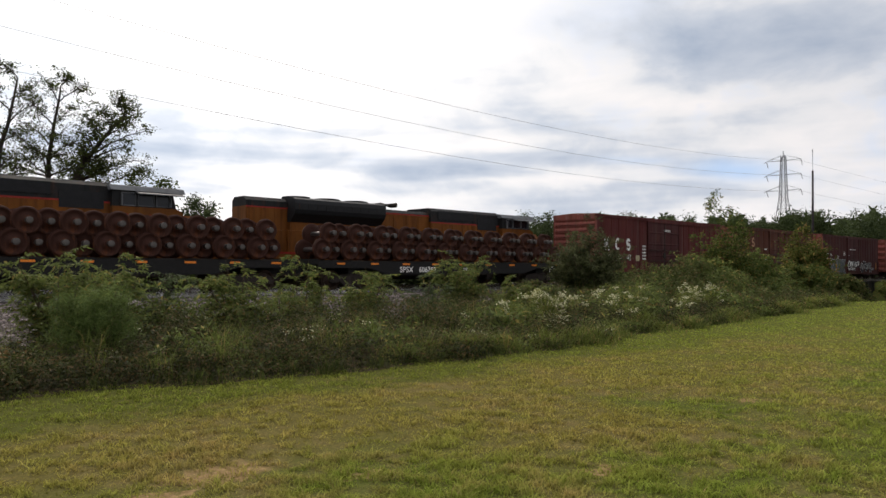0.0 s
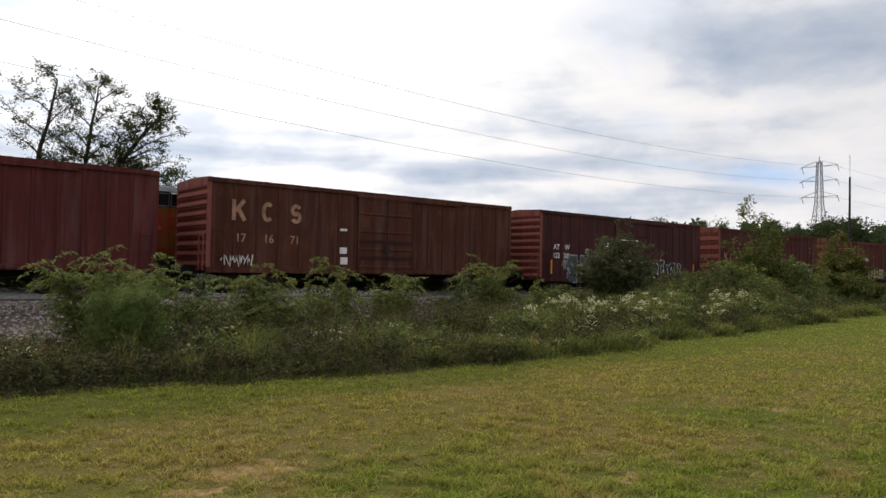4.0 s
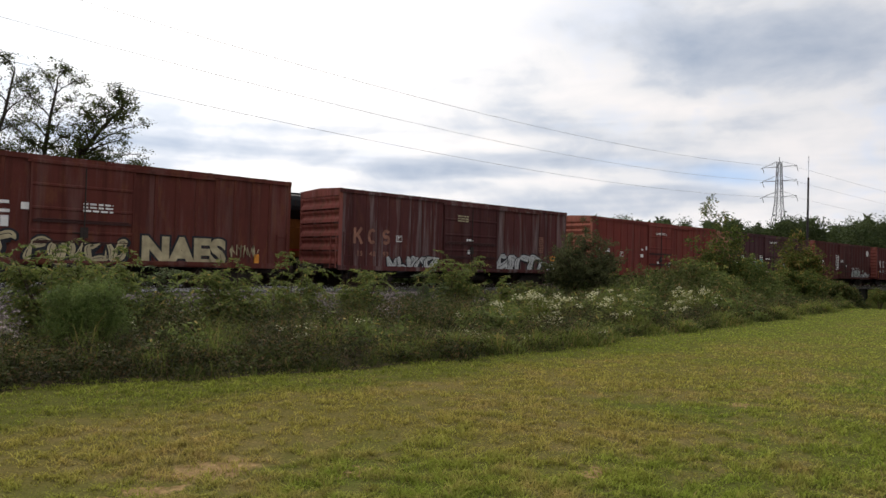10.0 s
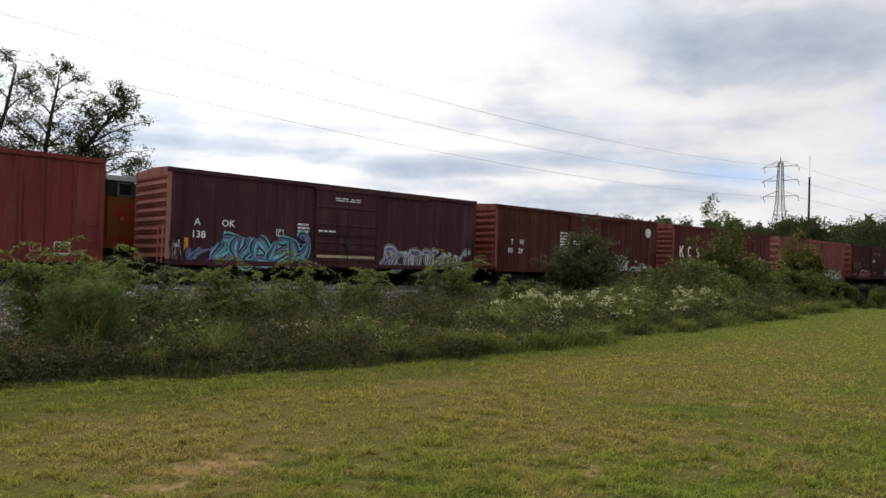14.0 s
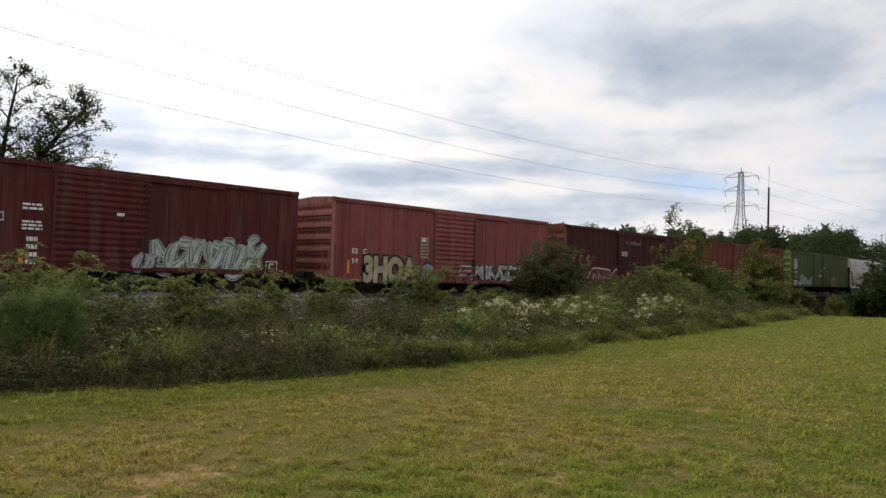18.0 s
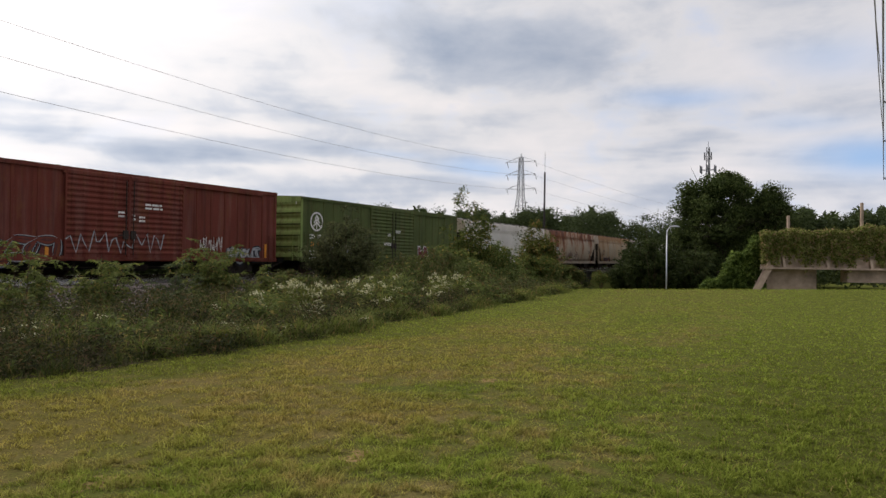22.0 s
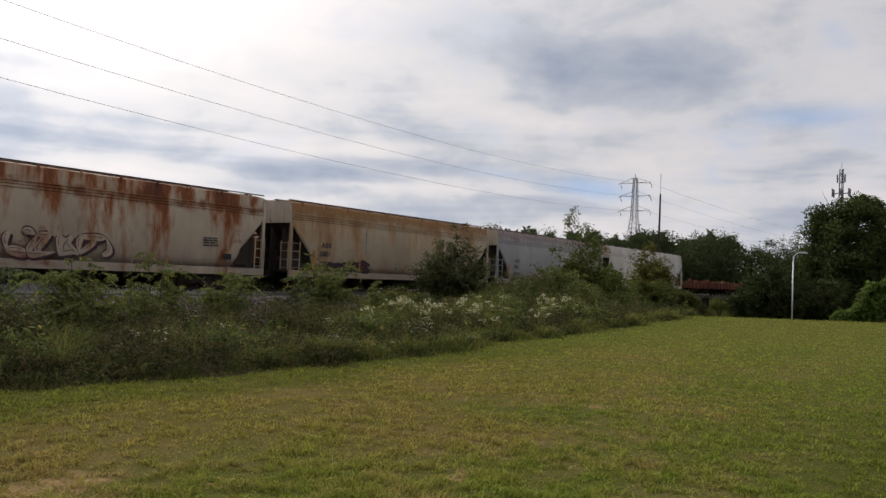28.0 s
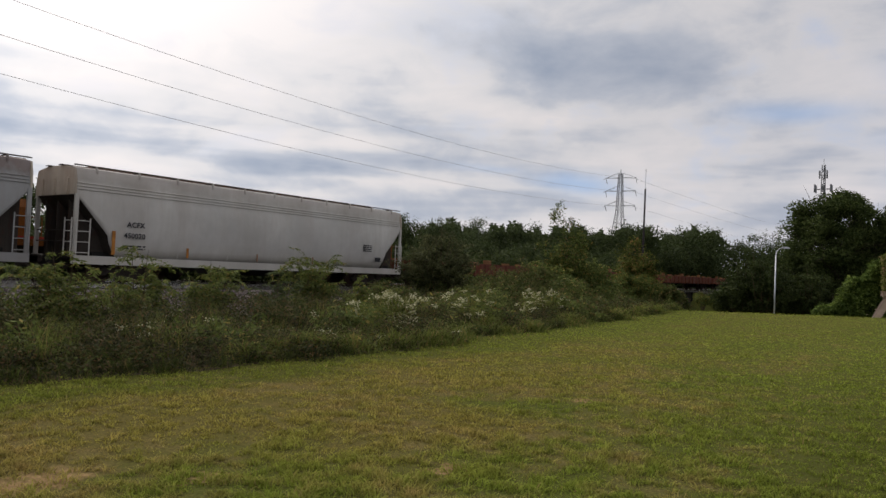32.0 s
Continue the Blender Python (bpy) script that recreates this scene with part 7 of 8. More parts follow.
# ---- bushes and trees ----
def bush(name, label, x, y, rx, ry, h, leaves, ll, lw, mat, seed, sprays=14, droop=0.35, low=0.25, base=None, group="", spread=0.3, trunk=0.03, arch=0.45, twigs=14):
    """A shrub: arching stems with drooping side twigs, leaves set along the twigs."""
    global RNG
    RNG = np.random.default_rng(seed)
    z0 = ground_z(x, y) if base is None else base
    ob = thing(name, label, "bush", group, pose(x, y, z0))
    P_, stems = [], bmesh.new()
    for s in range(sprays):
        a = 6.283 * (s + RNG.uniform(-0.3, 0.3)) / sprays * 2.4
        q = math.sqrt((s + 0.5) / sprays)
        top = np.array([math.cos(a) * rx * q * 0.85, math.sin(a) * ry * q * 0.85, h * (1.0 - 0.55 * q * q) * RNG.uniform(0.62, 1.08)])
        b = np.array([math.cos(a) * 0.15 * rx, math.sin(a) * 0.15 * ry, 0.0])
        mid = b * 0.5 + top * 0.5 + np.array([0, 0, arch * 0.5 * h])
        curve = [(1 - u) ** 2 * b + 2 * u * (1 - u) * mid + u * u * top for u in np.linspace(0, 1, 7)]
        for c0, c1, r in zip(curve, curve[1:], np.linspace(trunk, trunk * 0.25, 6)):
            rod(stems, c0, c1, r, 4, r * 0.85, False)
        u = RNG.uniform(low, 1.0, twigs) ** 0.8
        root = ((1 - u) ** 2)[:, None] * b + (2 * u * (1 - u))[:, None] * mid + (u * u)[:, None] * top
        g = RNG.normal(0, 1, (twigs, 3))
        g /= np.linalg.norm(g, axis=1, keepdims=True)
        g = g * np.array([1, 1, 0.55]) + np.array([math.cos(a), math.sin(a), 0.35]) * 0.5
        reach = spread * (rx + ry + h) / 3 * RNG.uniform(0.4, 1.5, twigs)
        k = leaves // sprays
        i = RNG.integers(0, twigs, k)
        v = RNG.uniform(0.0, 1.0, k) ** 0.8
        pos = root[i] + g[i] * (v * reach[i])[:, None]
        pos[:, 2] -= droop * v * v * reach[i] * 0.8
        P_.append(pos + RNG.normal(0, 0.35 * ll, (k, 3)))
    pos = np.concatenate(P_)
    pos[:, 2] = np.maximum(pos[:, 2], 0.03)
    V, F = leaf_quads(pos, ll, lw, droop)
    raw("foliage", V, F, mat, ob)
    part("stem", stems, M_STEM, ob)
    return ob


def frond_bush(label, x, y, rx, h, mat, seed, stems=9, fronds=12, leaflet=0.1, name="arching_bush"):
    """A loose shrub of leaning stems; arching fronds hang off them, each with two rows of narrow leaflets."""
    global RNG
    RNG = np.random.default_rng(seed)
    ob = thing(name, label, "bush", "", pose(x, y, ground_z(x, y)))
    bm, B, D = bmesh.new(), [], []
    up = np.array([0, 0, 1.0])
    for s in range(stems):
        a = 2.4 * s + RNG.uniform(-0.4, 0.4)
        q = math.sqrt((s + 0.4) / stems)
        top = np.array([math.cos(a) * rx * q * 0.8, math.sin(a) * rx * q * 0.6, h * (1.0 - 0.3 * q) * RNG.uniform(0.35, 1.05)])
        root = np.array([math.cos(a) * 0.12, math.sin(a) * 0.12, 0])
        mid = top * 0.5 + np.array([0, 0, 0.1 * h])
        curve = lambda u: (1 - u) ** 2 * root + 2 * u * (1 - u) * mid + u * u * top
        for k in range(6):
            rod(bm, curve(k / 6), curve((k + 1) / 6), 0.018 * (1 - 0.13 * k), 5, 0.018 * (1 - 0.13 * (k + 1)), False)
        for _ in range(fronds):
            u, lift = RNG.uniform(0.05, 1.0), RNG.uniform(0.1, 1.2)
            p, b = curve(u), RNG.uniform(0, 6.283)
            out = np.array([math.cos(b), math.sin(b), 0]) * 0.9 + np.array([math.cos(a), math.sin(a), 0]) * 0.5
            out /= np.linalg.norm(out)
            reach = RNG.uniform(0.18, 0.62) * (0.6 + 0.25 * h)
            v = np.linspace(0.12, 1, 13)
            line = p + out * (v * reach)[:, None] + up * (v * lift - v * v * 0.7)[:, None] * reach
            rod(bm, p, line[6], 0.005, 4, 0.003, False)
            side = np.cross(out, up)
            for sg in (-1, 1):
                B.append(line)
                D.append(np.broadcast_to(side * sg * 0.8 + out * 0.55 - up * 0.35, line.shape) + RNG.normal(0, 0.4, line.shape))
    pos, d = np.concatenate(B), np.concatenate(D)
    d = d / np.linalg.norm(d, axis=1, keepdims=True)
    k = len(pos)
    w = np.cross(d, up + RNG.normal(0, 0.5, (k, 3)))
    w /= np.linalg.norm(w, axis=1, keepdims=True) + 1e-9
    ln, wd = (leaflet * RNG.uniform(0.7, 1.25, k))[:, None], (leaflet * 0.15 * RNG.uniform(0.8, 1.3, k))[:, None]
    V = np.stack([pos, pos + d * ln * 0.45 + w * wd, pos + d * ln, pos + d * ln * 0.45 - w * wd], 1).reshape(-1, 3)
    raw("foliage", V, np.arange(4 * k).reshape(k, 4), mat, ob)
    part("stem", bm, M_STEM, ob)


def plume_shrub(x, y, heads, seed):
    """Dog-fennel: bare dark stems below, soft round heads of hair-fine leaves above."""
    global RNG
    RNG = np.random.default_rng(seed)
    ob = thing("feathery_shrub", "soft feathery dog-fennel shrub, bright green on dark stems", "shrub", "", pose(x, y, ground_z(x, y)))
    stems, P_ = bmesh.new(), []
    for hx, hy, hz, r in heads:
        for j in range(16):
            g = RNG.normal(0, 1, 3)
            g /= np.linalg.norm(g)
            top = np.array([hx, hy, hz]) + g * r * np.array([0.7, 0.7, 0.5])
            root = np.array([hx * 0.5 + RNG.normal(0, 0.06), hy * 0.5 + RNG.normal(0, 0.06), 0])
            rod(stems, root, top, 0.007, 4, 0.003, False)
            k = 110
            P_.append(top + RNG.normal(0, 1, (k, 3)) * r * np.array([0.32, 0.32, 0.42]))
            k = 90
            f = RNG.uniform(0.3, 1, k)[:, None]
            P_.append(root * (1 - f) + top * f + RNG.normal(0, 0.06, (k, 3)))
    V, F = leaf_quads(np.concatenate(P_), 0.075, 0.011, -0.3)
    raw("foliage", V, F, M_FEATHER, ob)
    part("stem", stems, M_STEM, ob)


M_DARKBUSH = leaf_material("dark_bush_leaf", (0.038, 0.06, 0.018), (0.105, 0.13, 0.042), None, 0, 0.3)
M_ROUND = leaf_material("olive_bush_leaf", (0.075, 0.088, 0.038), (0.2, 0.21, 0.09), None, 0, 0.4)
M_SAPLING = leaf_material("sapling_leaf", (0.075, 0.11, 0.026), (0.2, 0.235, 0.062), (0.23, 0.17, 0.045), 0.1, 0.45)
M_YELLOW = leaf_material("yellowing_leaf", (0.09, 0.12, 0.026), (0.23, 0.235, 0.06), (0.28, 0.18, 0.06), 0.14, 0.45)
frond_bush("light green willowy bush arching over weeds", 3.5, 14.2, 1.1, 2.25, M_FROND, 11, 15, 20, 0.12)
frond_bush("light green willowy bush arching over weeds", 4.6, 14.9, 1.1, 1.95, M_FROND, 12, 13, 17, 0.12)
frond_bush("dull green willowy bush on the edge of the ballast", 5.8, 15.6, 1.0, 1.6, M_DULL, 28, 10, 14, 0.11)
frond_bush("yellow-green willowy bush bending over the weeds", 7.3, 14.9, 1.15, 1.95, M_FROND, 15, 13, 17, 0.12)
frond_bush("light green leafy bush beside the ballast", 9.8, 16.3, 1.05, 2.1, M_FROND, 16, 12, 16, 0.12)
frond_bush("low straggling bush beside the ballast", 8.7, 15.7, 0.6, 1.3, M_FROND, 77, 6, 12, 0.11)
frond_bush("light green leafy bush beside the ballast", 12.2, 16.8, 1.1, 1.9, M_FROND, 17, 12, 16, 0.13)
frond_bush("mid green leafy bush beside the ballast", 16.4, 17.2, 1.35, 2.2, M_FROND, 18, 15, 17, 0.14)
frond_bush("low straggling bush beside the ballast", 14.3, 16.6, 0.9, 1.5, M_DULL, 78, 7, 12, 0.13)
frond_bush("slender weedy bush among the flowers", 18.2, 16.4, 0.7, 1.5, M_FROND, 79, 7, 13, 0.14)
plume_shrub(3.45, 12.0, ((-0.36, 0, 0.92, 0.26), (0.34, 0.05, 1.06, 0.26), (0.0, 0.1, 0.98, 0.22), (-0.42, -0.1, 0.6, 0.26), (0.36, -0.1, 0.68, 0.3), (-0.05, -0.1, 0.72, 0.26)), 13)
bush("rounded_bush", "dark olive rounded bush beside the track", 27.3, 20.2, 2.15, 1.8, 3.9, 22000, 0.15, 0.05, M_ROUND, 19, 44, 0.1, 0.15, spread=0.26, arch=0.25, twigs=12)
bush("leafy_bush", "broad green bush under a sapling", 34.6, 18.2, 2.2, 1.4, 2.5, 10000, 0.2, 0.08, M_WILLOW, 20, 26, 0.4)
bush("leafy_bush", "leafy lower growth round a sapling", 37.6, 18.6, 1.9, 1.5, 3.5, 8500, 0.2, 0.085, M_SAPLING, 29, 36, 0.3, 0.15, arch=0.2)
bush("leafy_bush", "broad green bush beside a sapling", 41.2, 18.6, 2.6, 1.5, 2.8, 11000, 0.2, 0.08, M_WILLOW, 21, 26, 0.4)
bush("yellowing_bush", "tall bush with yellowing leaves beside the track", 50.6, 19.2, 1.6, 1.4, 4.7, 9000, 0.26, 0.1, M_YELLOW, 22, 40, 0.3, 0.12, arch=0.2)
bush("leafy_bush", "bushy weeds at the end of the strip", 55.0, 18.6, 2.0, 1.4, 1.5, 6000, 0.22, 0.08, M_WEED3, 23, 22, 0.4)
bush("leafy_bush", "bushy weeds at the end of the strip", 46.0, 17.8, 2.6, 1.4, 2.2, 9000, 0.2, 0.08, M_SAPLING, 24, 24, 0.4)
bush("leafy_bush", "bushy weeds in front of the track", 31.4, 17.6, 1.9, 1.4, 2.3, 9000, 0.17, 0.06, M_WEED3, 25, 22, 0.4)
bush("leafy_bush", "bushy weeds in front of the track", 21.4, 18.2, 1.1, 0.9, 1.3, 4500, 0.15, 0.05, M_WEED3, 26, 20, 0.4)
bush("small_shrub", "lone small shrub at the foot of the bank", 66.5, 19.0, 0.9, 0.8, 2.0, 1500, 0.2, 0.07, M_SAPLING, 27, 10, 0.4, base=-1.0)


def tree(name, label, x, y, z0, h, crown, spread, mat, bark, seed, leaf=0.2, leaves=6000, lean=(0, 0), bare=0.35, limbs=7, clump=0.9, r0=None, group="", flat=1.0, gap=1.0, leader=0.18, stem=0.82, dome=None):
    """A tapered trunk, limbs that fork twice, and leaf clumps at the ends of the twigs."""
    global RNG
    RNG = np.random.default_rng(seed)
    ob = thing(name, label, "tree", group, pose(x, y, z0))
    bm, tips = bmesh.new(), []
    r0 = r0 or h * 0.022

    def limb(p, d, length, r, depth):
        q = p
        segs = 4
        for s in range(segs):
            d = (d + Vector(RNG.normal(0, 0.16, 3)) + Vector((0, 0, 0.06))).normalized()
            e = q + d * (length / segs)
            rod(bm, q, e, r * (1 - 0.16 * s), 6 if depth < 2 else 4, r * (1 - 0.16 * (s + 1)), False)
            q = e
            if depth >= 1 and s >= 1:
                tips.append(q.copy())
        if depth < 3:
            for c in range(3 if depth < 2 else 2):
                a = RNG.uniform(0, 6.283)
                side = d.orthogonal().normalized()
                side.rotate(Matrix.Rotation(a, 3, d))
                limb(q, (d * 0.75 + side * RNG.uniform(0.35, 0.85)).normalized(), length * RNG.uniform(0.55, 0.75), r * 0.55, depth + 1)
        else:
            tips.append(q.copy())

    p, d = Vector((0, 0, -0.1)), Vector((lean[0], lean[1], 1)).normalized()
    steps = 8
    for s in range(steps):
        e = p + (d + Vector(RNG.normal(0, 0.05, 3))).normalized() * (h * stem / steps)
        k0, k1 = 1 - 0.75 * s / steps, 1 - 0.75 * (s + 1) / steps
        rod(bm, p, e, r0 * k0 * (1.35 if s == 0 else 1), 8, r0 * k1, False)
        p = e
        f = (s + 1) / steps
        if f > bare:
            for c in range(max(1, round(limbs / (steps * (1 - bare))))):
                a = RNG.uniform(0, 6.283)
                w = Vector((math.cos(a), math.sin(a), RNG.uniform(0.15, 0.7) * flat)).normalized()
                limb(p, w, spread * (1.08 - 0.55 * abs(f - 0.55)) * RNG.uniform(0.38, 0.6), r0 * 0.42 * k1 + 0.012, 1)
    limb(p, d, h * leader, r0 * 0.3, 2)
    T = np.array([t[:] for t in tips])
    fit_z = h / (T[:, 2].max() + 0.35 * clump)
    fit_xy = min(1.25, max(0.6, spread * 0.62 / np.percentile(np.hypot(T[:, 0] - lean[0] * h * 0.6, T[:, 1]), 95)))
    for v in bm.verts:
        v.co = Vector((v.co.x * fit_xy, v.co.y * fit_xy, v.co.z * fit_z))
    T = T * np.array([fit_xy, fit_xy, fit_z])
    part("trunk", bm, bark, ob)
    T = T[RNG.uniform(0, 1, len(T)) < gap]
    T = T[T[:, 2] > h * bare * 0.7]
    if dome:
        # a closed round crown: clumps all through an egg-shaped head
        q = RNG.normal(0, 1, (150, 3))
        q = q / np.linalg.norm(q, axis=1, keepdims=True) * RNG.uniform(0.35, 1.0, (150, 1)) ** 0.5
        T = q * np.array([dome[0], dome[0], dome[1]]) + np.array([0, 0, h - dome[1] - 0.5 * clump])
    i = RNG.integers(0, len(T), leaves)
    c = RNG.normal(0, 1, (leaves, 3))
    c /= np.linalg.norm(c, axis=1, keepdims=True)
    size = RNG.uniform(0.5, 1.15, len(T))[i]
    pos = T[i] + c * (RNG.uniform(0, 1, leaves) ** 0.45 * clump * size)[:, None] * np.array([1, 1, 0.7])
    V, F = leaf_quads(pos, leaf, leaf * 0.55, 0.2)
    raw("crown", V, F, mat, ob)
    return ob


M_BARK = plain("dark_bark", (0.035, 0.027, 0.02), 0.9, 0, 0.3, 3)
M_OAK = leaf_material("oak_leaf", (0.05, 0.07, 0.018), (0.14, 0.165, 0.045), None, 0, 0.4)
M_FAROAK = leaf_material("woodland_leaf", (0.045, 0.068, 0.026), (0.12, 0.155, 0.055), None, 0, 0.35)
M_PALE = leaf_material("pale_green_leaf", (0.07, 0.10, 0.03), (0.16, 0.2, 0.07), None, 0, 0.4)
# sapling with a feathery top between the bushes
tree("sapling", "young slender tree with sparse bright leaves", 37.8, 18.6, 0.0, 6.0, 2.0, 3.4, M_SAPLING, M_STEM, 31, 0.16, 3600, (-0.02, 0), 0.15, 16, 0.36, 0.05, gap=0.55)
# open-crowned trees behind the locomotives
OAK_TWIGS = 7


def open_oak(label, x, y, r0, stem, ends, seed, leaf=0.15, each=34):
    """A thin-crowned oak: a bent trunk, limbs that reach to given ends, twigs off the limbs, and small leaf clumps with gaps between."""
    global RNG
    RNG = np.random.default_rng(seed)
    ob = thing("oak_tree", label, "tree", "", pose(x, y, -0.9))
    bm, clumps = bmesh.new(), []
    trunk = [np.array([u, RNG.normal(0, 0.1), z]) for u, z in rounded(stem, 4)]
    n = len(trunk) - 1
    for k in range(n):
        rod(bm, trunk[k], trunk[k + 1], r0 * (1 - 0.8 * k / n), 8, r0 * (1 - 0.8 * (k + 1) / n), False)
    for ex, ez in ends:
        end = np.array([ex, RNG.normal(0, 0.9), ez])
        k = min(range(n + 1), key=lambda q: abs(trunk[q][2] - (ez - 0.55 * abs(ex - trunk[q][0]) - 0.3)))
        a = trunk[k]
        reach = np.linalg.norm(end - a)
        mid = (a + end) / 2 + np.array([0, 0, 0.14 * reach]) + RNG.normal(0, 0.1 * reach, 3)
        pts = [(1 - u) ** 2 * a + 2 * u * (1 - u) * mid + u * u * end + RNG.normal(0, 0.03, 3) * (0 < u < 1) for u in np.linspace(0, 1, 8)]
        r = r0 * 0.32 * (1 - 0.7 * k / n) + 0.015
        for q in range(7):
            rod(bm, pts[q], pts[q + 1], r * (1 - 0.11 * q), 6, r * (1 - 0.11 * (q + 1)), False)
            if q < 1:
                continue
            for _ in range(OAK_TWIGS):
                g = RNG.normal(0, 1, 3) * np.array([1, 1, 0.6]) + (end - a) / reach * 0.7 + np.array([0, 0, 0.25])
                tip = pts[q + 1] + g / np.linalg.norm(g) * RNG.uniform(0.2, 1.0)
                rod(bm, pts[q + 1], tip, 0.012, 4, 0.006, False)
                if RNG.uniform() < 0.5:
                    clumps.append(tip)
    part("trunk", bm, M_BARK, ob)
    T = np.array(clumps)
    i = np.repeat(np.arange(len(T)), (each * RNG.uniform(0.3, 1.3, len(T))).astype(int))
    V, F = leaf_quads(T[i] + RNG.normal(0, 0.13, (len(i), 3)) * np.array([1, 1, 0.8]), leaf, leaf * 0.6, 0.2)
    raw("crown", V, F, M_OAK, ob)


open_oak("thinly leaved dark oak behind the locomotives", 8.3, 46.5, 0.2, [(-0.6, -0.4), (-0.2, 7.5), (0.3, 10.4), (0.8, 13.2)],
         [(1.4, 12.7), (1.7, 11.8), (0.3, 13.9), (1.6, 10.2), (1.9, 8.8), (-1.5, 12.4), (-2.0, 11.0), (-1.4, 9.5), (0.5, 8.4), (1.2, 7.8), (-0.8, 7.9)], 32, 0.15, 22)
open_oak("slender dark oak with sparse upper branches", 10.6, 46.0, 0.19, [(0, -0.4), (0, 7.5), (0.3, 10.6), (0.6, 13.0)],
         [(-0.4, 12.8), (1.2, 12.7), (0.9, 13.4), (1.1, 11.6), (-1.3, 10.8), (-1.7, 9.9), (-0.9, 9.0), (0.9, 9.4), (-0.9, 11.7), (0.5, 8.7), (-1.2, 8.4), (0.9, 7.9), (-1.6, 8.0), (-0.5, 8.6), (0.2, 9.8)], 33, 0.15, 19)
open_oak("leaning oak with a heavy spreading crown", 12.3, 46.5, 0.24, [(-0.6, -0.4), (-0.1, 7.3), (0.9, 9.4), (1.9, 10.9), (2.8, 12.0)],
         [(0.0, 10.4), (-0.1, 9.3), (0.5, 11.2), (1.2, 12.0), (2.0, 12.6), (3.5, 12.0), (3.3, 10.7), (2.5, 9.8), (4.0, 9.2), (2.3, 8.5), (1.3, 8.3), (0.6, 9.1), (3.0, 11.4), (1.7, 11.2), (0.9, 10.3), (2.6, 12.2), (-0.4, 8.4), (0.4, 8.0), (3.2, 8.2), (1.8, 9.2)], 34, 0.16, 27)
tree("oak_tree", "low dark oak with spreading twigs", 13.6, 48.0, 0.3, 8.6, 5, 5.4, M_OAK, M_BARK, 35, 0.18, 5500, (0.12, 0), 0.45, 9, 0.6, 0.18, gap=0.6)
tree("young_tree", "small pale green tree behind the track", 18.0, 49.0, 0.3, 7.6, 3, 3.2, M_PALE, M_BARK, 36, 0.24, 2600, (0, 0), 0.3, 8, 0.7, 0.12)
tree("young_tree", "small pale green tree behind the track", 22.0, 50.0, 0.3, 6.4, 3, 3.6, M_FAROAK, M_BARK, 37, 0.24, 3200, (0, 0), 0.25, 8, 0.8, 0.12)
tree("young_tree", "small dark tree behind the track", 57.0, 47.0, 0.3, 7.0, 3, 5.0, M_FAROAK, M_BARK, 38, 0.28, 4200, (0, 0), 0.2, 9, 0.9, 0.14)

RNG = np.random.default_rng(81)
k = 52000
x, y = RNG.uniform(-25, 75, k), RNG.uniform(38, 45, k)
z = 0.3 + RNG.uniform(0, 1, k) * (2.7 + 0.6 * np.sin(x * 0.7) + 0.5 * np.sin(x * 1.9 + 1))
V, F = leaf_quads(np.stack([x, y, z], 1), 0.44, 0.26, 0.1)
stuff("trackside_undergrowth", V, F, M_DARKBUSH, "dark undergrowth behind the far track", "undergrowth")

# ---- distance: woods, towers, road bridge ----
M_BIG = leaf_material("broad_tree_leaf", (0.055, 0.085, 0.026), (0.16, 0.205, 0.065), None, 0, 0.4, 0.7, 0.5)
tree("broad_tree", "large dense dark green tree beyond the lawn", 84.3, 11.0, -3.0, 15.9, 8, 8.8, M_BIG, M_BARK, 41, 0.3, 64000, (0, 0), 0.1, 24, 1.5, 0.4, leader=0.03, stem=0.6, dome=(4.4, 6.0))
tree("broad_tree", "large dense dark green tree beyond the lawn", 85.5, 5.6, -3.0, 13.6, 8, 5.6, M_BIG, M_BARK, 42, 0.32, 26000, (0, 0), 0.2, 16, 1.3, 0.3, leader=0.03, stem=0.6, dome=(2.1, 4.2))
tree("broad_tree", "dense tree at the foot of the bank", 88.0, 17.0, -3.0, 8.2, 7, 7.5, M_FAROAK, M_BARK, 43, 0.42, 13000, (0, 0), 0.12, 13, 1.5, 0.3)
for i, (x, y, rx, h, m) in enumerate(((75.2, 17.4, 3.0, 7.4, M_DARKBUSH), (74.2, 15.6, 3.0, 8.6, M_DARKBUSH), (77.0, 12.0, 3.0, 6.4, M_DARKBUSH), (78.5, 8.0, 2.6, 5.2, M_DARKBUSH), (79.5, 19.0, 3.0, 7.0, M_DARKBUSH))):
    bush("dark_bush", "tall dark bush filling the hollow by the bridge", x, y, rx, rx, h, 9000, 0.34, 0.15, m, 50 + i, 30, 0.2, 0.05, base=-3.0, spread=0.2, trunk=0.08)

rnd = random.Random(5)
WOODS = "trees of the distant wood"
for i in range(46):
    f = i / 45
    a = radians(18 + 82 * f + rnd.uniform(-1.0, 1.0))
    d = rnd.uniform(120, 175) if a > radians(40) else rnd.uniform(95, 130)
    x, y = d * math.sin(a), d * math.cos(a)
    if y > 80 and x < 70:
        continue
    top = (1.65 + d * 0.068 + rnd.uniform(-1.2, 1.6)) * (0.62 if a < radians(40) else 1.0)
    tree("woodland_tree", "dark green tree in a distant wood", x, y, -0.5, top, 6, rnd.uniform(8, 12), M_FAROAK, M_BARK, 100 + i, 0.46, 7000, (0, 0), 0.1, 9, 2.2, 0.25, WOODS, leader=0.06, stem=0.6)
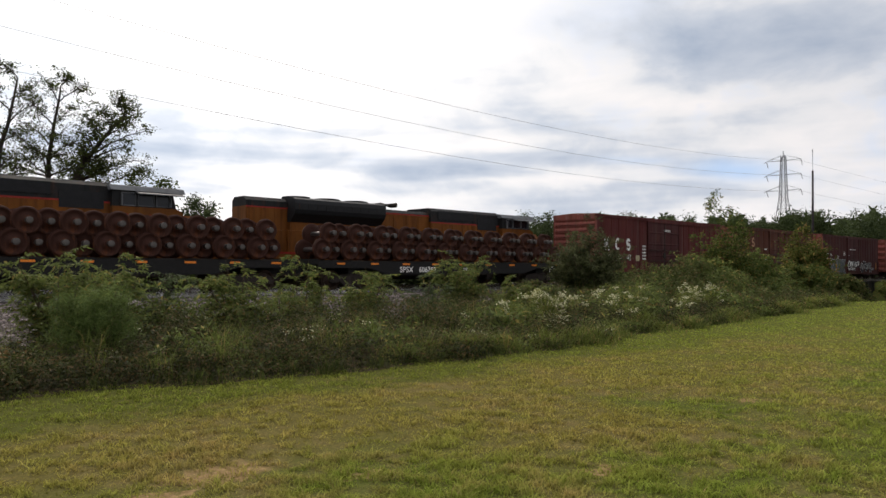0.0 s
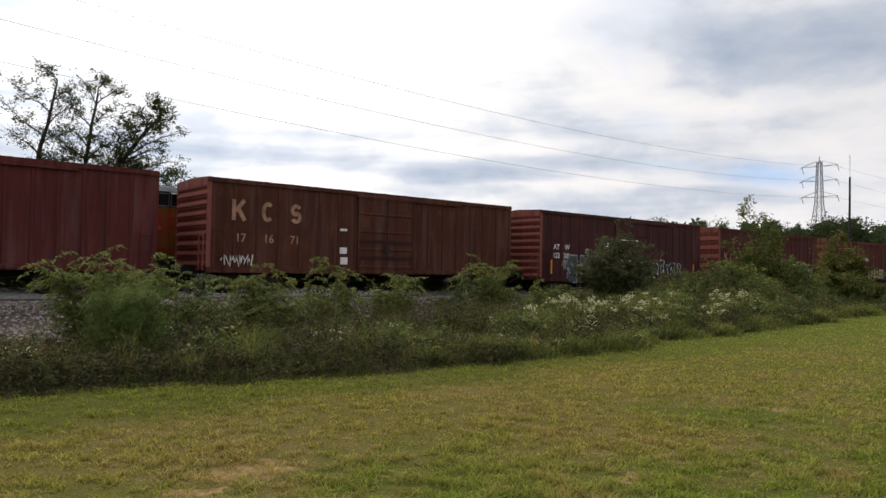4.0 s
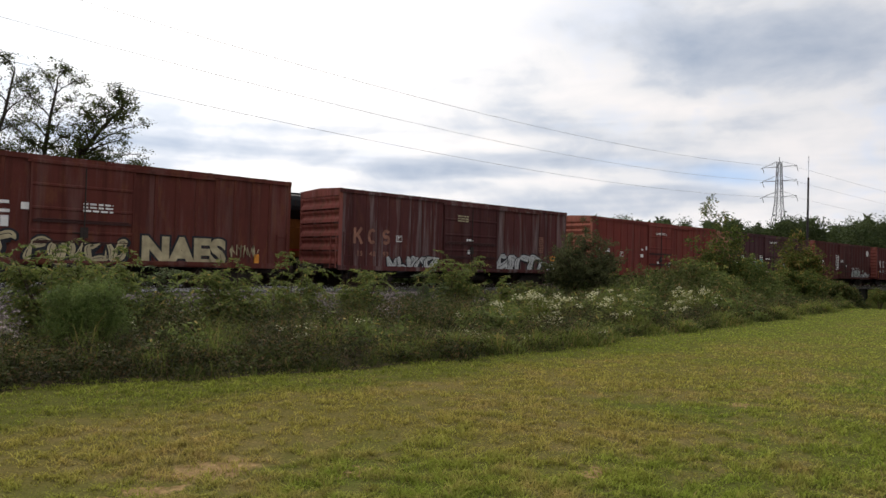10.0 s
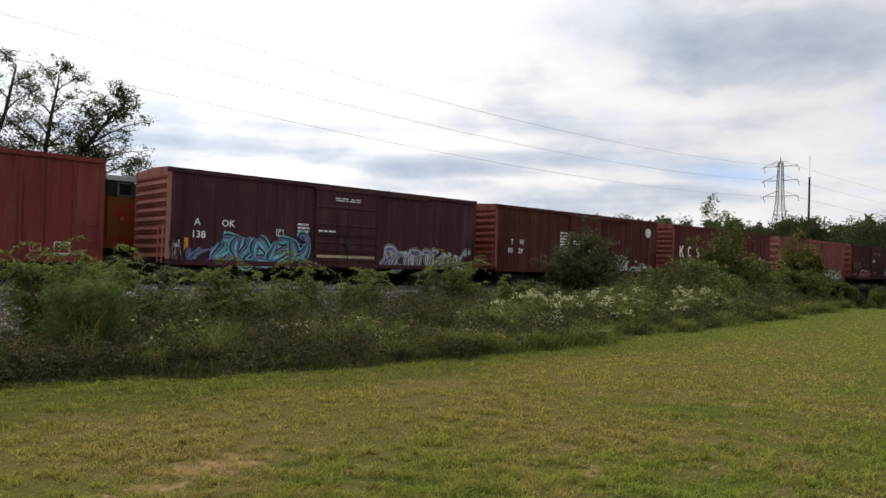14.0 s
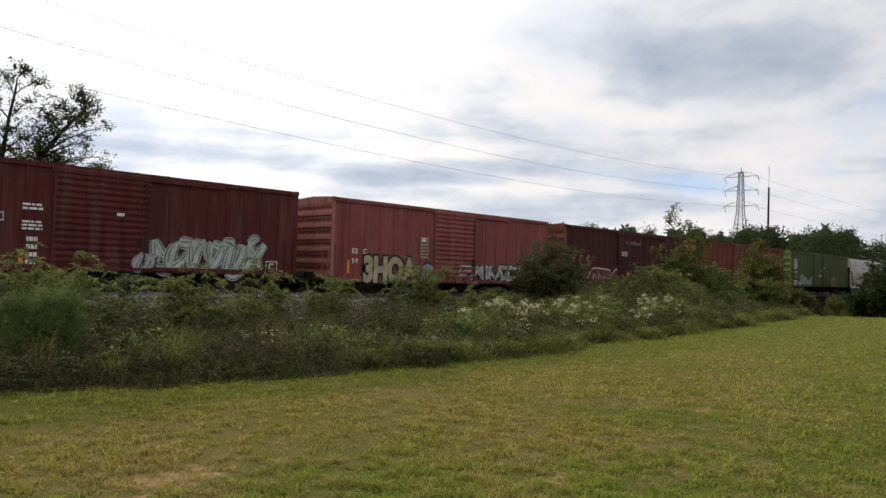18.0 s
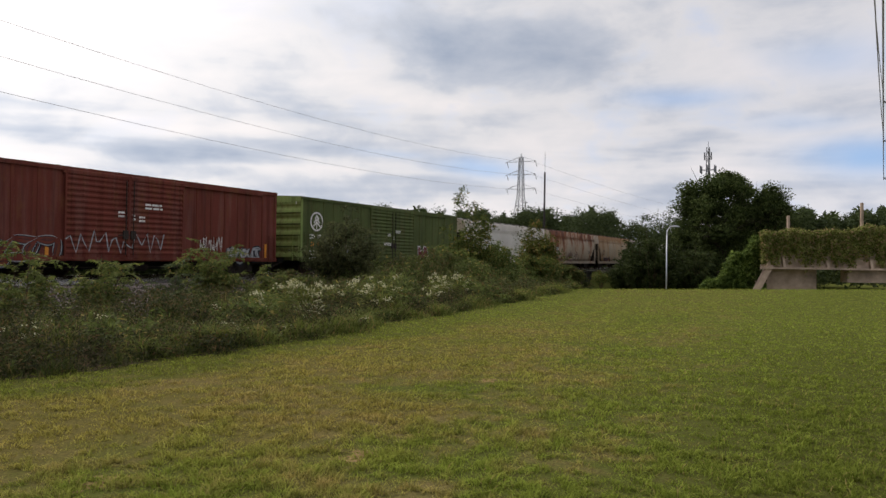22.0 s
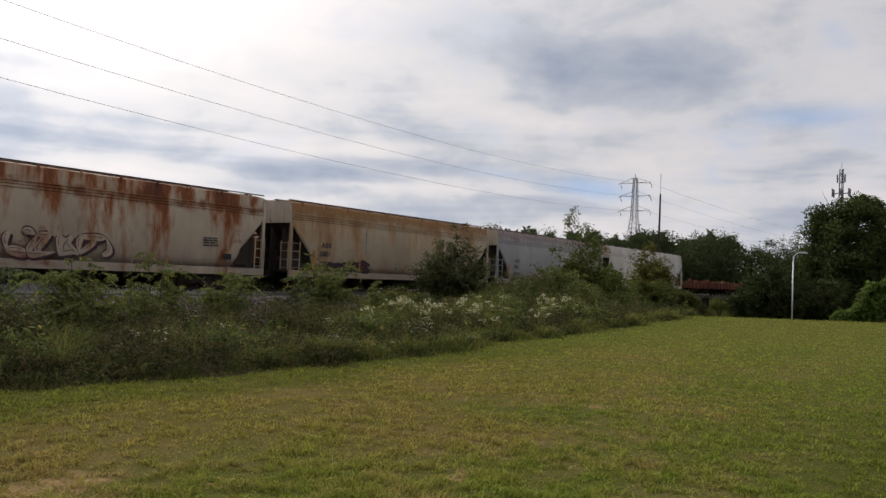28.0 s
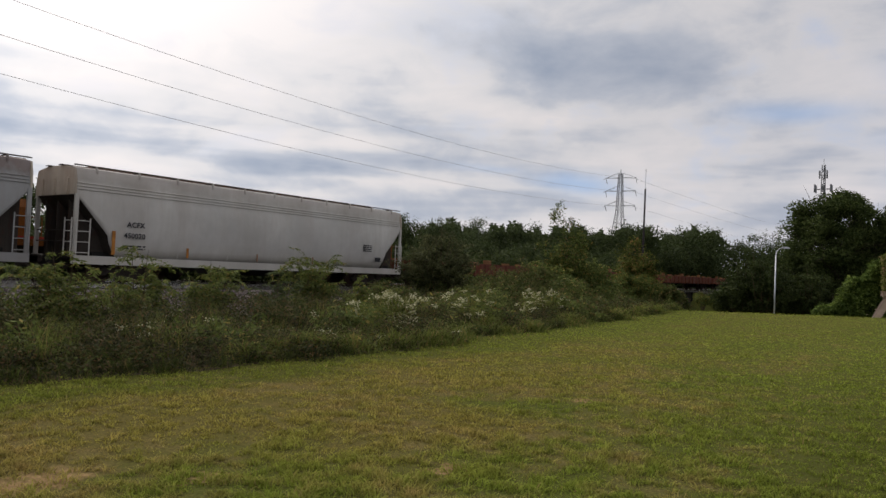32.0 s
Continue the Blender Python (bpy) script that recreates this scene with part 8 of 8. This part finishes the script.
for i in range(26):
    f = i / 25
    a = radians(52 + 50 * f + rnd.uniform(-0.8, 0.8))
    d = rnd.uniform(84, 112)
    x, y = d * math.sin(a), d * math.cos(a)
    if 20 < y < 37 or (x < 100 and y < 20):
        continue
    h = 1.65 + d * rnd.uniform(0.045, 0.06)
    tree("woodland_tree", "lower dark tree at the edge of the wood", x, y, -1.0, h, 5, rnd.uniform(7, 9), M_FAROAK, M_BARK, 200 + i, 0.42, 6000, (0, 0), 0.05, 9, 2.0, 0.2, WOODS, leader=0.06, stem=0.6)
# the wood's own mass behind its edge
RNG = np.random.default_rng(67)
k = 90000
a = RNG.uniform(radians(52), radians(106), k)
d = RNG.uniform(135, 170, k)
x, y = d * np.sin(a), d * np.cos(a)
ad = np.degrees(a)
top = 1.65 + d * (0.06 + 0.005 * np.sin(ad * 1.3) + 0.005 * np.sin(ad * 3.7 + 1) + 0.004 * np.sin(ad * 8.9 + 2))
z = -0.5 + (top + 0.5) * RNG.uniform(0, 1, k) ** 0.6
ok = (y > 40) | (y < 18)
V, F = leaf_quads(np.stack([x, y, z], 1)[ok], 1.0, 0.6, 0.1)
stuff("distant_wood", V, F, M_FAROAK, "dense dark mass of a distant wood", "woods")
# undergrowth that closes the foot of the wood
RNG = np.random.default_rng(61)
k = 60000
a = RNG.uniform(radians(30), radians(104), k)
d = RNG.uniform(88, 150, k)
x, y = d * np.sin(a), d * np.cos(a)
ok = ((y > 38) | (y < 19)) & ~((y < 19) & (x < 92))
x, y, d = x[ok], y[ok], d[ok]
z = RNG.uniform(0, 1, len(x)) * (3.2 + 1.5 * np.sin(x * 0.21) + 1.2 * np.sin(y * 0.37 + x * 0.1)) - 0.8
V, F = leaf_quads(np.stack([x, y, z], 1), 0.8, 0.45, 0.1)
stuff("undergrowth", V, F, M_DARKBUSH, "dark undergrowth below the distant trees", "undergrowth")


M_TOWER = plain("weathered_tower_steel", (0.17, 0.175, 0.185), 0.6, 0.3, 0.15)


def lattice_tower(x, y, h):
    """A steel transmission tower with three pairs of cross-arms."""
    ob = thing("transmission_tower", "grey steel lattice transmission tower with three cross-arms", "pylon", "", pose(x, y, 0, 0, 0, 0))
    def half(z):
        f = z / h
        return 3.6 * (1 - f / 0.62) + 0.95 * (f / 0.62) if f < 0.62 else 0.95 - 0.45 * (f - 0.62) / 0.38
    zs = [h * f for f in (0, 0.16, 0.3, 0.42, 0.53, 0.62, 0.69, 0.76, 0.83, 0.9, 0.96)]
    for sx, sy in ((-1, -1), (1, -1), (1, 1), (-1, 1)):
        bm = bmesh.new()
        tube(bm, [(sx * half(z) + 0.001 * z, sy * half(z), z) for z in zs], 0.12, 4)
        part("leg", bm, M_TOWER, ob)
    bm = bmesh.new()
    for z0, z1 in zip(zs, zs[1:]):
        a, b = half(z0), half(z1)
        for p, q in (((-a, -a), (b, -b)), ((a, -a), (-b, -b)), ((-a, a), (b, b)), ((a, a), (-b, b)), ((-a, -a), (-b, b)), ((a, -a), (b, b)), ((-a, a), (-b, -b)), ((a, a), (b, -b))):
            rod(bm, (*p, z0), (*q, z1), 0.05, 4)
        for s in (-1, 1):
            rod(bm, (-b, s * b, z1), (b, s * b, z1), 0.045, 4)
            rod(bm, (s * b, -b, z1), (s * b, b, z1), 0.045, 4)
    part("bracing", bm, M_TOWER, ob)
    for z in (25.7, 30.6, 35.0):
        for s in (-1, 1):
            bm = bmesh.new()
            tip = (0, s * 5.2, z + 0.1)
            for dx in (-0.6, 0.6):
                rod(bm, (dx, s * 0.6, z), tip, 0.06, 4)
                rod(bm, (dx, s * 0.6, z + 1.7), tip, 0.05, 4)
            part("cross_arm", bm, M_TOWER, ob)
            bm = bmesh.new()
            rod(bm, tip, (1.2, s * 5.2, z - 1.6), 0.08, 6)
            rod(bm, tip, (-1.5, s * 5.2, z - 0.5), 0.07, 6)
            part("insulator", bm, M_TRUCK, ob)
    bm = bmesh.new()
    rod(bm, (0, 0, h * 0.95), (0, 0, h), 0.12, 4)
    part("peak", bm, M_TOWER, ob)
    return ob


lattice_tower(225.7, 92.6, 38.0)
M_WIRE = plain("dull_aluminium_wire", (0.3, 0.3, 0.31), 0.5, 0.5)


def wire(label, pts, r=0.03):
    bm = bmesh.new()
    tube(bm, pts, r)
    return tagged(part("power_line", bm, M_WIRE, None), label, "cable", "power lines over the railway")


for z, lo in ((25.2, 20.0), (30.1, 24.1), (34.5, 28.4)):
    for yy in (87.4,):
        kk = (z - lo) / 125.7 ** 2
        wire("thin dark power line sagging beside the railway", [(-60 + 14.285 * i, yy + 0.0, lo + kk * (-60 + 14.285 * i - 100) ** 2) for i in range(21)], 0.028)
    wire("thin dark power line sagging away from the tower", [(225.7 + 15 * i, 87.4 - 2.2 * i, z - 5.5 * math.sin(min(1, i / 20) * 3.14)) for i in range(19)], 0.03)


def wooden_pole(x, y, h):
    ob = thing("radio_pole", "dark timber pole with a thin antenna on top", "pole", "", pose(x, y, -0.5))
    bm = bmesh.new()
    rod(bm, (0, 0, 0), (0.1, 0, h), 0.18, 10, 0.12)
    part("shaft", bm, plain("dark_pole_timber", (0.035, 0.03, 0.03), 0.8), ob)
    bm = bmesh.new()
    rod(bm, (0.1, 0, h), (0.1, 0, h + 3.0), 0.035, 6)
    rod(bm, (-0.25, 0, h + 2.2), (0.45, 0, h + 2.2), 0.025, 5)
    rod(bm, (-0.2, 0, h + 2.8), (0.4, 0, h + 2.6), 0.025, 5)
    part("antenna", bm, M_GALV, ob)


wooden_pole(103.1, 38.4, 15.6)


def cell_tower(x, y, top):
    ob = thing("antenna_mast", "slim grey antenna mast with panel antennas", "mast", "", pose(x, y, 0))
    bm = bmesh.new()
    for i in range(3):
        a = 2.094 * i
        rod(bm, (0.9 * math.cos(a), 0.9 * math.sin(a), 0), (0.4 * math.cos(a), 0.4 * math.sin(a), top), 0.12, 5)
    for z in range(2, int(top), 2):
        for i in range(3):
            a, b = 2.094 * i, 2.094 * (i + 1)
            k = 0.9 - 0.5 * z / top
            rod(bm, (k * math.cos(a), k * math.sin(a), z), (k * math.cos(b), k * math.sin(b), z + 1.6), 0.06, 4)
    part("mast", bm, M_TOWER, ob)
    for j, (z, n) in enumerate(((top - 6.0, 6), (top - 2.5, 3))):
        bm = bmesh.new()
        for i in range(n):
            a = 6.283 * i / n
            r = 2.0 if j == 0 else 0.9
            rod(bm, (0, 0, z), (r * math.cos(a), r * math.sin(a), z), 0.07, 5)
        part("bracket", bm, M_TOWER, ob)
        for i in range(n):
            a = 6.283 * i / n
            r = 2.05 if j == 0 else 0.95
            bm = bmesh.new()
            box(bm, r * math.cos(a) - 0.16, r * math.cos(a) + 0.16, r * math.sin(a) - 0.16, r * math.sin(a) + 0.16, z - 0.9, z + 1.1)
            part("panel_antenna", bm, M_TOWER, ob)
    bm = bmesh.new()
    rod(bm, (0, 0, top), (0, 0, top + 1.5), 0.05, 5)
    part("tip", bm, M_TOWER, ob)


cell_tower(198.0, 28.2, 32.0)


def monopole(x, y, h):
    ob = thing("steel_monopole", "tall tapered steel power pole with angled arms", "power pole", "", pose(x, y, 0))
    bm = bmesh.new()
    rod(bm, (0, 0, -1), (0, 0, h), 0.74, 16, 0.34)
    smooth(part("shaft", bm, plain("dulled_zinc", (0.3, 0.31, 0.33), 0.55, 0.4, 0.15, 1.5), ob))
    for z in (13.9, 19.3, 24.9):
        for s in (-1, 1):
            bm = bmesh.new()
            rod(bm, (0, s * 0.5, z + 1.6), (0, s * 3.6, z + 0.2), 0.1, 8, 0.06)
            part("arm", bm, M_GALV, ob)
            bm = bmesh.new()
            lathe(bm, [(0.74, z + 1.4), (0.74, z + 1.7)], "z", 16)
            part("collar", bm, M_TRUCK, ob)
            bm = bmesh.new()
            rod(bm, (0, s * 3.6, z + 0.25), (0, s * 3.7, z - 0.05), 0.07, 6)
            rod(bm, (0, s * 3.6, z + 0.2), (1.2, s * 2.8, z - 0.6), 0.05, 6)
            part("insulator", bm, M_TRUCK, ob)
    bm = bmesh.new()
    rod(bm, (0, -2.4, h - 0.4), (0, 2.4, h - 0.3), 0.1, 6)
    part("top_arm", bm, M_GALV, ob)


monopole(119.6, -10.5, 29.0)
for q, z in enumerate((13.9, 19.3, 24.9)):
    for dy in (3.7, -3.7):
        end = (0.05 + 0.7 * q) if dy > 0 else -7.4 - 0.7 * q
        wire("power line running from the steel pole overhead", [(119.6 - 8.4 * i, (-10.5 + dy) * (1 - i / 14.2) + end * i / 14.2, z - 3.0 * math.sin(3.14 * i / 16.0)) for i in range(18)], 0.04)


def street_lamp(x, y, z0, top):
    ob = thing("street_lamp", "pale aluminium street lamp with a curved arm", "street lamp", "", pose(x, y, z0))
    h = top - z0
    bm = bmesh.new()
    rod(bm, (0, 0, 0), (0, 0, h - 0.6), 0.075, 12, 0.05)
    pts = [(0, 0.0, h - 0.6), (0.03, -0.06, h - 0.25), (0.07, -0.25, h + 0.0), (0.12, -0.5, h + 0.08)]
    smooth(part("pole", bm, M_GALV, ob))
    bm = bmesh.new()
    for p, q in zip(pts, pts[1:]):
        rod(bm, p, q, 0.036, 8, None, False)
    smooth(part("arm", bm, M_GALV, ob))
    bm = bmesh.new()
    prism(bm, [(-0.45, h + 0.03), (-1.1, h + 0.0), (-1.1, h + 0.08), (-0.85, h + 0.17), (-0.45, h + 0.14)], 0.02, 0.24)
    part("lamp_head", bm, M_GALV, ob)
    bm = bmesh.new()
    box(bm, -0.2, 0.2, -0.2, 0.2, 0, 0.08)
    part("base_plate", bm, M_GALV, ob)


street_lamp(68.7, 13.4, ground_z(68.7, 13.4), 4.9)

# railway bridge over the lower road: girders on piers
M_GIRDER = plain("black_girder_steel", (0.022, 0.02, 0.018), 0.8)
rb = thing("railway_bridge", "black steel plate-girder railway bridge on concrete piers", "railway bridge")
for yy in (25.3, 29.3, 33.7):
    bm = bmesh.new()
    box(bm, 56.8, 84.2, yy - 0.15, yy + 0.15, -1.1, 0.34)
    for i in range(14):
        x = 57.5 + 2 * i
        box(bm, x - 0.06, x + 0.06, yy - 0.3, yy + 0.3, -1.05, 0.3)
    part("girder", bm, M_GIRDER, rb)
bm = bmesh.new()
box(bm, 56.8, 84.2, 25.0, 34.0, 0.3, 0.385)
part("bridge_deck", bm, M_GIRDER, rb)
for x in (56.9, 65.5, 75.0, 83.4):
    for yy in (26.0, 29.5, 33.0):
        bm = bmesh.new()
        box(bm, x - 0.4, x + 0.4, yy - 0.5, yy + 0.5, -3.6, -1.1, 0.05)
        part("pier", bm, M_CONCRETE, rb)

# added dark leaves that stand in for the deep shadow below the bridge
RNG = np.random.default_rng(83)
k = 16000
x, y = RNG.uniform(54, 88, k), RNG.uniform(35.5, 39, k)
z = -3.0 + RNG.uniform(0, 1, k) * (4.6 + 0.6 * np.sin(x * 0.9))
V, F = leaf_quads(np.stack([x, y, z], 1), 0.44, 0.26, 0.1)
stuff("underpass_shade_leaves", V, F, M_DARKBUSH, "dark leaves added for the deep shade behind the railway bridge", "undergrowth")

M_OLDCONC = plain("stained_brown_concrete", (0.4, 0.305, 0.235), 0.9, 0, 0.4, 0.9)
# concrete road bridge smothered in vines
RB = pose(61.7, 5.0, 0, 0, 0, -63.4)      # local x runs along the deck
ob = thing("road_bridge", "old concrete road bridge with its parapet covered in vines", "road bridge", "", RB)
bm = bmesh.new()
prism(bm, [(0.2, 0.0), (40, 0.0), (40, 9.0), (5.2, 9.0)], 1.25, 1.55, "z")
part("deck_slab", bm, M_OLDCONC, ob)
bm = bmesh.new()
box(bm, 0.9, 40, 0.05, 0.35, 1.55, 3.5)
part("parapet", bm, M_OLDCONC, ob)
bm = bmesh.new()
box(bm, 0.2, 40, -0.35, 0.05, 1.2, 1.34)
part("ledge", bm, M_OLDCONC, ob)
for i in range(11):
    bm = bmesh.new()
    x = 2.0 + 3.4 * i
    prism(bm, [(0.05, 1.34), (-0.32, 1.34), (0.05, 2.7)], x - 0.1, x + 0.1)
    part("bracket", bm, M_OLDCONC, ob)
bm = bmesh.new()
prism(bm, [(-1.7, -3.2), (-1.3, -3.2), (1.2, 1.4), (0.9, 1.9)], -0.2, 0.2, "y")
part("wing_wall", bm, M_OLDCONC, ob)
bm = bmesh.new()
prism(bm, [(-0.8, -3.2), (5.2, -3.2), (5.2, 1.2), (1.1, 1.2)], 1.2, 3.0, "y")
part("abutment", bm, M_OLDCONC, ob)
bm = bmesh.new()
box(bm, 7.3, 40, 0.5, 1.6, 0.2, 1.25)
part("beam", bm, M_OLDCONC, ob)
bm = bmesh.new()
box(bm, 16.0, 16.8, 1.0, 8, -3.2, 0.2)
part("pier", bm, M_OLDCONC, ob)
RNG = np.random.default_rng(71)
M_VINE = leaf_material("vine_leaf", (0.18, 0.22, 0.055), (0.46, 0.47, 0.15), (0.4, 0.27, 0.15), 0.16, 0.45, 0.6, 0.8)
k = 70000
u = RNG.uniform(0.2, 40, k)
drop = 2.05 + 0.3 * np.sin(u * 2.1) + 0.3 * np.sin(u * 5.3 + 1) + 0.4 * np.sin(u * 13.7) + 0.3 * np.sin(u * 29.0)
t = RNG.uniform(0, 1, k) ** 1.25
z = 4.05 + 0.06 * np.minimum(u, 20) + 0.12 * np.sin(u * 0.8) + 0.1 * np.sin(u * 2.3 + 1) + RNG.normal(0, 0.09, k) - t * (drop + 0.04 * np.minimum(u, 20))
v = -0.05 - (0.35 + 0.2 * np.sin(u * 3.7) * np.sin(u * 1.3)) * RNG.uniform(0, 1, k) + np.where(t < 0.1, RNG.uniform(0, 0.6, k), 0)
V, F = leaf_quads(np.stack([u, v, z], 1), 0.2, 0.13, 0.6)
raw("vine_cover", V, F, M_VINE, ob)
k = 16000
u = RNG.uniform(-4.4, 1.0, k)
z = -2.6 + RNG.uniform(0, 1, k) * np.maximum(0.5, 6.2 + 1.05 * u + 0.4 * np.sin(u * 3))
V, F = leaf_quads(np.stack([u, RNG.uniform(0.6, 1.8, k), np.minimum(z, 3.8)], 1), 0.3, 0.2, 0.4)
raw("ivy", V, F, leaf_material("ivy_leaf", (0.09, 0.15, 0.03), (0.26, 0.34, 0.08), None, 0, 0.4), ob)
for x, top in ((2.6, 5.5), (8.4, 6.6)):
    bm = bmesh.new()
    box(bm, x, x + 0.18, 0.6, 0.78, 1.55, top)
    part("post", bm, M_OLDCONC, ob)


# ---- movement ----
def motions():
    for ob, x, y, z in MOVERS:
        walk(ob, [(t, pose(x - travelled(t), y, z)) for t in [SECONDS * i / 8 for i in range(9)]])


motions()
